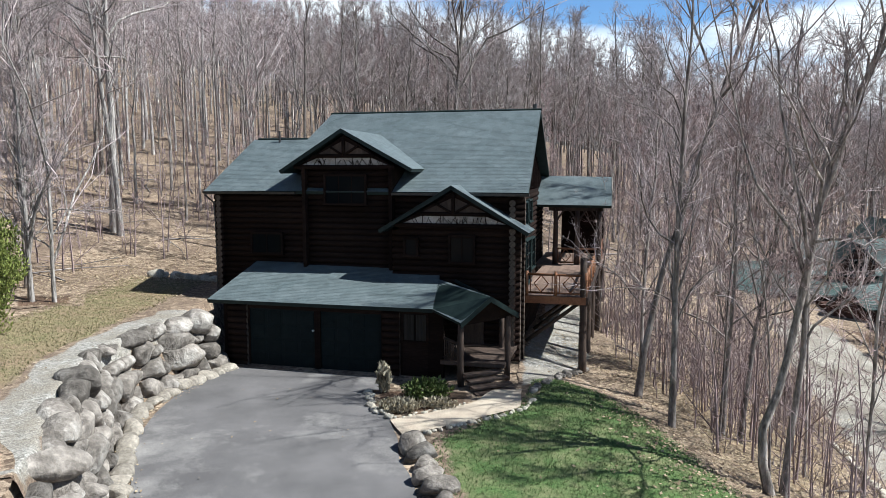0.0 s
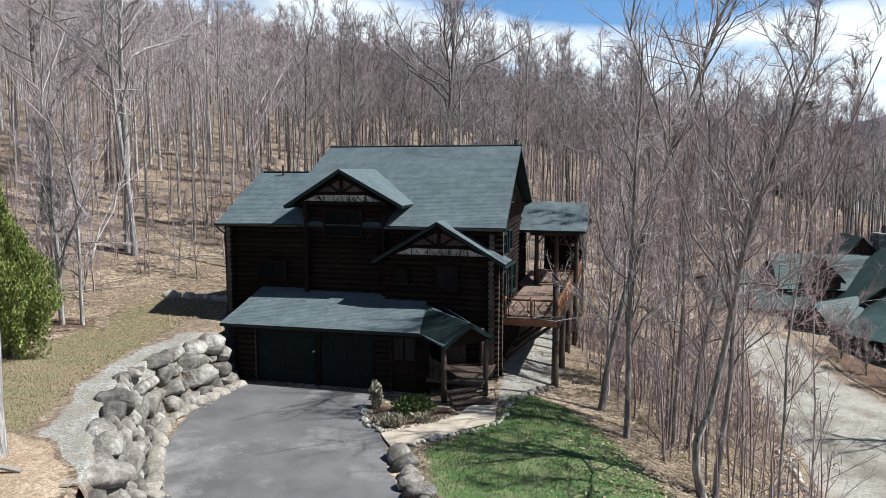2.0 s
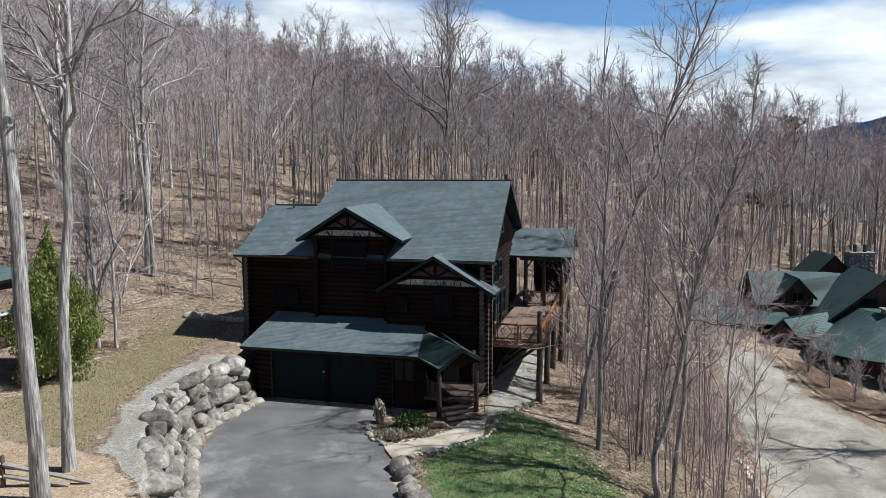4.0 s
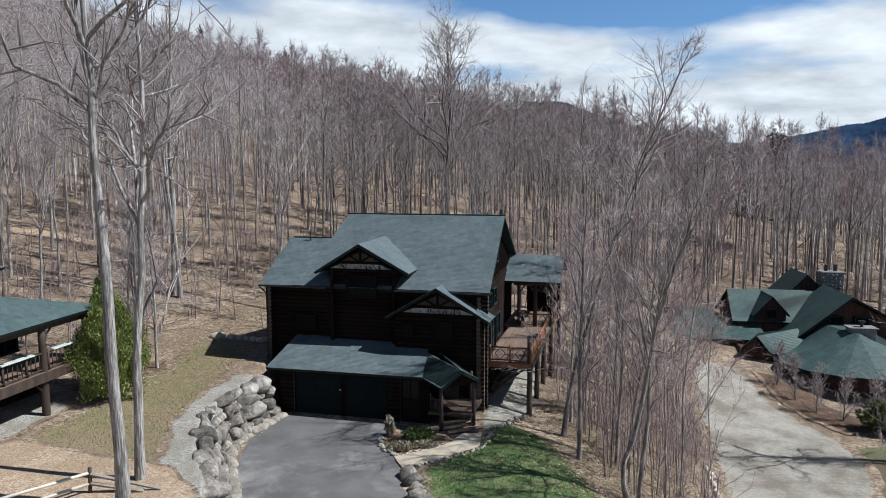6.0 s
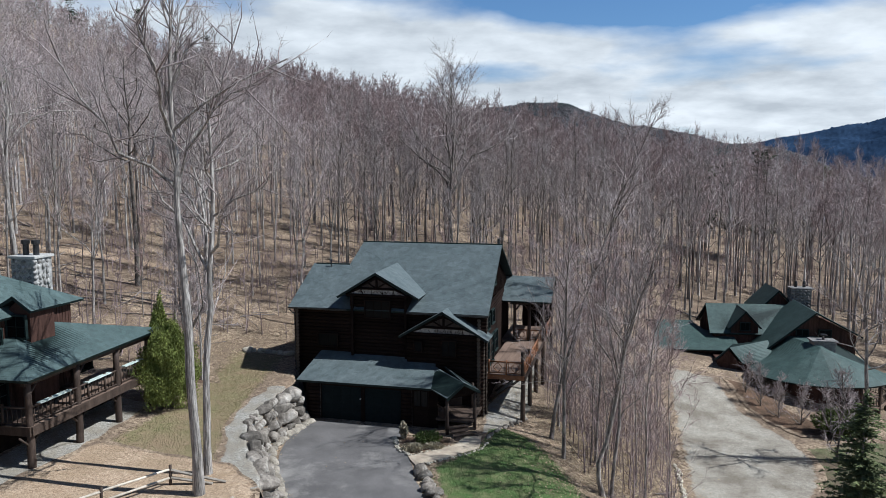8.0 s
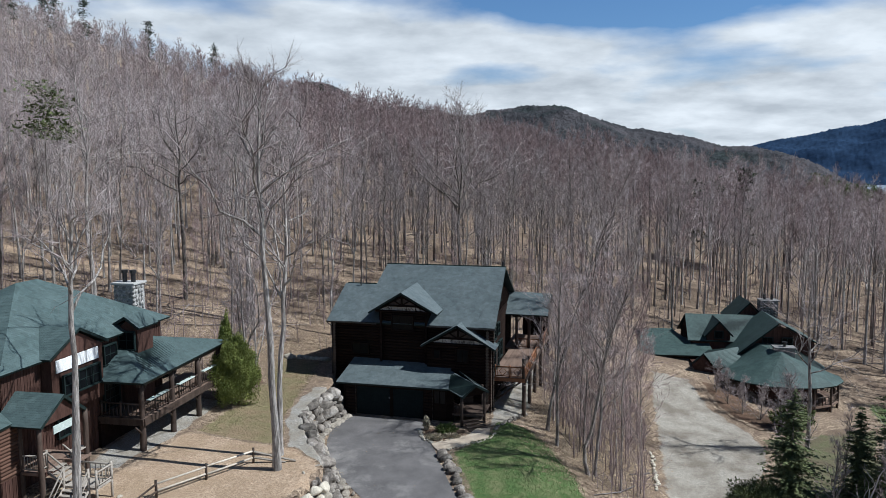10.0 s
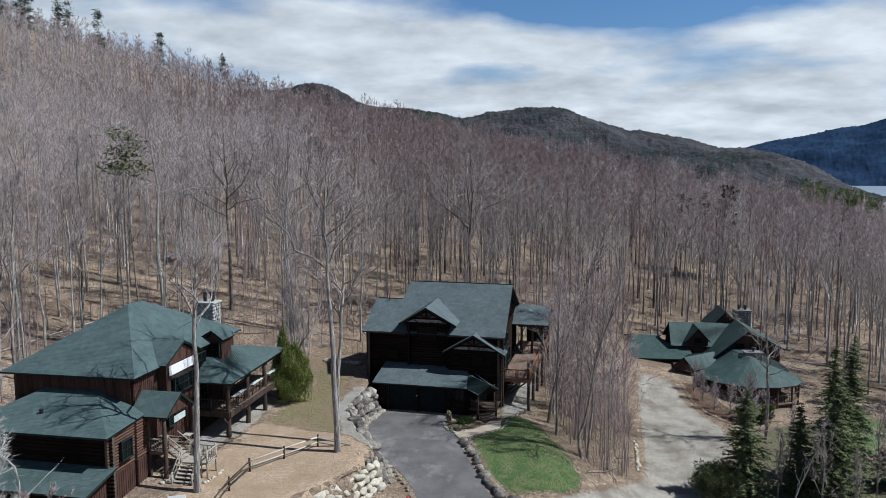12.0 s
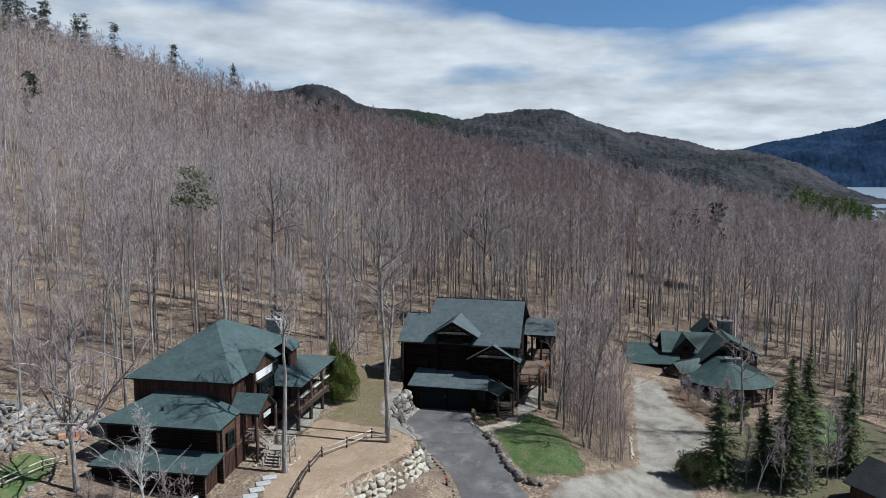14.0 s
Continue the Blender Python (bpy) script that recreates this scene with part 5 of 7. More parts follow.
boulder_row([(-1.2, 21.7), (0.6, 22.8), (2.8, 24.3), (3.3, 25.4)], 30, 0.10, M_palerock, "small pale stone edging the walk", "stones edging the walk", 12)
boulder_row([(-1.7, 23.45), (-2.35, 24.2), (-2.7, 25.4), (-2.75, 26.4)], 14, 0.16, M_palerock, "pale stone edging the flower bed", "stones edging the flower bed", 13)
boulder_row([(-1.6, 23.4), (-0.4, 24.15), (0.9, 25.0)], 16, 0.10, M_palerock, "pale stone edging the flower bed", "stones edging the flower bed", 14)
boulder_row([(3.2, 26.3), (4.2, 28.0), (4.8, 28.8), (6.6, 32.6)], 18, 0.20, M_rock, "grey stone edging the gravel under the deck", "stones edging the gravel", 15)
boulder_row([(-6.9, 15.6), (-5.7, 13.0), (-4.9, 9.8), (-4.4, 8.2)], 12, 0.17, M_ledge, "pale tan stone along the driveway's edge", "stones along the driveway", 16)
boulder_row([(-16.6, 40.6), (-14.6, 41.0), (-12.4, 40.4)], 9, 0.40, M_palerock, "pale boulder at the back of the lawn", "boulders behind the lawn", 17)
boulder_row([(-22.7, 6.4), (-22.2, 7.0), (-21.8, 7.9)], 11, 0.17, M_palerock, "pale stone piled by the foot of the stairs", "stones by the stairs", 19)
boulder_row([(-19.9, 6.6), (-19.3, 7.6), (-19.1, 8.9)], 8, 0.15, M_palerock, "pale stone piled by the foot of the stairs", "stones by the stairs", 20)
boulder_row([(17.4, 31.0), (16.5, 27), (15.4, 22.4)], 22, 0.20, M_palerock, "pale stone in a low row beside the lane", "stones beside the lane", 18)


# ---- rail fence ----
def rail_fence(line, n, label, high=0.95, material=None):
    material = material or M_fencewood
    x0, y0, _, _ = along(line, 0)
    f = thing("rail_fence", pose(x0, y0, float(height(x0, y0))), label, "fence")
    o = Vector((x0, y0, float(height(x0, y0))))
    at = []
    for i in range(n + 1):
        x, y = line[i] if n == len(line) - 1 else along(line, i / n)[:2]
        at.append(Vector((x, y, float(height(x, y)))) - o)
    rng = random.Random(n)
    for p in at:
        stick(f, p - Vector((0, 0, 0.1)), p + Vector((rng.uniform(-0.03, 0.03), 0, high + 0.12)), 0.075, "post", M_post, 7)
    for a, b in zip(at, at[1:]):
        for z in (0.42, 0.85):
            stick(f, a + Vector((0, 0, z * high / 0.95)), b + Vector((0, 0, (z + rng.uniform(-0.04, 0.04)) * high / 0.95)), 0.06, "rail", material, 6)
    return f


rail_fence([(-12.95, 14.1), (-15.1, 11.5), (-17.05, 8.9)], 2, "weathered split-rail fence at the edge of the straw yard")
rail_fence([(-17.05, 8.9), (-17.7, 5.9), (-18.05, 2.9), (-18.3, 0.0)], 3, "split-rail fence with dark rails beside the steps", material=M_post)
rail_fence([(-41.0, -4.0), (-40.0, -1.8), (-38.9, 1.9), (-37.8, 3.6)], 3, "pale wooden rail fence by the lower lawn")


# ---- the house down the lane ----
def lane_house():
    """A garage wing, an upper wing with a small dormer, a large front gable, a rounded porch."""
    h = thing("lane_house", pose(35.5, 52.0, -4.3, 0, 0, -8), "dark log house with many green roofs and a stone chimney", "house")
    # upper wing
    roof(h, "upper_roof", (-6.65, 5.0, 4.35), (3.2, 5.0, 4.3), (3.2, 8.8, 7.0), (-6.4, 8.8, 7.0), "green shingle roof of the upper storey")
    roof(h, "upper_roof", (3.2, 12.6, 4.3), (-6.65, 12.6, 4.3), (-6.4, 8.8, 7.0), (3.2, 8.8, 7.0))
    board_wall(h, [(5.3, 0), (12.2, 0), (12.2, 4.3), (8.8, 6.7), (5.3, 4.3)], "x", -6.2, 0.2)
    board_wall(h, [(-6.2, 0), (3.0, 0), (3.0, 4.35), (-6.2, 4.35)], "y", 5.4, 0.2)
    roof(h, "dormer_roof", (-4.75, 4.75, 4.95), (-4.75, 8.0, 4.95), (-3.0, 8.7, 6.9), (-3.0, 4.75, 6.9))
    roof(h, "dormer_roof", (-1.3, 8.0, 5.05), (-1.3, 4.75, 5.05), (-3.0, 4.75, 6.9), (-3.0, 8.7, 6.9))
    part("dormer_wall", Shape().prism([(-4.4, 4.3), (-1.6, 4.3), (-1.6, 5.2), (-3.0, 6.65), (-4.4, 5.1)], "y", 5.1, 5.25), M_board, h)
    window(h, -3.0, 5.05, 4.75, 0.9, 0.8, "front", (2, 1))
    # garage wing
    roof(h, "garage_roof", (-13.2, 2.0, 3.15), (-4.0, 2.0, 3.15), (-4.0, 5.6, 3.96), (-11.6, 9.5, 4.82), "green shingle roof over the garage")
    roof(h, "garage_roof", (-8.0, 5.6, 3.97), (-6.2, 5.6, 3.97), (-7.9, 9.5, 4.82), (-11.6, 9.5, 4.82))
    roof(h, "garage_roof", (-6.4, 15.0, 3.6), (-13.2, 15.0, 3.6), (-11.6, 9.5, 4.82), (-7.9, 9.5, 4.82))
    board_wall(h, [(-12.6, -0.4), (-3.2, -0.4), (-3.2, 3.2), (-12.6, 3.2)], "y", 2.7, 0.2)
    part("wall", Shape().box(-12.6, -12.4, 2.9, 14.5, -0.4, 3.2), M_board, h)
    for x in (-10.9, -7.9):
        d = part("garage_door", Shape().box(x - 1.3, x + 1.3, 2.62, 2.68, 0, 2.2), M_door, h, "dark overhead garage door")
        for r in range(4):
            part("panel", Shape().box(x - 1.25, x + 1.25, 2.6, 2.625, 0.06 + r * 0.54, 0.54 + r * 0.54, 0.015), M_door, d)
    # entry gable, its roof running back into the porch roof
    roof(h, "entry_roof", (-4.75, -1.3, 2.65), (-1.4, -0.6, 2.75), (-1.4, 2.2, 4.35), (-6.05, -1.2, 4.25), "green shingle roof over the entry")
    roof(h, "entry_roof", (-4.6, 3.4, 3.55), (-7.5, -1.2, 3.0), (-6.05, -1.2, 4.25), (-1.4, 2.2, 4.35))
    part("gable_panel", Shape().prism([(-7.2, 2.75), (-5.0, 2.6), (-6.05, 3.95)], "y", -0.95, -0.8), M_board, h)
    part("wall", Shape().box(-6.9, -2.5, -0.6, 2.6, -0.4, 2.7), M_board, h)
    # big gable
    roof(h, "gable_roof", (-2.15, 0.9, 3.5), (-2.15, 8.3, 3.5), (2.9, 8.3, 7.7), (2.8, 0.9, 7.65), "steep green ribbed roof of the front gable")
    roof(h, "gable_roof", (7.5, 8.3, 5.2), (7.4, 0.9, 5.2), (2.8, 0.9, 7.65), (2.9, 8.3, 7.7), "steep sunlit green roof of the front gable")
    board_wall(h, [(-1.6, -0.5), (7.0, -0.5), (7.0, 5.15), (2.8, 7.3), (-1.6, 3.7)], "y", 1.7, 0.2)
    part("wall", Shape().box(6.8, 7.0, 1.9, 11, -0.5, 5.2), M_board, h)
    part("wall", Shape().box(-6.2, 7.0, 12.0, 12.2, -0.5, 4.2), M_board, h)
    roof(h, "back_gable_roof", (-0.6, 9.6, 6.0), (-0.6, 15.0, 6.0), (1.8, 15.0, 8.5), (1.8, 9.6, 8.5))
    roof(h, "back_gable_roof", (4.2, 15.0, 6.0), (4.2, 9.6, 6.0), (1.8, 9.6, 8.5), (1.8, 15.0, 8.5))
    part("wall", Shape().prism([(-0.3, 3.0), (3.9, 3.0), (3.9, 6.0), (1.8, 8.2), (-0.3, 6.0)], "y", 10.0, 10.2), M_board, h)
    window(h, 1.7, 1.55, 4.5, 1.1, 1.2, "front", (2, 2))
    window(h, 3.9, 1.55, 4.5, 1.1, 1.2, "front", (2, 2))
    # rounded porch
    cx, cy, rx, ry, n = 1.9, -3.0, 6.4, 5.0, 9
    ring = [(cx + rx * math.cos(radians(172 + 216 * i / n)), cy + ry * math.sin(radians(172 + 216 * i / n))) for i in range(n + 1)]
    top = (1.8, -3.3, 5.0)
    for (x0, y0), (x1, y1) in zip(ring, ring[1:]):
        roof(h, "porch_roof", (x0, y0, 2.45), (x1, y1, 2.45), top, (top[0] - 0.01, top[1], top[2]), "green shingle facet of the rounded porch roof")
    roof(h, "porch_roof", ring[-1] + (2.45,), (8.2, 1.8, 2.45), (4.0, 1.8, 5.0), top)
    roof(h, "porch_roof", (-2.6, 1.8, 2.45), ring[0] + (2.45,), top, (0.4, 1.8, 5.0))
    roof(h, "porch_roof", (0.4, 1.8, 5.0), (4.0, 1.8, 5.0), top, (top[0] - 0.01, top[1], top[2]))
    scaled = lambda p, k: (cx + (p[0] - cx) * k, cy + (p[1] - cy) * k)
    for i, q in enumerate(ring):
        post(h, *scaled(q, 0.92), -0.9, 2.4, 0.13, "porch_post", 90 + i)
    inner = [scaled(q, 0.6) for q in ring]
    for a, b in zip(inner, inner[1:]):
        c, d = scaled(a, 0.96), scaled(b, 0.96)
        part("wall", Shape().add([(*a, -0.5), (*b, -0.5), (*b, 2.9), (*a, 2.9), (*c, -0.5), (*d, -0.5), (*d, 2.9), (*c, 2.9)], [(0, 1, 2, 3), (4, 7, 6, 5), (0, 4, 5, 1), (3, 2, 6, 7)]), M_board, h)
    for a, b in list(zip(ring, ring[1:]))[4:]:
        railing(h, scaled(a, 0.92), scaled(b, 0.92), 0.3, 0.9, 0.3, False, M_post)
    poly = [scaled(q, 0.94) for q in ring]
    fl = Shape().add([(x, y, z) for z in (0.1, 0.3) for x, y in poly], [tuple(range(n, -1, -1)), tuple(range(n + 1, 2 * n + 2))] + [(i, i + 1, i + n + 2, i + n + 1) for i in range(n)])
    part("porch_floor", fl, M_deck, h)
    v = part("flue_box", Shape().box(1.5, 3.6, -2.3, -1.1, 4.3, 5.35, 0.03), M_stonegrey, h, "low stone flue box on the porch roof")
    part("cap", Shape().box(1.35, 3.75, -2.45, -0.95, 5.35, 5.47, 0.02), M_stonegrey, v)
    part("flue", Shape().tube([(2.6, -1.7, 5.45), (2.6, -1.7, 5.85), (2.6, -1.7, 5.86), (2.6, -1.7, 6.0)], [0.14, 0.14, 0.3, 0.3], 10), M_metal, v)
    ch = part("chimney", Shape().box(2.95, 5.0, 8.9, 10.3, 2, 8.75), M_stonegrey, h, "broad grey stone chimney with two flues")
    rng = random.Random(9)
    bl = [boulder_mesh(i + 70, M_stonegrey, 0.18) for i in range(4)]
    for z in np.arange(6.9, 8.9, 0.34):
        for x in np.arange(3.05, 5.0, 0.4):
            part("stone", rng.choice(bl), M_stonegrey, ch, at=pose(x, 8.9, z, 90, 0, rng.uniform(0, 360)))
        for y in np.arange(9.0, 10.3, 0.4):
            part("stone", rng.choice(bl), M_stonegrey, ch, at=pose(2.95, y, z, 0, 90, rng.uniform(0, 360)))
    part("cap", Shape().box(2.8, 5.15, 8.75, 10.45, 8.75, 8.9, 0.03), M_stonegrey, ch)
    for x in (3.5, 4.4):
        part("flue", Shape().tube([(x, 9.6, 8.85), (x, 9.6, 9.6)], [0.17, 0.17], 10), M_metal, ch)
    return h


lane_house()


def shed():
    h = thing("cabin", pose(38.8, 11.2, -5.0, 0, 0, 20), "low dark cabin with a green shingle roof", "cabin")
    roof(h, "roof", (-3.4, -3.2, 3.0), (-3.4, 4.0, 3.0), (0, 4.0, 5.2), (0, -3.2, 5.2))
    roof(h, "roof", (3.4, 4.0, 3.0), (3.4, -3.2, 3.0), (0, -3.2, 5.2), (0, 4.0, 5.2))
    board_wall(h, [(-3.0, -0.5), (3.0, -0.5), (3.0, 3.2), (0, 5.0), (-3.0, 3.2)], "y", 3.4, -0.2)
    board_wall(h, [(-2.7, -0.5), (3.3, -0.5), (3.3, 3.15), (-2.7, 3.15)], "x", -3.0, 0.2)
    part("wall", Shape().box(2.8, 3.0, -2.7, 3.3, -0.5, 3.1), M_board, h)
    part("wall", Shape().prism([(-3.0, -0.5), (3.0, -0.5), (3.0, 3.2), (0, 5.0), (-3.0, 3.2)], "y", -2.7, -2.5), M_board, h)
    return h


shed()


# ---- trees ----
def tubes(p0, p1, r0, r1, sides):
    """Many tapered tubes at once; returns vertices and triangles."""
    n = len(p0)
    d = p1 - p0
    d = d / np.maximum(np.linalg.norm(d, axis=1), 1e-6)[:, None]
    ref = np.where(np.abs(d[:, 2:3]) > 0.9, np.array([[1.0, 0, 0]]), np.array([[0, 0, 1.0]]))
    a = np.cross(d, ref)
    a /= np.linalg.norm(a, axis=1)[:, None]
    b = np.cross(d, a)
    th = np.arange(sides) * 2 * np.pi / sides
    ring = a[:, None] * np.cos(th)[None, :, None] + b[:, None] * np.sin(th)[None, :, None]
    v = np.concatenate([p0[:, None] + ring * r0[:, None, None], p1[:, None] + ring * r1[:, None, None]], 1)
    base = (np.arange(n) * 2 * sides)[:, None]
    k = np.arange(sides)
    k2 = (k + 1) % sides
    t1 = np.stack([base + k, base + sides + k, base + k2], -1)
    t2 = np.stack([base + k2, base + sides + k, base + sides + k2], -1)
    return v.reshape(-1, 3), np.concatenate([t1.reshape(-1, 3), t2.reshape(-1, 3)])


def cones(p0, p1, r0):
    """Many three-sided tapering twigs at once."""
    n = len(p0)
    d = p1 - p0
    d = d / np.maximum(np.linalg.norm(d, axis=1), 1e-6)[:, None]
    ref = np.where(np.abs(d[:, 2:3]) > 0.9, np.array([[1.0, 0, 0]]), np.array([[0, 0, 1.0]]))
    a = np.cross(d, ref)
    a /= np.linalg.norm(a, axis=1)[:, None]
    b = np.cross(d, a)
    th = np.arange(3) * 2 * np.pi / 3
    ring = a[:, None] * np.cos(th)[None, :, None] + b[:, None] * np.sin(th)[None, :, None]
    v = np.concatenate([p0[:, None] + ring * r0[:, None, None], p1[:, None]], 1)
    base = (np.arange(n) * 4)[:, None]
    k = np.arange(3)
    f = np.stack([base + k, base + 3 + 0 * k, base + (k + 1) % 3], -1)
    return v.reshape(-1, 3), f.reshape(-1, 3)


def stem(line, rad, sides, rng):
    """One trunk as a single skin along its line, its girth a little uneven."""
    th = np.arange(sides) * 2 * np.pi / sides
    ring = np.stack([np.cos(th), np.sin(th), 0 * th], -1)
    v = line[:, None] + ring[None] * (rad[:, None] * rng.uniform(0.90, 1.10, (len(line), sides)))[..., None]
    base = (np.arange(len(line) - 1) * sides)[:, None]
    k = np.arange(sides)
    k2 = (k + 1) % sides
    t1 = np.stack([base + k, base + k2, base + sides + k], -1)
    t2 = np.stack([base + k2, base + sides + k2, base + sides + k], -1)
    return v.reshape(-1, 3), np.concatenate([t1.reshape(-1, 3), t2.reshape(-1, 3)])


def blades(p0, p1, r0, rng):
    """Many thin tapering twigs, one triangle each, for trees too far off to show their roundness."""
    n = len(p0)
    side = unit(np.cross(p1 - p0, rng.randn(n, 3))) * r0[:, None]
    v = np.stack([p0 - side, p0 + side, p1], 1).reshape(-1, 3)
    return v, np.arange(3 * n).reshape(-1, 3)


def join(pieces):
    vs, fs, n = [], [], 0
    for v, f in pieces:
        vs.append(v)
        fs.append(f + n)
        n += len(v)
    return np.concatenate(vs), np.concatenate(fs)


def unit(v):
    return v / np.maximum(np.linalg.norm(v, axis=-1, keepdims=True), 1e-6)


def bare_tree(seed, high, r, low=0.42, limbs=14, sub=6, twigs=7, sides=7, lean=0.0, spread=1.0, rise=30.0, thick=1.0, knots=7, bend=0.015, flat_twigs=False, twig_r=0.013, up=0.14, forks=0, twig_len=1.0, crook=0.0):
    """A leafless tree: (trunk and limbs), (branches and twigs), each as vertices and triangles."""
    rng = np.random.RandomState(seed)
    z = np.linspace(0, 1, knots + 1)
    off = np.cumsum(rng.randn(knots + 1, 2) * bend * high, axis=0) * z[:, None]
    off[:, 0] += lean * high * z ** 1.4 - crook * np.exp(-((z * high - 1.9) / 1.3) ** 2)
    line = np.concatenate([off - off[0], (z * high)[:, None]], 1)
    rad = r * (1 - z) ** 0.75 * 0.96 + 0.02
    rad[0] *= 1.3
    wood = [stem(line, rad, sides, rng)]
    # limbs
    u = low + (0.97 - low) * (np.arange(limbs) + rng.rand(limbs) * 0.8) / limbs
    az = np.arange(limbs) * 2.4 + rng.rand(limbs) * 0.9
    el = np.radians(rise + 38 * (u - low) / (1 - low) + rng.randn(limbs) * 9)
    length = high * (0.10 + 0.24 * (1 - u) / (1 - low)) * rng.uniform(0.65, 1.15, limbs) * spread
    start = np.stack([np.interp(u, z, line[:, i]) for i in range(3)], -1)
    rr = np.interp(u, z, rad) * 0.5
    rr = np.minimum(rr * thick ** 0.5, (0.012 * length + 0.015) * thick)
    # the lowest limbs may be second leaders
    el[:forks] = np.radians(rng.uniform(58, 72, forks))
    length[:forks] = (1 - u[:forks]) * high * rng.uniform(0.75, 0.95, forks)
    rr[:forks] = np.interp(u[:forks], z, rad) * rng.uniform(0.5, 0.75, forks)
    d = np.stack([np.cos(az) * np.cos(el), np.sin(az) * np.cos(el), np.sin(el)], -1)
    p = start
    nodes = [p]
    steps = 6 if sides > 5 else 4 if sides > 4 else (2 if sides > 3 else 1)
    for i in range(steps):
        d = unit(d + np.array([0, 0, up * 4 / max(steps, 3)]) + rng.randn(limbs, 3) * 0.26)
        p = p + d * (length / steps)[:, None]
        nodes.append(p)
    fall = np.linspace(1, 0.30, steps + 1)
    for i in range(steps):
        wood.append(tubes(nodes[i], nodes[i + 1], rr * fall[i], rr * fall[i + 1], max(3, min(5, sides - 2))))
    # branches on the limbs
    nodes = np.array(nodes)
    s = rng.uniform(0.25, 1.0, (limbs, sub)) * steps
    i0 = np.minimum(s.astype(int), steps - 1)
    li = np.arange(limbs)[:, None]
    q = nodes[i0, li] * (1 - (s - i0))[..., None] + nodes[i0 + 1, li] * (s - i0)[..., None]
    dd = unit(nodes[i0 + 1, li] - nodes[i0, li])
    bd = unit(dd + rng.randn(limbs, sub, 3) * 0.62 + np.array([0, 0, up]))
    bl = (length[:, None] * rng.uniform(0.25, 0.55, (limbs, sub)))[..., None]
    q1 = q + bd * bl * 0.5
    bd2 = unit(bd + rng.randn(limbs, sub, 3) * 0.3 + np.array([0, 0, up]))
    q2 = q1 + bd2 * bl * 0.5
    br = np.minimum(rr[:, None] * 0.5, (0.010 * bl[..., 0] + 0.008) * thick)
    br = np.maximum(br, twig_r * 1.1)
    flat = lambda a: a.reshape(-1, a.shape[-1]) if a.ndim == 3 else a.ravel()
    fine = []
    if sides > 4:
        fine.append(tubes(flat(q), flat(q1), flat(br), flat(br) * 0.7, 3))
        fine.append(cones(flat(q1), flat(q2), flat(br) * 0.7))
    elif sides > 3:
        fine.append(cones(flat(q), flat(q2), flat(br)))
    else:
        fine.append(blades(flat(q), flat(q2), flat(br), rng))
    # twigs, also on the limbs' ends and the leader
    qa, qb = flat(q), flat(q2)
    m = len(qa)
    t = rng.uniform(0.2, 1.0, (m, twigs))[..., None]
    a = qa[:, None] * (1 - t) + qb[:, None] * t
    td = unit(unit(qb - qa)[:, None] + rng.randn(m, twigs, 3) * 0.6 + np.array([0, 0, up * 0.6]))
    tl = rng.uniform(0.35, 1.0, (m, twigs))[..., None] * min(1.5, high * 0.075) * twig_len
    ends = flat(a), flat(a + td * tl), np.full(m * twigs, twig_r)
    fine.append(blades(*ends, rng) if flat_twigs else cones(*ends))
    return join(wood), join(fine)


def keep_clear(x, y):
    """True where no wild tree stands: houses, drives, lawns and the yards."""
    if -22.5 < x < -1 and y < 44 and y > -60:
        return x > -18.5 or y < 34 or y < 44 - (x + 22.5) * 0.0 and x > -19.5
    if -38 < x <= -17 and y < 31 and y > -8:
        return True
    if -12 < x < 8.6 and y < 53:
        u, v = x + 9.63, y - 30.12
        lx, ly = u * 0.968 - v * 0.25, u * 0.25 + v * 0.968
        if lx < (18.5 if ly > 8 else 16.8) and ly < 25.5:
            return True
    if 0 < x < 9.0 and y < 28.5:
        return True
    lane_l = np.interp(y, [4, 10.4, 14.2, 20.5, 29, 35, 43, 55], [2, 5, 10.5, 15, 17.2, 18.7, 20.6, 23.6])
    if y < 56 and x > lane_l - 0.8 and x < lane_l + 11.5:
        return True
    if x > 19 and x < 54 and y < 66:
        return True
    if x > 27 and x < 56 and y > 18 and y < 52:
        return True
    if y < 13 and x > -8:
        return True
    if -36 < x < 60 and y < -4:
        return True
    return False


WOODS = random.Random(21)


def tree_kind(name, seed, label, bark=None, twig=None, **kw):
    """One tree as a thing with trunk and crown; returns its Empty, to be copied."""
    (wv, wf), (cv, cf) = bare_tree(seed, **kw)
    t = thing(name, pose(0, 0, 0), label, "tree")
    part("trunk", raw_mesh("trunk", wv, wf, bark or M_bark1, 3, True), None, t)
    part("crown", raw_mesh("crown", cv, cf, twig or M_twig, 3), None, t)
    return t


def place(master, x, y, turn, size, group="", first=[], sink=0.15):
    m = pose(x, y, float(height(x, y)) - sink, 0, 0, turn) @ Matrix.Scale(size, 4)
    if master not in first:
        first.append(master)
        master.matrix_basis = m
        ob = master
    else:
        ob = copy_thing(master, m)
        ob.matrix_basis = m
    return tagged(ob, group=group)


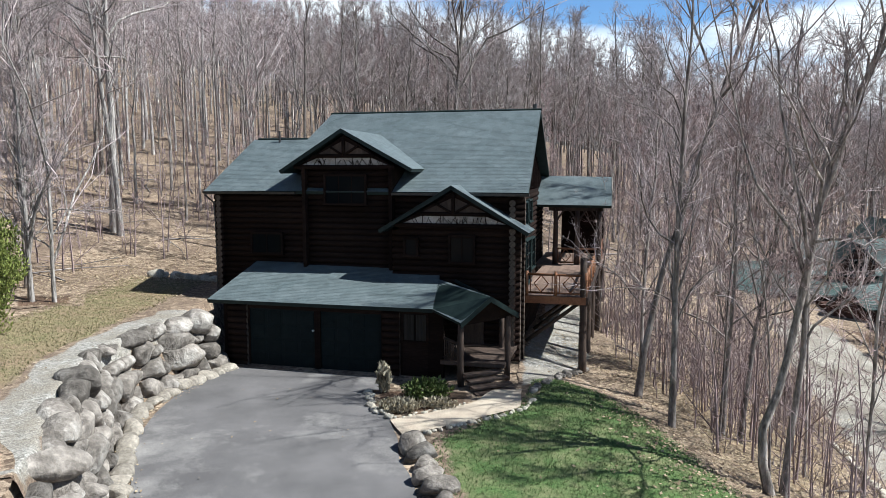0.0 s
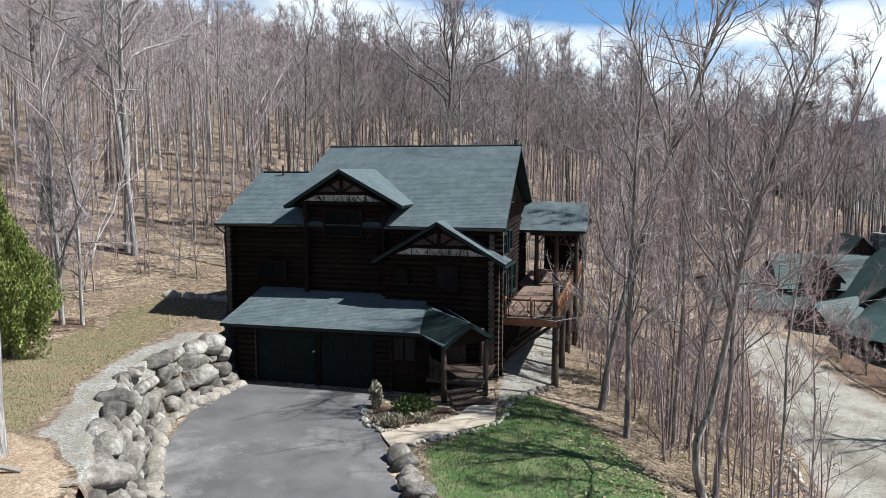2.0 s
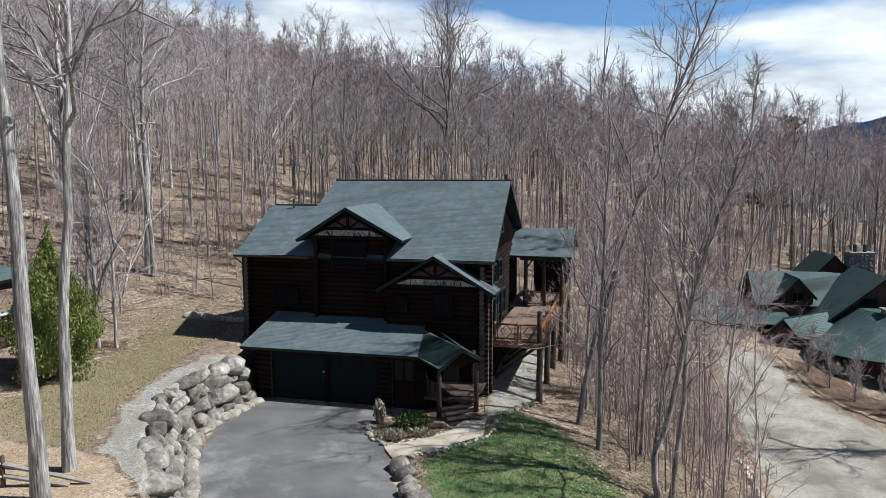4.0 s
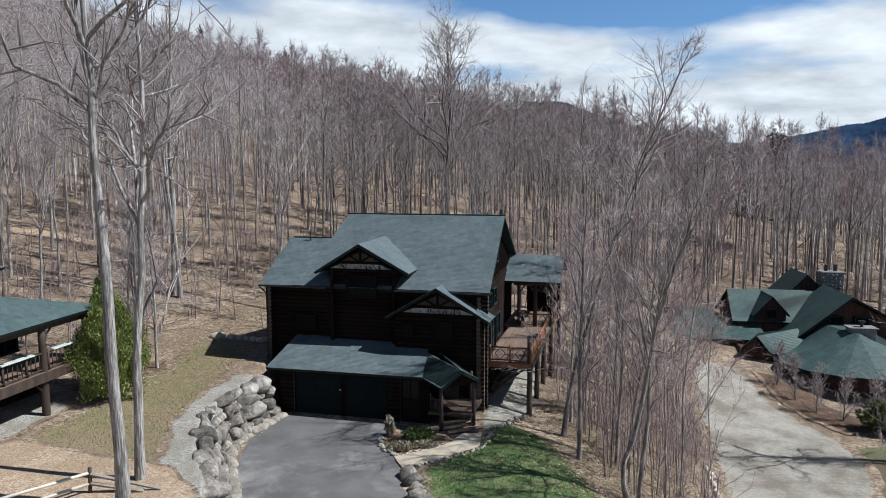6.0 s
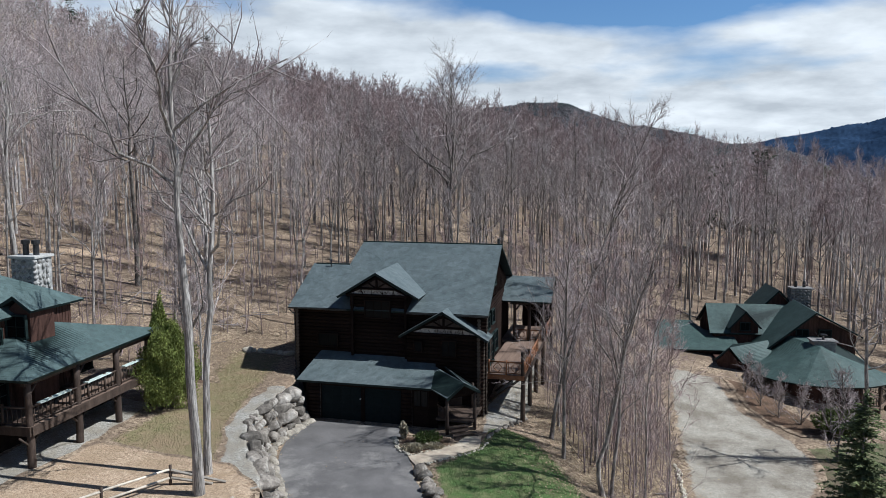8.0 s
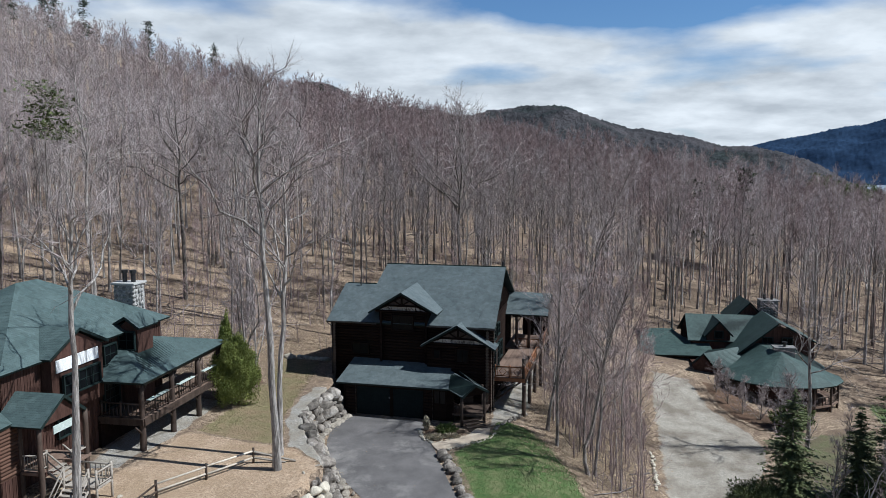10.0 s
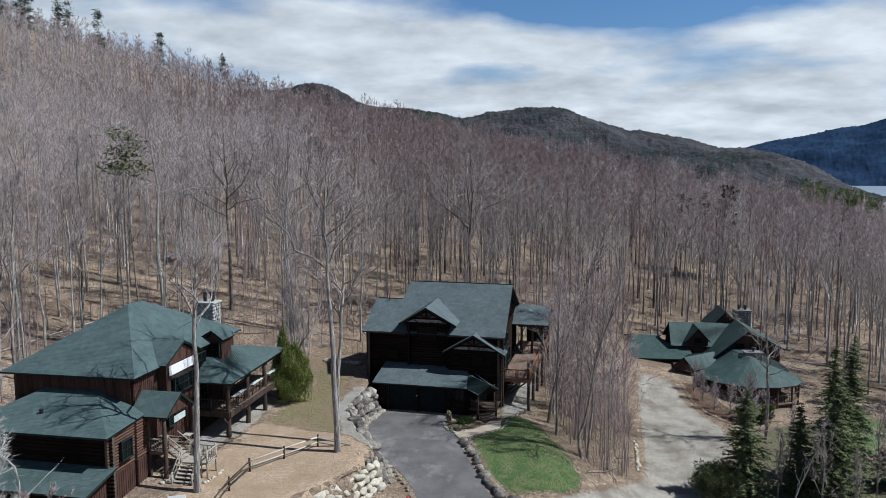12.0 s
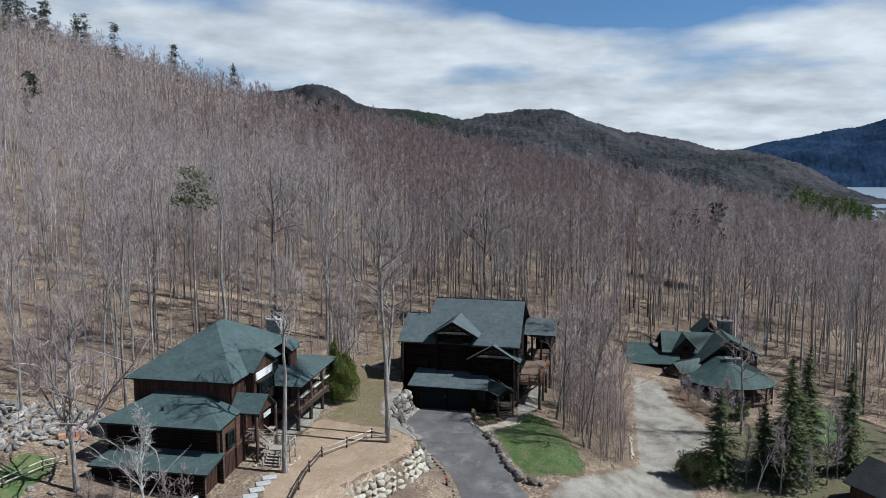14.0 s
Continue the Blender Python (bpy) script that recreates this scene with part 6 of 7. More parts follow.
def woods():
    """The wild wood: the nearest trees as things, the rest as one mass of real trunks, limbs and twigs."""
    tall = "bare grey-barked hardwood tree rising from fallen leaves"
    slim = "slender bare young hardwood with reddish twigs"
    kinds = [tree_kind("hardwood_tree", 100 + i, tall, high=WOODS.uniform(17, 22), r=WOODS.uniform(0.08, 0.14), low=0.42, limbs=15, sub=9, twigs=20, thick=1.3, spread=0.78, rise=40, up=0.2, twig_r=0.008, bend=0.014, forks=i % 3, flat_twigs=True, twig_len=0.6) for i in range(7)]
    thin = [tree_kind("young_tree", 200 + i, slim, high=WOODS.uniform(10, 15), r=WOODS.uniform(0.022, 0.040), low=0.24, limbs=20, sub=6, twigs=20, spread=0.85, rise=44, sides=5, twig_r=0.0075, twig_len=0.6, flat_twigs=True, bend=0.022, up=0.2, bark=M_bark_young, twig=M_twig_red) for i in range(6)]
    light = [tree_kind("hardwood_tree", 150 + i, "bare pale-barked hardwood tree on the slope", M_palebark, M_twig_pale, high=WOODS.uniform(17, 21), r=WOODS.uniform(0.09, 0.13), low=0.42, limbs=14, sub=9, twigs=18, thick=1.4, spread=0.8, rise=40, up=0.2, twig_r=0.009, twig_len=0.62, bend=0.015, forks=1 + i % 2, flat_twigs=True) for i in range(3)]
    # candidate places on a loose grid, near to far
    spots = []
    x = -75.0
    while x < 80:
        y = 8.0
        while y < 96:
            px, py = x + WOODS.uniform(-1.6, 1.6), y + WOODS.uniform(-1.6, 1.6)
            if not keep_clear(px, py) and not (px < -12 and py < 80 and WOODS.random() < 0.45):
                near = math.hypot(px * 0.8, py - 30)
                spots.append((near, px, py))
            y += 4.2
        x += 4.2
    spots.sort()
    far = []
    for i, (_, x, y) in enumerate(spots):
        if 7 < x < 18 and y < 50 and WOODS.random() < 0.35:
            continue
        if i < 190:
            young = (5 < x < 22 and y < 60) or WOODS.random() < 0.22
            place(WOODS.choice(thin if young else light if x < -12 and WOODS.random() < 0.75 else kinds), x, y, WOODS.uniform(0, 360), WOODS.uniform(0.82, 1.12), "trees of the wood")
        else:
            far.append((x, y))
    # thin growth between house and lane
    for i in range(16):
        x, y = WOODS.uniform(8.8, 17), WOODS.uniform(20, 48)
        if not keep_clear(x, y):
            place(WOODS.choice(thin), x, y, WOODS.uniform(0, 360), WOODS.uniform(0.6, 1.05), "trees of the wood")
    return far


def mass(name, spots, protos, label, wood_mat, twig_mat, rng):
    """Many trees in one object, each a turned and sized copy of a pattern's real branches."""
    out = {}
    for which in (0, 1):
        pieces = []
        groups = [[] for _ in protos]
        for s in spots:
            groups[s[3]].append(s)
        for g, pr in zip(groups, protos):
            if not g:
                continue
            v, f = pr[which]
            g = np.array(g)
            c, s_ = np.cos(g[:, 4]), np.sin(g[:, 4])
            q = g[:, 5]
            x = (v[None, :, 0] * c[:, None] - v[None, :, 1] * s_[:, None]) * q[:, None] + g[:, 0:1]
            y = (v[None, :, 0] * s_[:, None] + v[None, :, 1] * c[:, None]) * q[:, None] + g[:, 1:2]
            z = v[None, :, 2] * q[:, None] + g[:, 2:3]
            vv = np.stack([x, y, z], -1).reshape(-1, 3)
            ff = (f[None] + (np.arange(len(g)) * len(v))[:, None, None]).reshape(-1, 3)
            pieces.append((vv, ff))
        v, f = join(pieces)
        out[which] = (v, f)
    root = thing(name, pose(0, 0, 0), label, "woods", kind="stuff")
    part("trunks", raw_mesh("trunks", *out[0], wood_mat, 3), None, root)
    part("twigs", raw_mesh("twigs", *out[1], twig_mat, 3), None, root)
    return root


def far_woods(near_rest):
    rng = random.Random(77)
    mid = [bare_tree(300 + i, rng.uniform(17, 22), rng.uniform(0.10, 0.17), 0.42, 13, 6, 8, 4, thick=1.5, knots=4, twig_r=0.018, flat_twigs=True, spread=0.85, rise=42, up=0.2, bend=0.012, forks=i % 3) for i in range(6)]
    spots = [(x, y, float(height(x, y)) - 0.2, rng.randrange(6), rng.uniform(0, 6.28), rng.uniform(0.8, 1.12)) for x, y in near_rest]
    y = 94.0
    while y < 150:
        x = -0.66 * (y + 60) - 3
        while x < 0.63 * (y + 60):
            px, py = x + rng.uniform(-1.9, 1.9), y + rng.uniform(-1.9, 1.9)
            spots.append((px, py, float(height(px, py)) - 0.2, rng.randrange(6), rng.uniform(0, 6.28), rng.uniform(0.8, 1.12)))
            x += 5.2
        y += 5.2
    # trees left and right get paler colours, on the right in place of haze
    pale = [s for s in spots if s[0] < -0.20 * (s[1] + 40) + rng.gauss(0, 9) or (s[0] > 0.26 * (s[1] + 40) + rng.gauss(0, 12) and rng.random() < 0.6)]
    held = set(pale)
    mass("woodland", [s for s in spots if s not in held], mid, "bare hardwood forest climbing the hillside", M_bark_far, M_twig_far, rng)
    mass("birch_wood", pale, mid, "bare hardwood wood, toned paler to left and right", M_bark_pale, M_twig_pale, rng)
    small = [bare_tree(450 + i, rng.uniform(17, 22), rng.uniform(0.13, 0.19), 0.36, 10, 5, 8, 3, thick=1.8, knots=2, twig_r=0.034, spread=1.05, flat_twigs=True, rise=38, up=0.2, bend=0.01) for i in range(6)]
    small += [bare_tree(400 + i, rng.uniform(16, 21), rng.uniform(0.14, 0.20), 0.34, 9, 4, 6, 3, knots=1, twig_r=0.068, spread=1.2, flat_twigs=True, rise=36, up=0.2) for i in range(6)]
    spots = []
    y = 150.0
    while y < 455:
        gap = 5.4 + (y - 150) * 0.016
        x = -0.66 * (y + 60) - 4
        while x < 0.63 * (y + 60):
            px, py = x + rng.uniform(-2.6, 2.6), y + rng.uniform(-2.6, 2.6)
            spots.append((px, py, float(height(px, py)) - 0.3, rng.randrange(6) + (6 if py > 230 else 0), rng.uniform(0, 6.28), rng.uniform(0.78, 1.12) * (0.72 if py > 380 else 1.0)))
            x += gap
        y += gap
    # paler-toned trees take over to both sides; on the right the tone imitates haze
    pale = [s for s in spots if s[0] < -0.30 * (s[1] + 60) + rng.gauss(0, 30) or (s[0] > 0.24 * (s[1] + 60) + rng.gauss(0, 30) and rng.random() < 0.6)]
    held = set(pale)
    brown = [s for s in spots if s not in held]
    mass("far_woodland", brown, small, "distant bare forest covering the slope", M_bark_far, M_twig_far, rng)
    mass("birch_woodland", pale, small, "distant bare forest, toned paler to left and right", M_bark_pale, M_twig_pale, rng)


rest = woods()
far_woods(rest)


def undergrowth():
    """Saplings and brush between the trunks, as one mass."""
    rng = random.Random(31)
    protos = [bare_tree(600 + i, rng.uniform(2.6, 8.0), 0.026, 0.12, 8, 3, 5, 3, knots=2, twig_r=0.012, spread=1.5, flat_twigs=True, bend=0.03) for i in range(8)]
    spots = []
    while len(spots) < 1700:
        y = 18 + 112 * rng.random() ** 1.3
        x = rng.uniform(-0.72, 0.72) * (y + 50)
        if not keep_clear(x, y) and not (x > 0 and rng.random() < 0.15):
            spots.append((x, y, float(height(x, y)) - 0.05, rng.randrange(8), rng.uniform(0, 6.28), rng.uniform(0.5, 1.2)))
    # thicker brush between the lawn and the lane
    while len(spots) < 1950:
        x, y = rng.uniform(8.8, 19.5), rng.uniform(17, 46)
        if not keep_clear(x, y):
            spots.append((x, y, float(height(x, y)) - 0.05, rng.randrange(8), rng.uniform(0, 6.28), rng.uniform(0.4, 0.9)))
    mass("undergrowth", spots, protos, "thin leafless brush and saplings on the forest floor", M_twig_far, M_twig_far, rng)


undergrowth()


# ---- trees that stand out ----
def yard_tree(x, y, seed, label, bark=None, twig=None, turn=0.0, **kw):
    t = tree_kind("yard_tree", seed, label, bark, twig, **kw)
    t.matrix_basis = pose(x, y, float(height(x, y)) - 0.15, 0, 0, turn)
    return t


yard_tree(-11.2, 13.1, 501, "tall bare maple with shaggy grey bark by the fence", M_palebark, high=24.0, r=0.25, low=0.56, limbs=13, sub=11, twigs=20, lean=-0.045, bend=0.006, spread=0.95, rise=34, up=0.1, thick=2.6, forks=4, flat_twigs=True, twig_r=0.008, twig_len=0.62, knots=12)
yard_tree(-11.55, 15.4, 502, "tall bare maple with grey bark by the fence", M_palebark, high=21.0, r=0.19, low=0.46, limbs=16, sub=9, twigs=18, lean=0.03, bend=0.008, spread=0.72, rise=36, up=0.1, thick=2.0, forks=2, flat_twigs=True, twig_r=0.008, twig_len=0.62, knots=12)
yard_tree(-19.8, 5.6, 503, "pale-barked tree with broken upper branches by the stairs", M_palebark, high=18.5, r=0.22, low=0.60, limbs=11, sub=6, twigs=10, bend=0.006, spread=0.85, rise=22, thick=2.2, forks=1, knots=12, twig_r=0.010)
yard_tree(9.8, 20.6, 504, "crooked bare tree with a bent foot at the lawn's edge", M_bark1, M_twig, high=17.5, r=0.125, low=0.36, limbs=20, sub=8, twigs=18, flat_twigs=True, twig_len=0.62, lean=0.09, bend=0.010, crook=0.55, knots=16, rise=46, spread=0.85, up=0.2, twig_r=0.008, thick=1.3, forks=2)
yard_tree(10.3, 20.9, 527, "dark slim tree beside the crooked one", M_bark_young, M_twig, high=13.5, r=0.10, low=0.34, limbs=16, sub=7, twigs=16, flat_twigs=True, twig_len=0.6, lean=0.14, bend=0.014, knots=12, rise=46, spread=0.8, up=0.2, twig_r=0.008)
yard_tree(8.15, 24.85, 505, "slender bare tree at the lawn's edge", M_bark_young, M_twig_pale, high=16.0, r=0.10, low=0.22, limbs=24, sub=7, twigs=18, flat_twigs=True, twig_len=0.62, lean=0.02, bend=0.010, rise=46, up=0.2, twig_r=0.008, spread=1.05)
yard_tree(8.9, 31.6, 525, "slender bare tree beside the deck", M_bark_young, M_twig_pale, high=13.0, r=0.075, low=0.22, limbs=24, sub=7, twigs=18, flat_twigs=True, twig_len=0.62, lean=0.03, bend=0.010, rise=46, up=0.2, twig_r=0.008, spread=1.05)
yard_tree(7.85, 28.3, 506, "large leaning bare maple beside the deck", M_bark_young, M_twig, high=22.0, r=0.125, low=0.46, limbs=14, sub=10, twigs=18, flat_twigs=True, twig_len=0.62, lean=0.30, bend=0.008, rise=52, spread=0.85, up=0.15, twig_r=0.008, thick=2.0, forks=3, knots=12)
yard_tree(10.5, 26.2, 514, "thin upright bare tree between lawn and lane", M_bark_young, M_twig_pale, high=15.0, r=0.075, low=0.22, limbs=24, sub=6, twigs=18, flat_twigs=True, twig_len=0.62, lean=0.04, rise=40, twig_r=0.008, spread=1.05)
yard_tree(11.0, 25.9, 515, "thin bare tree between lawn and lane", M_bark_young, M_twig_pale, high=16.0, r=0.08, low=0.22, limbs=24, sub=6, twigs=18, flat_twigs=True, twig_len=0.62, lean=0.08, rise=40, twig_r=0.008, spread=1.05)
yard_tree(1.5, 62.0, 507, "broad-crowned bare tree behind the house", high=26.0, r=0.27, low=0.46, limbs=26, sub=10, twigs=16, spread=1.1, rise=44, thick=1.4, forks=3, flat_twigs=True, twig_r=0.011)
for bx, by, bs, bh, br in ((-18.1, 31.3, 508, 15.0, 0.10), (-17.2, 31.5, 509, 13.0, 0.075), (-18.4, 31.9, 528, 11.0, 0.06)):
    yard_tree(bx, by, bs, "bare young maple with fine twigs in a mulch ring", M_palebark, M_twig_pale, high=bh, r=br, low=0.14, limbs=26, sub=8, twigs=18, spread=0.75, rise=46, up=0.2, forks=1, flat_twigs=True, twig_len=0.6, twig_r=0.008, bend=0.012)
yard_tree(-34.6, 39.0, 526, "tall forked bare tree behind the board house", M_palebark, high=27.0, r=0.26, low=0.62, limbs=16, sub=8, twigs=14, spread=1.15, rise=36, forks=2, flat_twigs=True, twig_len=0.62)
yard_tree(-22.9, 50.2, 516, "tall pale-barked tree at the wood's edge", M_palebark, high=28.0, r=0.27, low=0.45, limbs=16, sub=6, twigs=8, thick=1.4)
yard_tree(-22.2, 49.5, 517, "tall pale-barked tree on the slope", M_palebark, high=22.0, r=0.19, low=0.45, limbs=16, sub=6, twigs=8, thick=1.4)
yard_tree(-31.5, 54.6, 518, "dark straight tree on the slope behind the board house", high=24.0, r=0.24, low=0.5, limbs=18, sub=7, twigs=8, spread=1.2, thick=1.5)
for bx, by, bs, bl in ((-34.2, 71.2, 551, 0.12), (-33.4, 71.0, 552, 0.03), (-33.0, 71.8, 553, -0.10)):
    yard_tree(bx, by, bs, "dark leaning stem of a clump on the slope", M_bark1, M_twig, high=22.0, r=0.19, low=0.5, limbs=14, sub=7, twigs=10, lean=bl, forks=1, flat_twigs=True, thick=1.4)
yard_tree(31.7, 32.0, 510, "tall bare tree beside the neighbouring lane", M_bark_young, M_twig, high=17.0, r=0.16, low=0.4, limbs=16, sub=7, twigs=14, thick=1.4, flat_twigs=True, twig_r=0.009)
yard_tree(29.6, 31.8, 511, "bare spreading shrub tree by the lane", M_bark_young, M_twig_pale, high=7.0, r=0.08, low=0.08, limbs=26, sub=7, twigs=14, spread=1.5, thick=1.3, flat_twigs=True, twig_r=0.008)
yard_tree(26.8, 16.2, 519, "small dead tree with white branches by the lane", M_birch, high=5.5, r=0.07, low=0.2, limbs=5, sub=2, twigs=2, spread=1.6, thick=1.5, lean=0.35)
for bx, by, bs, bh in ((26.2, 17.6, 541, 6.5), (28.9, 15.6, 542, 8.0), (31.6, 15.4, 543, 5.5), (34.6, 17.2, 544, 9.0), (36.4, 18.6, 545, 7.5), (33.2, 22.8, 546, 10.0), (29.2, 22.0, 547, 7.0)):
    yard_tree(bx, by, bs, "thin bare sapling among the spruces by the lane", M_bark_young, M_twig_pale, high=bh, r=0.035 + 0.004 * bh, low=0.18, limbs=18, sub=6, twigs=12, spread=1.0, rise=46, up=0.2, flat_twigs=True, twig_r=0.008, bend=0.02, lean=0.06)
yard_tree(-35.3, 0.2, 512, "broad bare tree in front of the neighbour's house", M_palebark, M_twig_pale, high=15.5, r=0.2, low=0.22, limbs=26, sub=9, twigs=14, spread=1.5, rise=34, thick=1.7, forks=3, flat_twigs=True, twig_r=0.010)
yard_tree(-29.4, -1.2, 513, "small white birch in front of the neighbour's house", M_birch, M_birch, high=8.0, r=0.10, low=0.10, limbs=24, sub=7, twigs=12, rise=48, spread=1.05, thick=1.4, forks=3, flat_twigs=True, twig_r=0.010)
for bx, by, bs in ((-27.6, -1.0, 520), (-26.6, -0.2, 521), (-31.0, 0.2, 522), (-33.0, -2.6, 523), (-30.8, -3.4, 524)):
    yard_tree(bx, by, bs, "dense leafless shrub before the lean-to roof", M_bark_young, M_twig_red, high=3.2, r=0.04, low=0.08, limbs=16, sub=5, twigs=6, spread=2.0)


def fallen_logs():
    rng = random.Random(6)
    line = [(-50.0, 25.0), (-48.0, 29.9), (-47.6, 36.0), (-46.8, 42.4), (-44.8, 46.1), (-42.2, 49.2), (-38.0, 51.5)]
    for i in range(7):
        x0, y0, _, _ = along(line, i / 7)
        x1, y1, _, _ = along(line, (i + 0.95) / 7)
        a = Vector((x0, y0, float(height(x0, y0)) + 0.12))
        b = Vector((x1, y1 + rng.uniform(-0.6, 0.6), float(height(x1, y1)) + 0.12))
        solid("fallen_log", Shape().tube([a, lerp(a, b, 0.5), b], [0.14, 0.12, 0.09], 7), M_palebark, "pale fallen log lying on the leaves", "log", "fallen logs", smooth=True)
    for a, b, up in (((-12.9, 14.1), (-10.3, 14.35), 0.80), ((-12.9, 14.1), (-10.9, 14.15), 0.42)):
        p0, p1 = Vector((*a, float(height(*a)) + up)), Vector((*b, float(height(*b)) + 0.09))
        solid("split_rail", Shape().tube([p0, lerp(p0, p1, 0.5), p1], [0.08, 0.075, 0.07], 6), M_greywood, "pale split rail lying by the fence", "rail", "loose rails")
    a, b = Vector((-9.5, 12.6, float(height(-9.5, 12.6)) + 0.1)), Vector((-8.6, 11.2, float(height(-8.6, 11.2)) + 0.12))
    solid("fallen_log", Shape().tube([a, lerp(a, b, 0.5) + Vector((0, 0, 0.04)), b], [0.09, 0.085, 0.07], 7), M_fencewood, "pale peeled log lying above the boulder wall's end", "log", "fallen logs", smooth=True)


fallen_logs()


def standpipe():
    """A short dark pipe with a red cap and side outlet."""
    x, y = -5.5, 10.3
    red = mat("red_enamel", (0.30, 0.03, 0.03), (0.42, 0.06, 0.05), 3.0, 30, 0.5, 0.1, 0.05)
    t = thing("standpipe", pose(x, y, float(height(x, y)) - 0.05, 6, 0, 0), "small dark standpipe with a red cap beside the driveway", "standpipe")
    part("pipe", Shape().tube([(0, 0, 0), (0, 0, 0.35), (0, 0, 0.72)], [0.10, 0.085, 0.085], 12), M_metal, t, smooth=True)
    part("flange", Shape().tube([(0, 0, 0.10), (0, 0, 0.15)], [0.15, 0.15], 12), M_metal, t)
    part("cap", Shape().tube([(0, 0, 0.70), (0, 0, 0.78), (0, 0, 0.88)], [0.14, 0.13, 0.05], 12), red, t, "red cap", smooth=True)
    part("outlet", Shape().tube([(0, 0, 0.52), (0, -0.12, 0.52), (0, -0.2, 0.52)], [0.07, 0.07, 0.08], 10), red, t, "red outlet", smooth=True)


standpipe()


def stone_slope():
    """Boulders tumbled down the bank beyond the board house, and a stack of orange blocks."""
    rng = random.Random(8)
    meshes = [boulder_mesh(900 + i, M_slopestone, 0.46) for i in range(10)]
    for i in range(15):
        for k in range(15):
            x, y = -48.4 + 0.64 * i + rng.uniform(-0.28, 0.28), 2.6 + 0.74 * k + 0.1 * i + rng.uniform(-0.3, 0.3)
            if x > -39.4 + (y - 8) * 0.1 or (x > -42.2 and y < 6.0):
                continue
            solid("boulder", rng.choice(meshes), M_slopestone, "pale grey flattish boulder stacked on the bank", "rock", "boulders on the bank",
                  at=pose(x, y, float(height(x, y)) + rng.uniform(0.0, 0.26), rng.uniform(-24, 24), rng.uniform(-24, 24), rng.uniform(0, 360)) @ Matrix.Diagonal((rng.uniform(0.6, 1.4), rng.uniform(0.6, 1.15), rng.uniform(0.5, 1.0), 1)))
    for i in range(16):
        x, y = rng.uniform(-38.6, -34.5), rng.uniform(-6.5, -0.5)
        solid("boulder", rng.choice(meshes), M_slopestone, "pale grey boulder below the board house", "rock", "boulders below the board house",
              at=pose(x, y, float(height(x, y)) + 0.12, rng.uniform(-16, 16), rng.uniform(-16, 16), rng.uniform(0, 360)) @ Matrix.Scale(rng.uniform(0.5, 0.9), 4))
    clay = mat("orange_clay", (0.42, 0.20, 0.12), (0.55, 0.30, 0.20), 3.0, 20, 0.9, 0.3, 0.2)
    st = thing("block_stack", pose(-39.6, 7.6, float(height(-39.6, 7.6)), 0, 0, 35), "loose stack of orange clay blocks on the bank", "block stack")
    for r in range(2):
        for i in range(4 - r):
            part("block", Shape().box(-1.2 + i * 0.7 + r * 0.3, -0.6 + i * 0.7 + r * 0.3, -0.3, 0.3, r * 0.42, 0.4 + r * 0.42, 0.03), clay, st)


stone_slope()


def slab_walk():
    """Stepping slabs from the stairs, and the pale curb along the board house."""
    for i, (x, y) in enumerate(((-20.9, 4.6), (-21.2, 3.6), (-21.5, 2.6), (-21.8, 1.6), (-22.1, 0.6), (-22.4, -0.4))):
        solid("slab", Shape().box(-0.6, 0.6, -0.42, 0.42, 0, 0.09, 0.03), M_concrete, "grey-green stone slab in the walk", "paving slab", "slabs of the walk", at=pose(x, y, float(height(x, y)) + 0.02, 0, 0, 15 + 4 * (i % 3)))
    c = Shape()
    pts = [(-26.4, 0.0), (-25.6, 2.4), (-24.9, 5.0), (-24.2, 7.6)]
    for (x0, y0), (x1, y1) in zip(pts, pts[1:]):
        z0, z1 = float(height(x0, y0)), float(height(x1, y1))
        c.add([(x0, y0, z0 - 0.1), (x1, y1, z1 - 0.1), (x1 + 0.25, y1, z1 - 0.1), (x0 + 0.25, y0, z0 - 0.1), (x0, y0, z0 + 0.3), (x1, y1, z1 + 0.3), (x1 + 0.25, y1, z1 + 0.3), (x0 + 0.25, y0, z0 + 0.3)],
              [(0, 3, 2, 1), (4, 5, 6, 7), (0, 1, 5, 4), (2, 3, 7, 6), (1, 2, 6, 5), (3, 0, 4, 7)])
    solid("curb", c, M_white, "pale curb along the foot of the board house", "curb")


slab_walk()


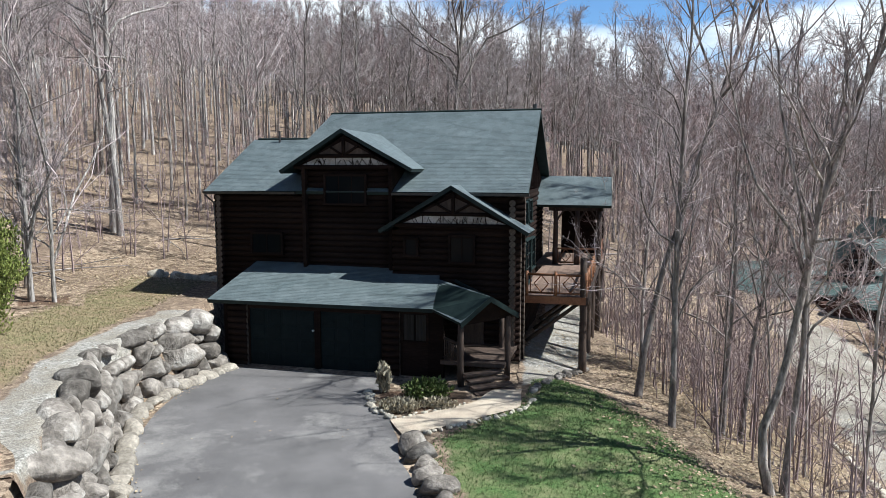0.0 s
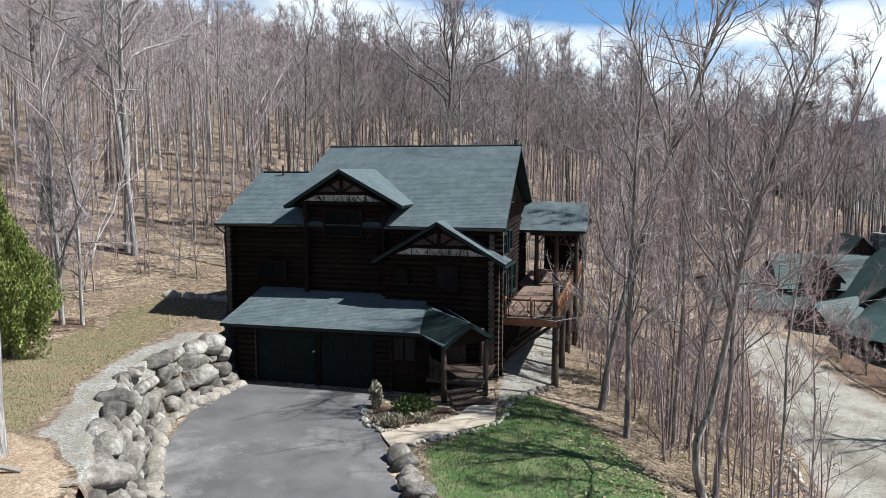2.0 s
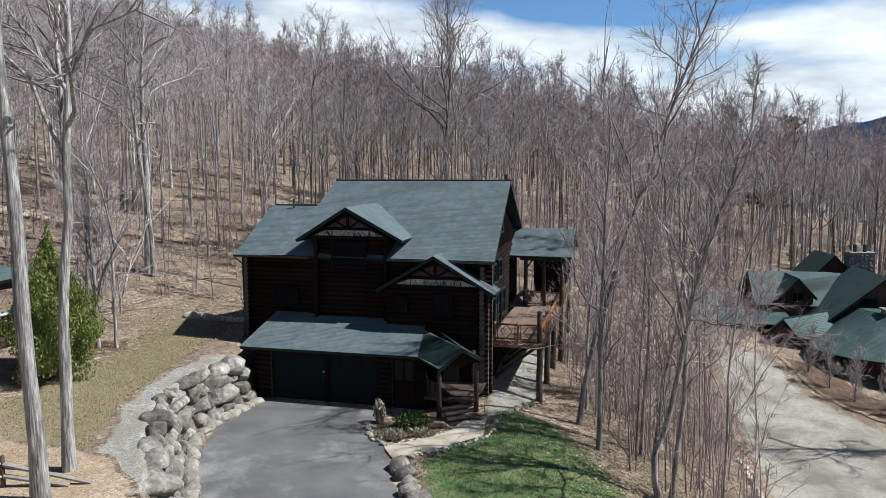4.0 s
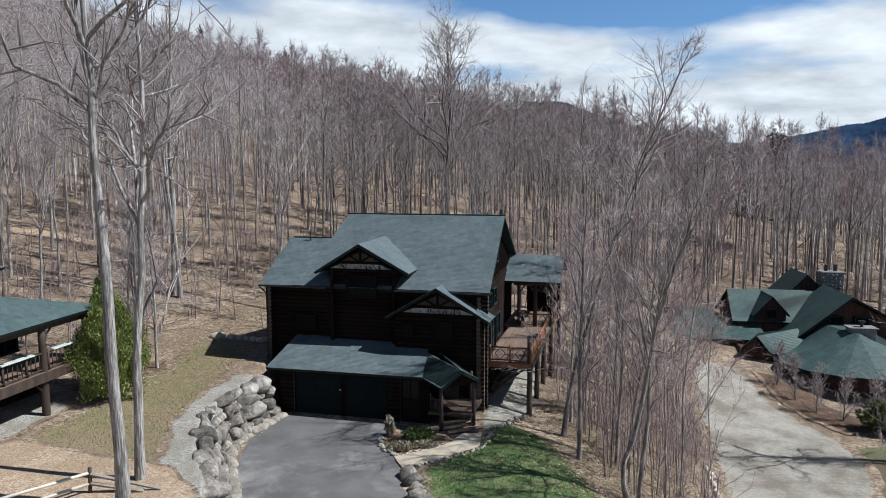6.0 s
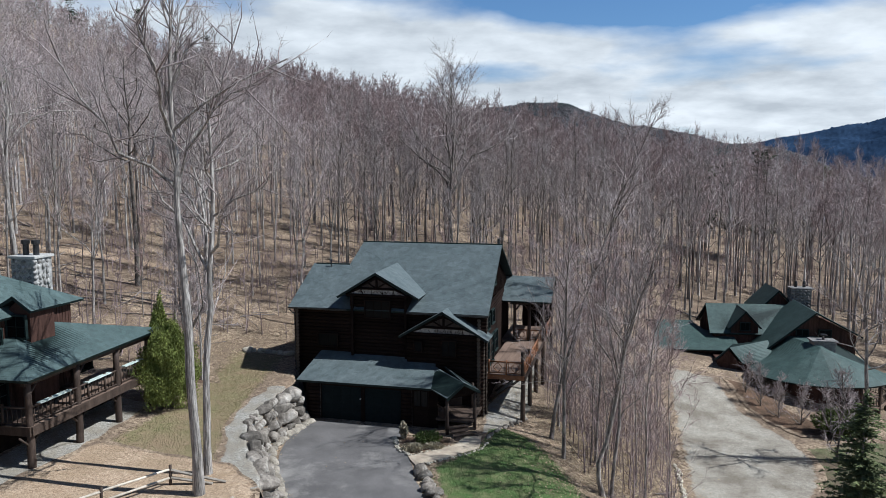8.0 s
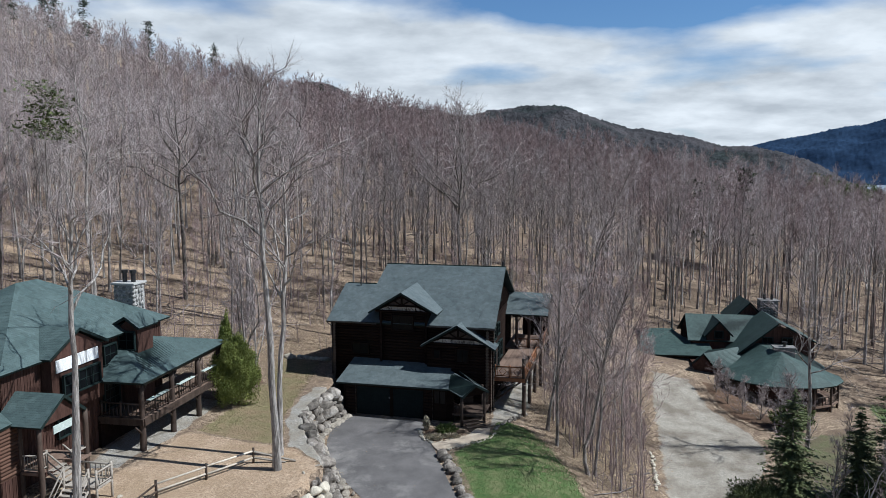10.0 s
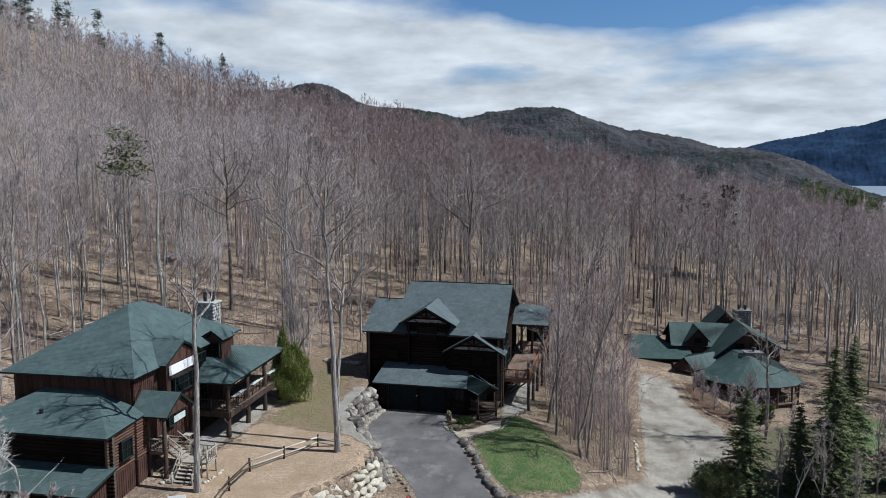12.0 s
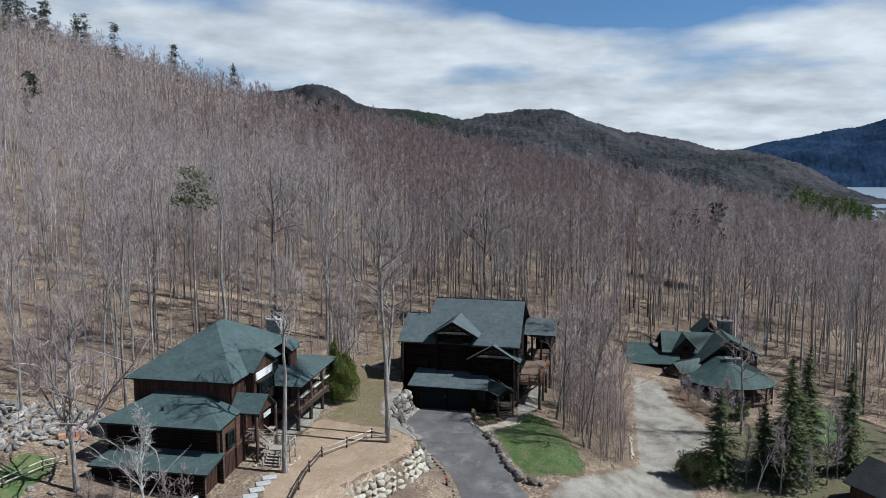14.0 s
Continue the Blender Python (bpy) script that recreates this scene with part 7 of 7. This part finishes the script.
def spruce_mesh(seed, high, wide, coarse=1.0):
    """Needled boughs set unevenly round the stem, each a drooping spray of small side shoots."""
    rng = np.random.RandomState(seed)
    n = int(23 * high / coarse)
    k = rng.rand(n) ** 0.75
    z = high * (0.02 + 0.97 * (1 - k))
    k = 1 - z / high
    L = wide * (0.05 + 0.95 * k ** 0.8) * rng.uniform(0.5, 1.15, n) * (1 + 0.18 * np.sin(z * 2.1 + seed))
    az = rng.rand(n) * 2 * np.pi
    d = np.stack([np.cos(az), np.sin(az), 0 * az], -1)
    s = np.stack([-np.sin(az), np.cos(az), 0 * az], -1)
    m = 9
    t = (np.arange(m)[None] + rng.rand(n, m)) / m
    sag = rng.uniform(0.10, 0.34, n)[:, None]
    c = d[:, None] * (L[:, None] * t)[..., None]
    c[..., 2] = z[:, None] + L[:, None] * (0.12 * t - sag * t * t * 1.6 + 0.12 * t ** 3)
    w = (0.10 + 0.22 * L[:, None] * (1.15 - t)) * rng.uniform(0.6, 1.3, (n, m)) * coarse ** 0.4
    out = []
    for q in (-1, 1):
        side = s[:, None] * q + d[:, None] * rng.uniform(0.4, 1.0, (n, m))[..., None] + np.array([0, 0, -0.25]) + rng.randn(n, m, 3) * 0.2
        tip = c + unit(side) * w[..., None]
        base = d[:, None] * (0.09 + 0.05 * coarse) + rng.randn(n, m, 3) * 0.03
        out.append(np.stack([c - base, c + base, tip], 2).reshape(-1, 3))
        low = tip * 0.5 + c * 0.5 + np.array([0, 0, -0.10]) * coarse
        out.append(np.stack([c, tip, low], 2).reshape(-1, 3))
    v = np.concatenate(out)
    return v, np.arange(len(v)).reshape(-1, 3)


def pine_mesh(seed, high, wide, low=0.28):
    """A far pine: flat clumps of needles on uneven boughs, with gaps of sky between."""
    rng = np.random.RandomState(seed)
    n = 46 if low < 0.5 else 17
    z = high * (low + (1 - low) * rng.rand(n))
    k = 1 - z / high
    r = wide * (0.12 + 1.1 * k / (1 - low) * 0.72) * rng.uniform(0.3, 1.0, n)
    az = rng.rand(n) * 6.28
    c = np.stack([np.cos(az) * r, np.sin(az) * r, z], -1)
    m, leaf = (16, 1.0) if low < 0.5 else (60, 0.42)
    p = c[:, None] + rng.randn(n, m, 3) * np.array([0.8, 0.8, 0.32]) * (high / 24)
    a, b = (rng.randn(n, m, 3) * np.array([0.55, 0.55, 0.4]) * leaf for _ in range(2))
    v = np.stack([p, p + a, p + b], 2).reshape(-1, 3)
    return v, np.arange(len(v)).reshape(-1, 3)


def spruce(x, y, high, wide, seed, label="dark green spruce with drooping boughs", material=None, name="spruce_tree", coarse=0.5):
    t = thing(name, pose(x, y, float(height(x, y)) - 0.1), label, "tree")
    part("trunk", Shape().tube([(0, 0, 0), (0, 0, high * 0.5), (0, 0, high * 0.98)], [0.05 + high * 0.011, 0.03 + high * 0.006, 0.015], 7), M_bark1, t)
    part("crown", raw_mesh("crown", *spruce_mesh(seed, high, wide, coarse), material or M_spruce, 3), None, t)
    return t


def leaf_ball(seed, radii, count, size, upward=0.5, hollow=0.35, taper=0.0):
    """Small leaf sprays filling an uneven rounded body."""
    rng = np.random.RandomState(seed)
    d = unit(rng.randn(count, 3))
    lump = 1 + 0.18 * np.sin(d[:, 0] * 5 + seed) * np.cos(d[:, 2] * 6) + 0.10 * np.sin(d[:, 1] * 9 + 2) + 0.07 * np.sin(np.arctan2(d[:, 1], d[:, 0]) * 11 + d[:, 2] * 3 + seed)
    r = (hollow + (1 - hollow) * rng.rand(count) ** 0.5) * lump
    c = d * r[:, None] * np.array(radii) + np.array([0, 0, radii[2]])
    c[:, 2] = np.maximum(c[:, 2], 0.05)
    c[:, :2] *= (1 - taper * np.clip(c[:, 2:3] / (2 * radii[2]), 0, 1)) * (1 + 0.18 * taper * np.sin(c[:, 2:3] * 3.1 + np.arctan2(c[:, 1:2], c[:, 0:1]) * 3))
    up = unit(d * (1 - upward) + np.array([0, 0, upward]) + rng.randn(count, 3) * 0.35)
    side = unit(np.cross(up, rng.randn(count, 3)))
    s = size * rng.uniform(0.6, 1.3, count)[:, None]
    v = np.stack([c - side * s * 0.35, c + side * s * 0.35, c + up * s, c - up * s * 0.3 + unit(rng.randn(count, 3)) * s * 0.3], 1)
    b = (np.arange(count) * 4)[:, None]
    f = np.concatenate([b + [0, 1, 2], b + [0, 3, 1], b + [1, 3, 2]]).reshape(-1, 3)
    return v.reshape(-1, 3), f


def shrub(name, x, y, radii, count, size, material, label, seed, upward=0.5, category="shrub", lift=0.0, taper=0.0):
    t = thing(name, pose(x, y, float(height(x, y)) + lift), label, category)
    stems = Shape()
    rng = random.Random(seed)
    for i in range(5):
        stems.tube([(0, 0, -0.05), (rng.uniform(-0.4, 0.4) * radii[0], rng.uniform(-0.4, 0.4) * radii[1], radii[2] * rng.uniform(0.9, 1.5))], [0.035, 0.012], 5)
    part("stems", stems, M_bark1, t)
    part("foliage", raw_mesh("foliage", *leaf_ball(seed, radii, count, size, upward, taper=taper), material, 3), None, t)
    return t


def conifers():
    spruce(30.7, 17.8, 14.0, 3.5, 1)
    spruce(28.6, 19.0, 8.5, 2.2, 21)
    spruce(34.4, 21.5, 14.0, 3.0, 2)
    spruce(32.6, 19.0, 10.0, 2.3, 22)
    spruce(38.4, 20.2, 12.5, 2.6, 3)
    spruce(23.65, 18.7, 10.0, 3.3, 4)
    shrub("cedar_tree", -17.3, 25.5, (2.5, 2.4, 2.85), 38000, 0.10, M_cedar, "sunlit yellow-green cedar beside the porch", 5, 0.8, "tree", 0, 0.52)
    shrub("cedar_tree", -18.6, 27.6, (1.2, 1.2, 3.3), 14000, 0.12, M_cedar, "slim yellow-green cedar behind the porch", 6, 0.75, "tree", 0, 0.62)
    shrub("juniper_bush", 21.2, 18.0, (2.2, 2.0, 1.6), 14000, 0.12, M_spruce, "dense dark evergreen bush by the lane", 7, 0.5)
    shrub("juniper_bush", -0.6, 25.5, (0.85, 0.7, 0.38), 1500, 0.12, M_shrub, "low spreading green juniper in the flower bed", 8, 0.5)
    shrub("dry_shrub", -1.5, 24.2, (0.7, 0.5, 0.22), 900, 0.12, M_drygrass, "low dry tan plants in the flower bed", 9, 0.7)
    shrub("dry_shrub", -0.2, 24.6, (0.7, 0.4, 0.18), 700, 0.10, M_drygrass, "low dry tan plants in the flower bed", 10, 0.7)
    shrub("grass_clump", -2.2, 26.3, (0.24, 0.24, 0.55), 420, 0.22, M_drygrass, "upright clump of dry ornamental grass", 11, 0.9)
    shrub("rhododendron", 33.0, 37.5, (2.0, 1.4, 1.1), 2200, 0.25, M_shrub, "green shrubs beneath the porch of the lane house", 12, 0.4)


conifers()


def pine(x, y, high, seed, label, material, low=0.28):
    t = thing("pine_tree", pose(x, y, float(height(x, y)) - 0.2), label, "tree", "pines of the forest")
    part("trunk", Shape().tube([(0, 0, 0), (0, 0, high * 0.5), (0, 0, high * 0.97)], [0.22, 0.14, 0.03], 6), M_bark1, t)
    part("crown", raw_mesh("crown", *pine_mesh(seed, high, high * 0.15, low), material, 3), None, t)


def hill_pines():
    """Dark pines scattered in the far bare forest."""
    rng = random.Random(5)
    for x, y, hh in PINES:
        pine(x, y, hh, rng.randrange(999), "dark evergreen rising from the bare forest", M_spruce if y < 50 else M_pine, 0.80 if y < 50 else 0.28)
    for i in range(16):
        pine(rng.uniform(-268, -222), rng.uniform(295, 350), rng.uniform(24, 32), rng.randrange(999), "dark evergreen rising from the bare forest", M_pine)
    for i in range(60):
        y = rng.uniform(370, 430)
        x = (y + 57) * rng.uniform(0.485, 0.66) - 6
        pine(x, y, rng.uniform(27, 33), rng.randrange(999), "green pine in the valley wood", M_shrub)


PINES = ((-38.4, 38.7, 25), (55, 118, 19), (60, 116, 22), (52, 122, 17), (-120, 150, 22), (-175, 330, 30), (-192, 325, 29), (-205, 318, 31), (-150, 345, 27), (-128, 380, 26), (-212, 300, 31), (-225, 330, 32), (-218, 345, 30), (-240, 340, 31), (-200, 350, 29), (-250, 330, 32), (-60, 330, 20), (-70, 325, 18))
hill_pines()


def tufts(name, a, b, count, seed, material, label):
    """Short grass in small tufts over a sheet between two edge lines."""
    rng = np.random.RandomState(seed)
    t, w = rng.rand(count), rng.rand(count)
    pa = np.array([along(a, v)[:2] for v in t])
    pb = np.array([along(b, v)[:2] for v in t])
    q = pa * (1 - w)[:, None] + pb * w[:, None]
    z = height(q[:, 0], q[:, 1]) + 0.03
    c = np.concatenate([q, z[:, None]], 1)
    out = []
    for k in range(3):
        az = rng.rand(count) * 6.28
        d = np.stack([np.cos(az), np.sin(az), 0 * az], -1)
        tip = c + d * rng.uniform(0.02, 0.09, count)[:, None] + np.array([0, 0, 1]) * rng.uniform(0.03, 0.075, count)[:, None]
        side = np.stack([-np.sin(az), np.cos(az), 0 * az], -1) * 0.013
        out.append(np.stack([c - side, c + side, tip], 1).reshape(-1, 3))
    v = np.concatenate(out)
    ob = new(name, raw_mesh(name, v, np.arange(len(v)).reshape(-1, 3), material, 3))
    return tagged(ob, label, "grass", kind="stuff")


M_blade = mat("grass_blades", (0.080, 0.130, 0.042), (0.150, 0.190, 0.074), 1.2, 9, 0.9, 0.0, 0.0, island=0.4, coords="World")
M_drybl = mat("dry_grass_blades", (0.155, 0.142, 0.068), (0.275, 0.225, 0.130), 1.0, 9, 0.9, 0.0, 0.0, island=0.4, coords="World")
tufts("grass", [(3.6, 28.0), (2.9, 25.4), (-0.4, 21.4), (0.0, 18.2), (0.9, 14.6), (2.6, 11.8)], [(4.6, 28.4), (6.2, 27.2), (7.5, 24.2), (8.6, 19.5), (9.0, 16), (8.0, 12.8)], 14000, 1, M_blade, "short green spring grass of the front lawn")
tufts("dry_grass", [(-17.6, 40.5), (-17.0, 33), (-17.2, 26), (-18.4, 20), (-20.0, 14)], [(-12.9, 40), (-12.6, 33), (-12.8, 28), (-12.9, 23), (-11.4, 16)], 9000, 2, M_drybl, "thin half-dry grass of the side lawn")


def fallen_branches():
    """Dead limbs and thin poles lying about on the forest floor."""
    rng = np.random.RandomState(12)
    at = []
    while len(at) < 520:
        y = 16 + 110 * rng.rand()
        x = rng.uniform(-0.7, 0.62) * (y + 45)
        if not keep_clear(x, y):
            at.append((x, y, rng.rand() * 6.28, rng.uniform(1.5, 7.0), rng.uniform(0.025, 0.075)))
    a = np.array(at)
    dx, dy = np.cos(a[:, 2]) * a[:, 3] / 2, np.sin(a[:, 2]) * a[:, 3] / 2
    ends = []
    for s, lift in ((-1, 0.06), (0, 0.12), (1, 0.10)):
        bend = 0.06 * a[:, 3] * (s == 0)
        x, y = a[:, 0] + s * dx - bend * np.sin(a[:, 2]), a[:, 1] + s * dy + bend * np.cos(a[:, 2])
        ends.append(np.stack([x, y, height(x, y) + lift], -1))
    r = a[:, 4]
    v, f = join([tubes(ends[0], ends[1], r, r * 0.8, 5), tubes(ends[1], ends[2], r * 0.8, r * 0.35, 5)])
    ob = new("fallen_branches", raw_mesh("fallen_branches", v, f, M_bark_far, 3))
    return tagged(ob, "dead branches and poles lying on the leaves", "branches", kind="stuff")


fallen_branches()


def loose_leaves(lines, count, seed):
    """Dry leaves blown on to the lawns, along the wall and over the edges of the drive."""
    rng = np.random.RandomState(seed)
    out = []
    for line, spread, share in lines:
        n = int(count * share)
        p = np.array([along(line, v)[:2] for v in rng.rand(n)]) + rng.randn(n, 2) * spread
        c = np.concatenate([p, (height(p[:, 0], p[:, 1]) + 0.075)[:, None]], 1)
        az = rng.rand(n) * 6.28
        s = rng.uniform(0.02, 0.045, n)[:, None] * (1.7 if share > 0.4 else 1.0)
        u = np.stack([np.cos(az), np.sin(az), rng.uniform(-0.3, 0.5, n)], -1) * s
        w = np.stack([-np.sin(az), np.cos(az), rng.uniform(-0.3, 0.5, n)], -1) * s * 0.7
        out.append(np.stack([c - u, c + w, c + u, c - w], 1).reshape(-1, 3))
    v = np.concatenate(out)
    ob = new("fallen_leaves", raw_mesh("fallen_leaves", v, np.arange(len(v)).reshape(-1, 4), M_leaf, 4))
    return tagged(ob, "dry tan leaves scattered over grass and paving", "leaves", kind="stuff")


M_leaf = mat("dry_leaf", (0.20, 0.137, 0.082), (0.41, 0.325, 0.215), 3.0, 20, 0.9, 0.0, 0.0, island=0.35, coords="World")
loose_leaves((([(-9.6, 27.5), (-10.3, 25.0), (-10.1, 22.5), (-9.0, 19.4), (-7.4, 16.0)], 0.22, 0.12), ([(-13.5, 38), (-14.5, 30), (-15, 22), (-14, 15)], 1.6, 0.22), ([(6.0, 27.8), (8.0, 23.5), (9.2, 18), (8.8, 13.5)], 0.6, 0.12), ([(-8, 27), (-5, 20), (-2.5, 12)], 1.8, 0.006), ([(-17, 10), (-13, 9), (-11, 12)], 2.0, 0.14), ([(9.4, 20), (11.6, 25), (11, 31), (9, 36)], 2.2, 1.7), ([(12, 24), (14, 30), (16, 40)], 1.8, 1.2), ([(-20, 36), (-16, 43), (-10, 50)], 3.5, 1.8), ([(-24, 30), (-30, 40), (-40, 46)], 3.5, 1.0)), 6500, 3)
for bx, by, bs in ((28.9, 46.4, 530), (29.2, 43.8, 531), (29.8, 41.6, 532), (30.9, 39.8, 533), (32.2, 38.4, 534), (34.0, 37.6, 535)):
    yard_tree(bx, by, bs, "leafless grey shrub before the porch of the lane house", M_bark_young, M_twig_pale, high=3.6, r=0.035, low=0.03, limbs=30, sub=6, twigs=12, spread=1.7, rise=44, up=0.1, flat_twigs=True, twig_r=0.008)
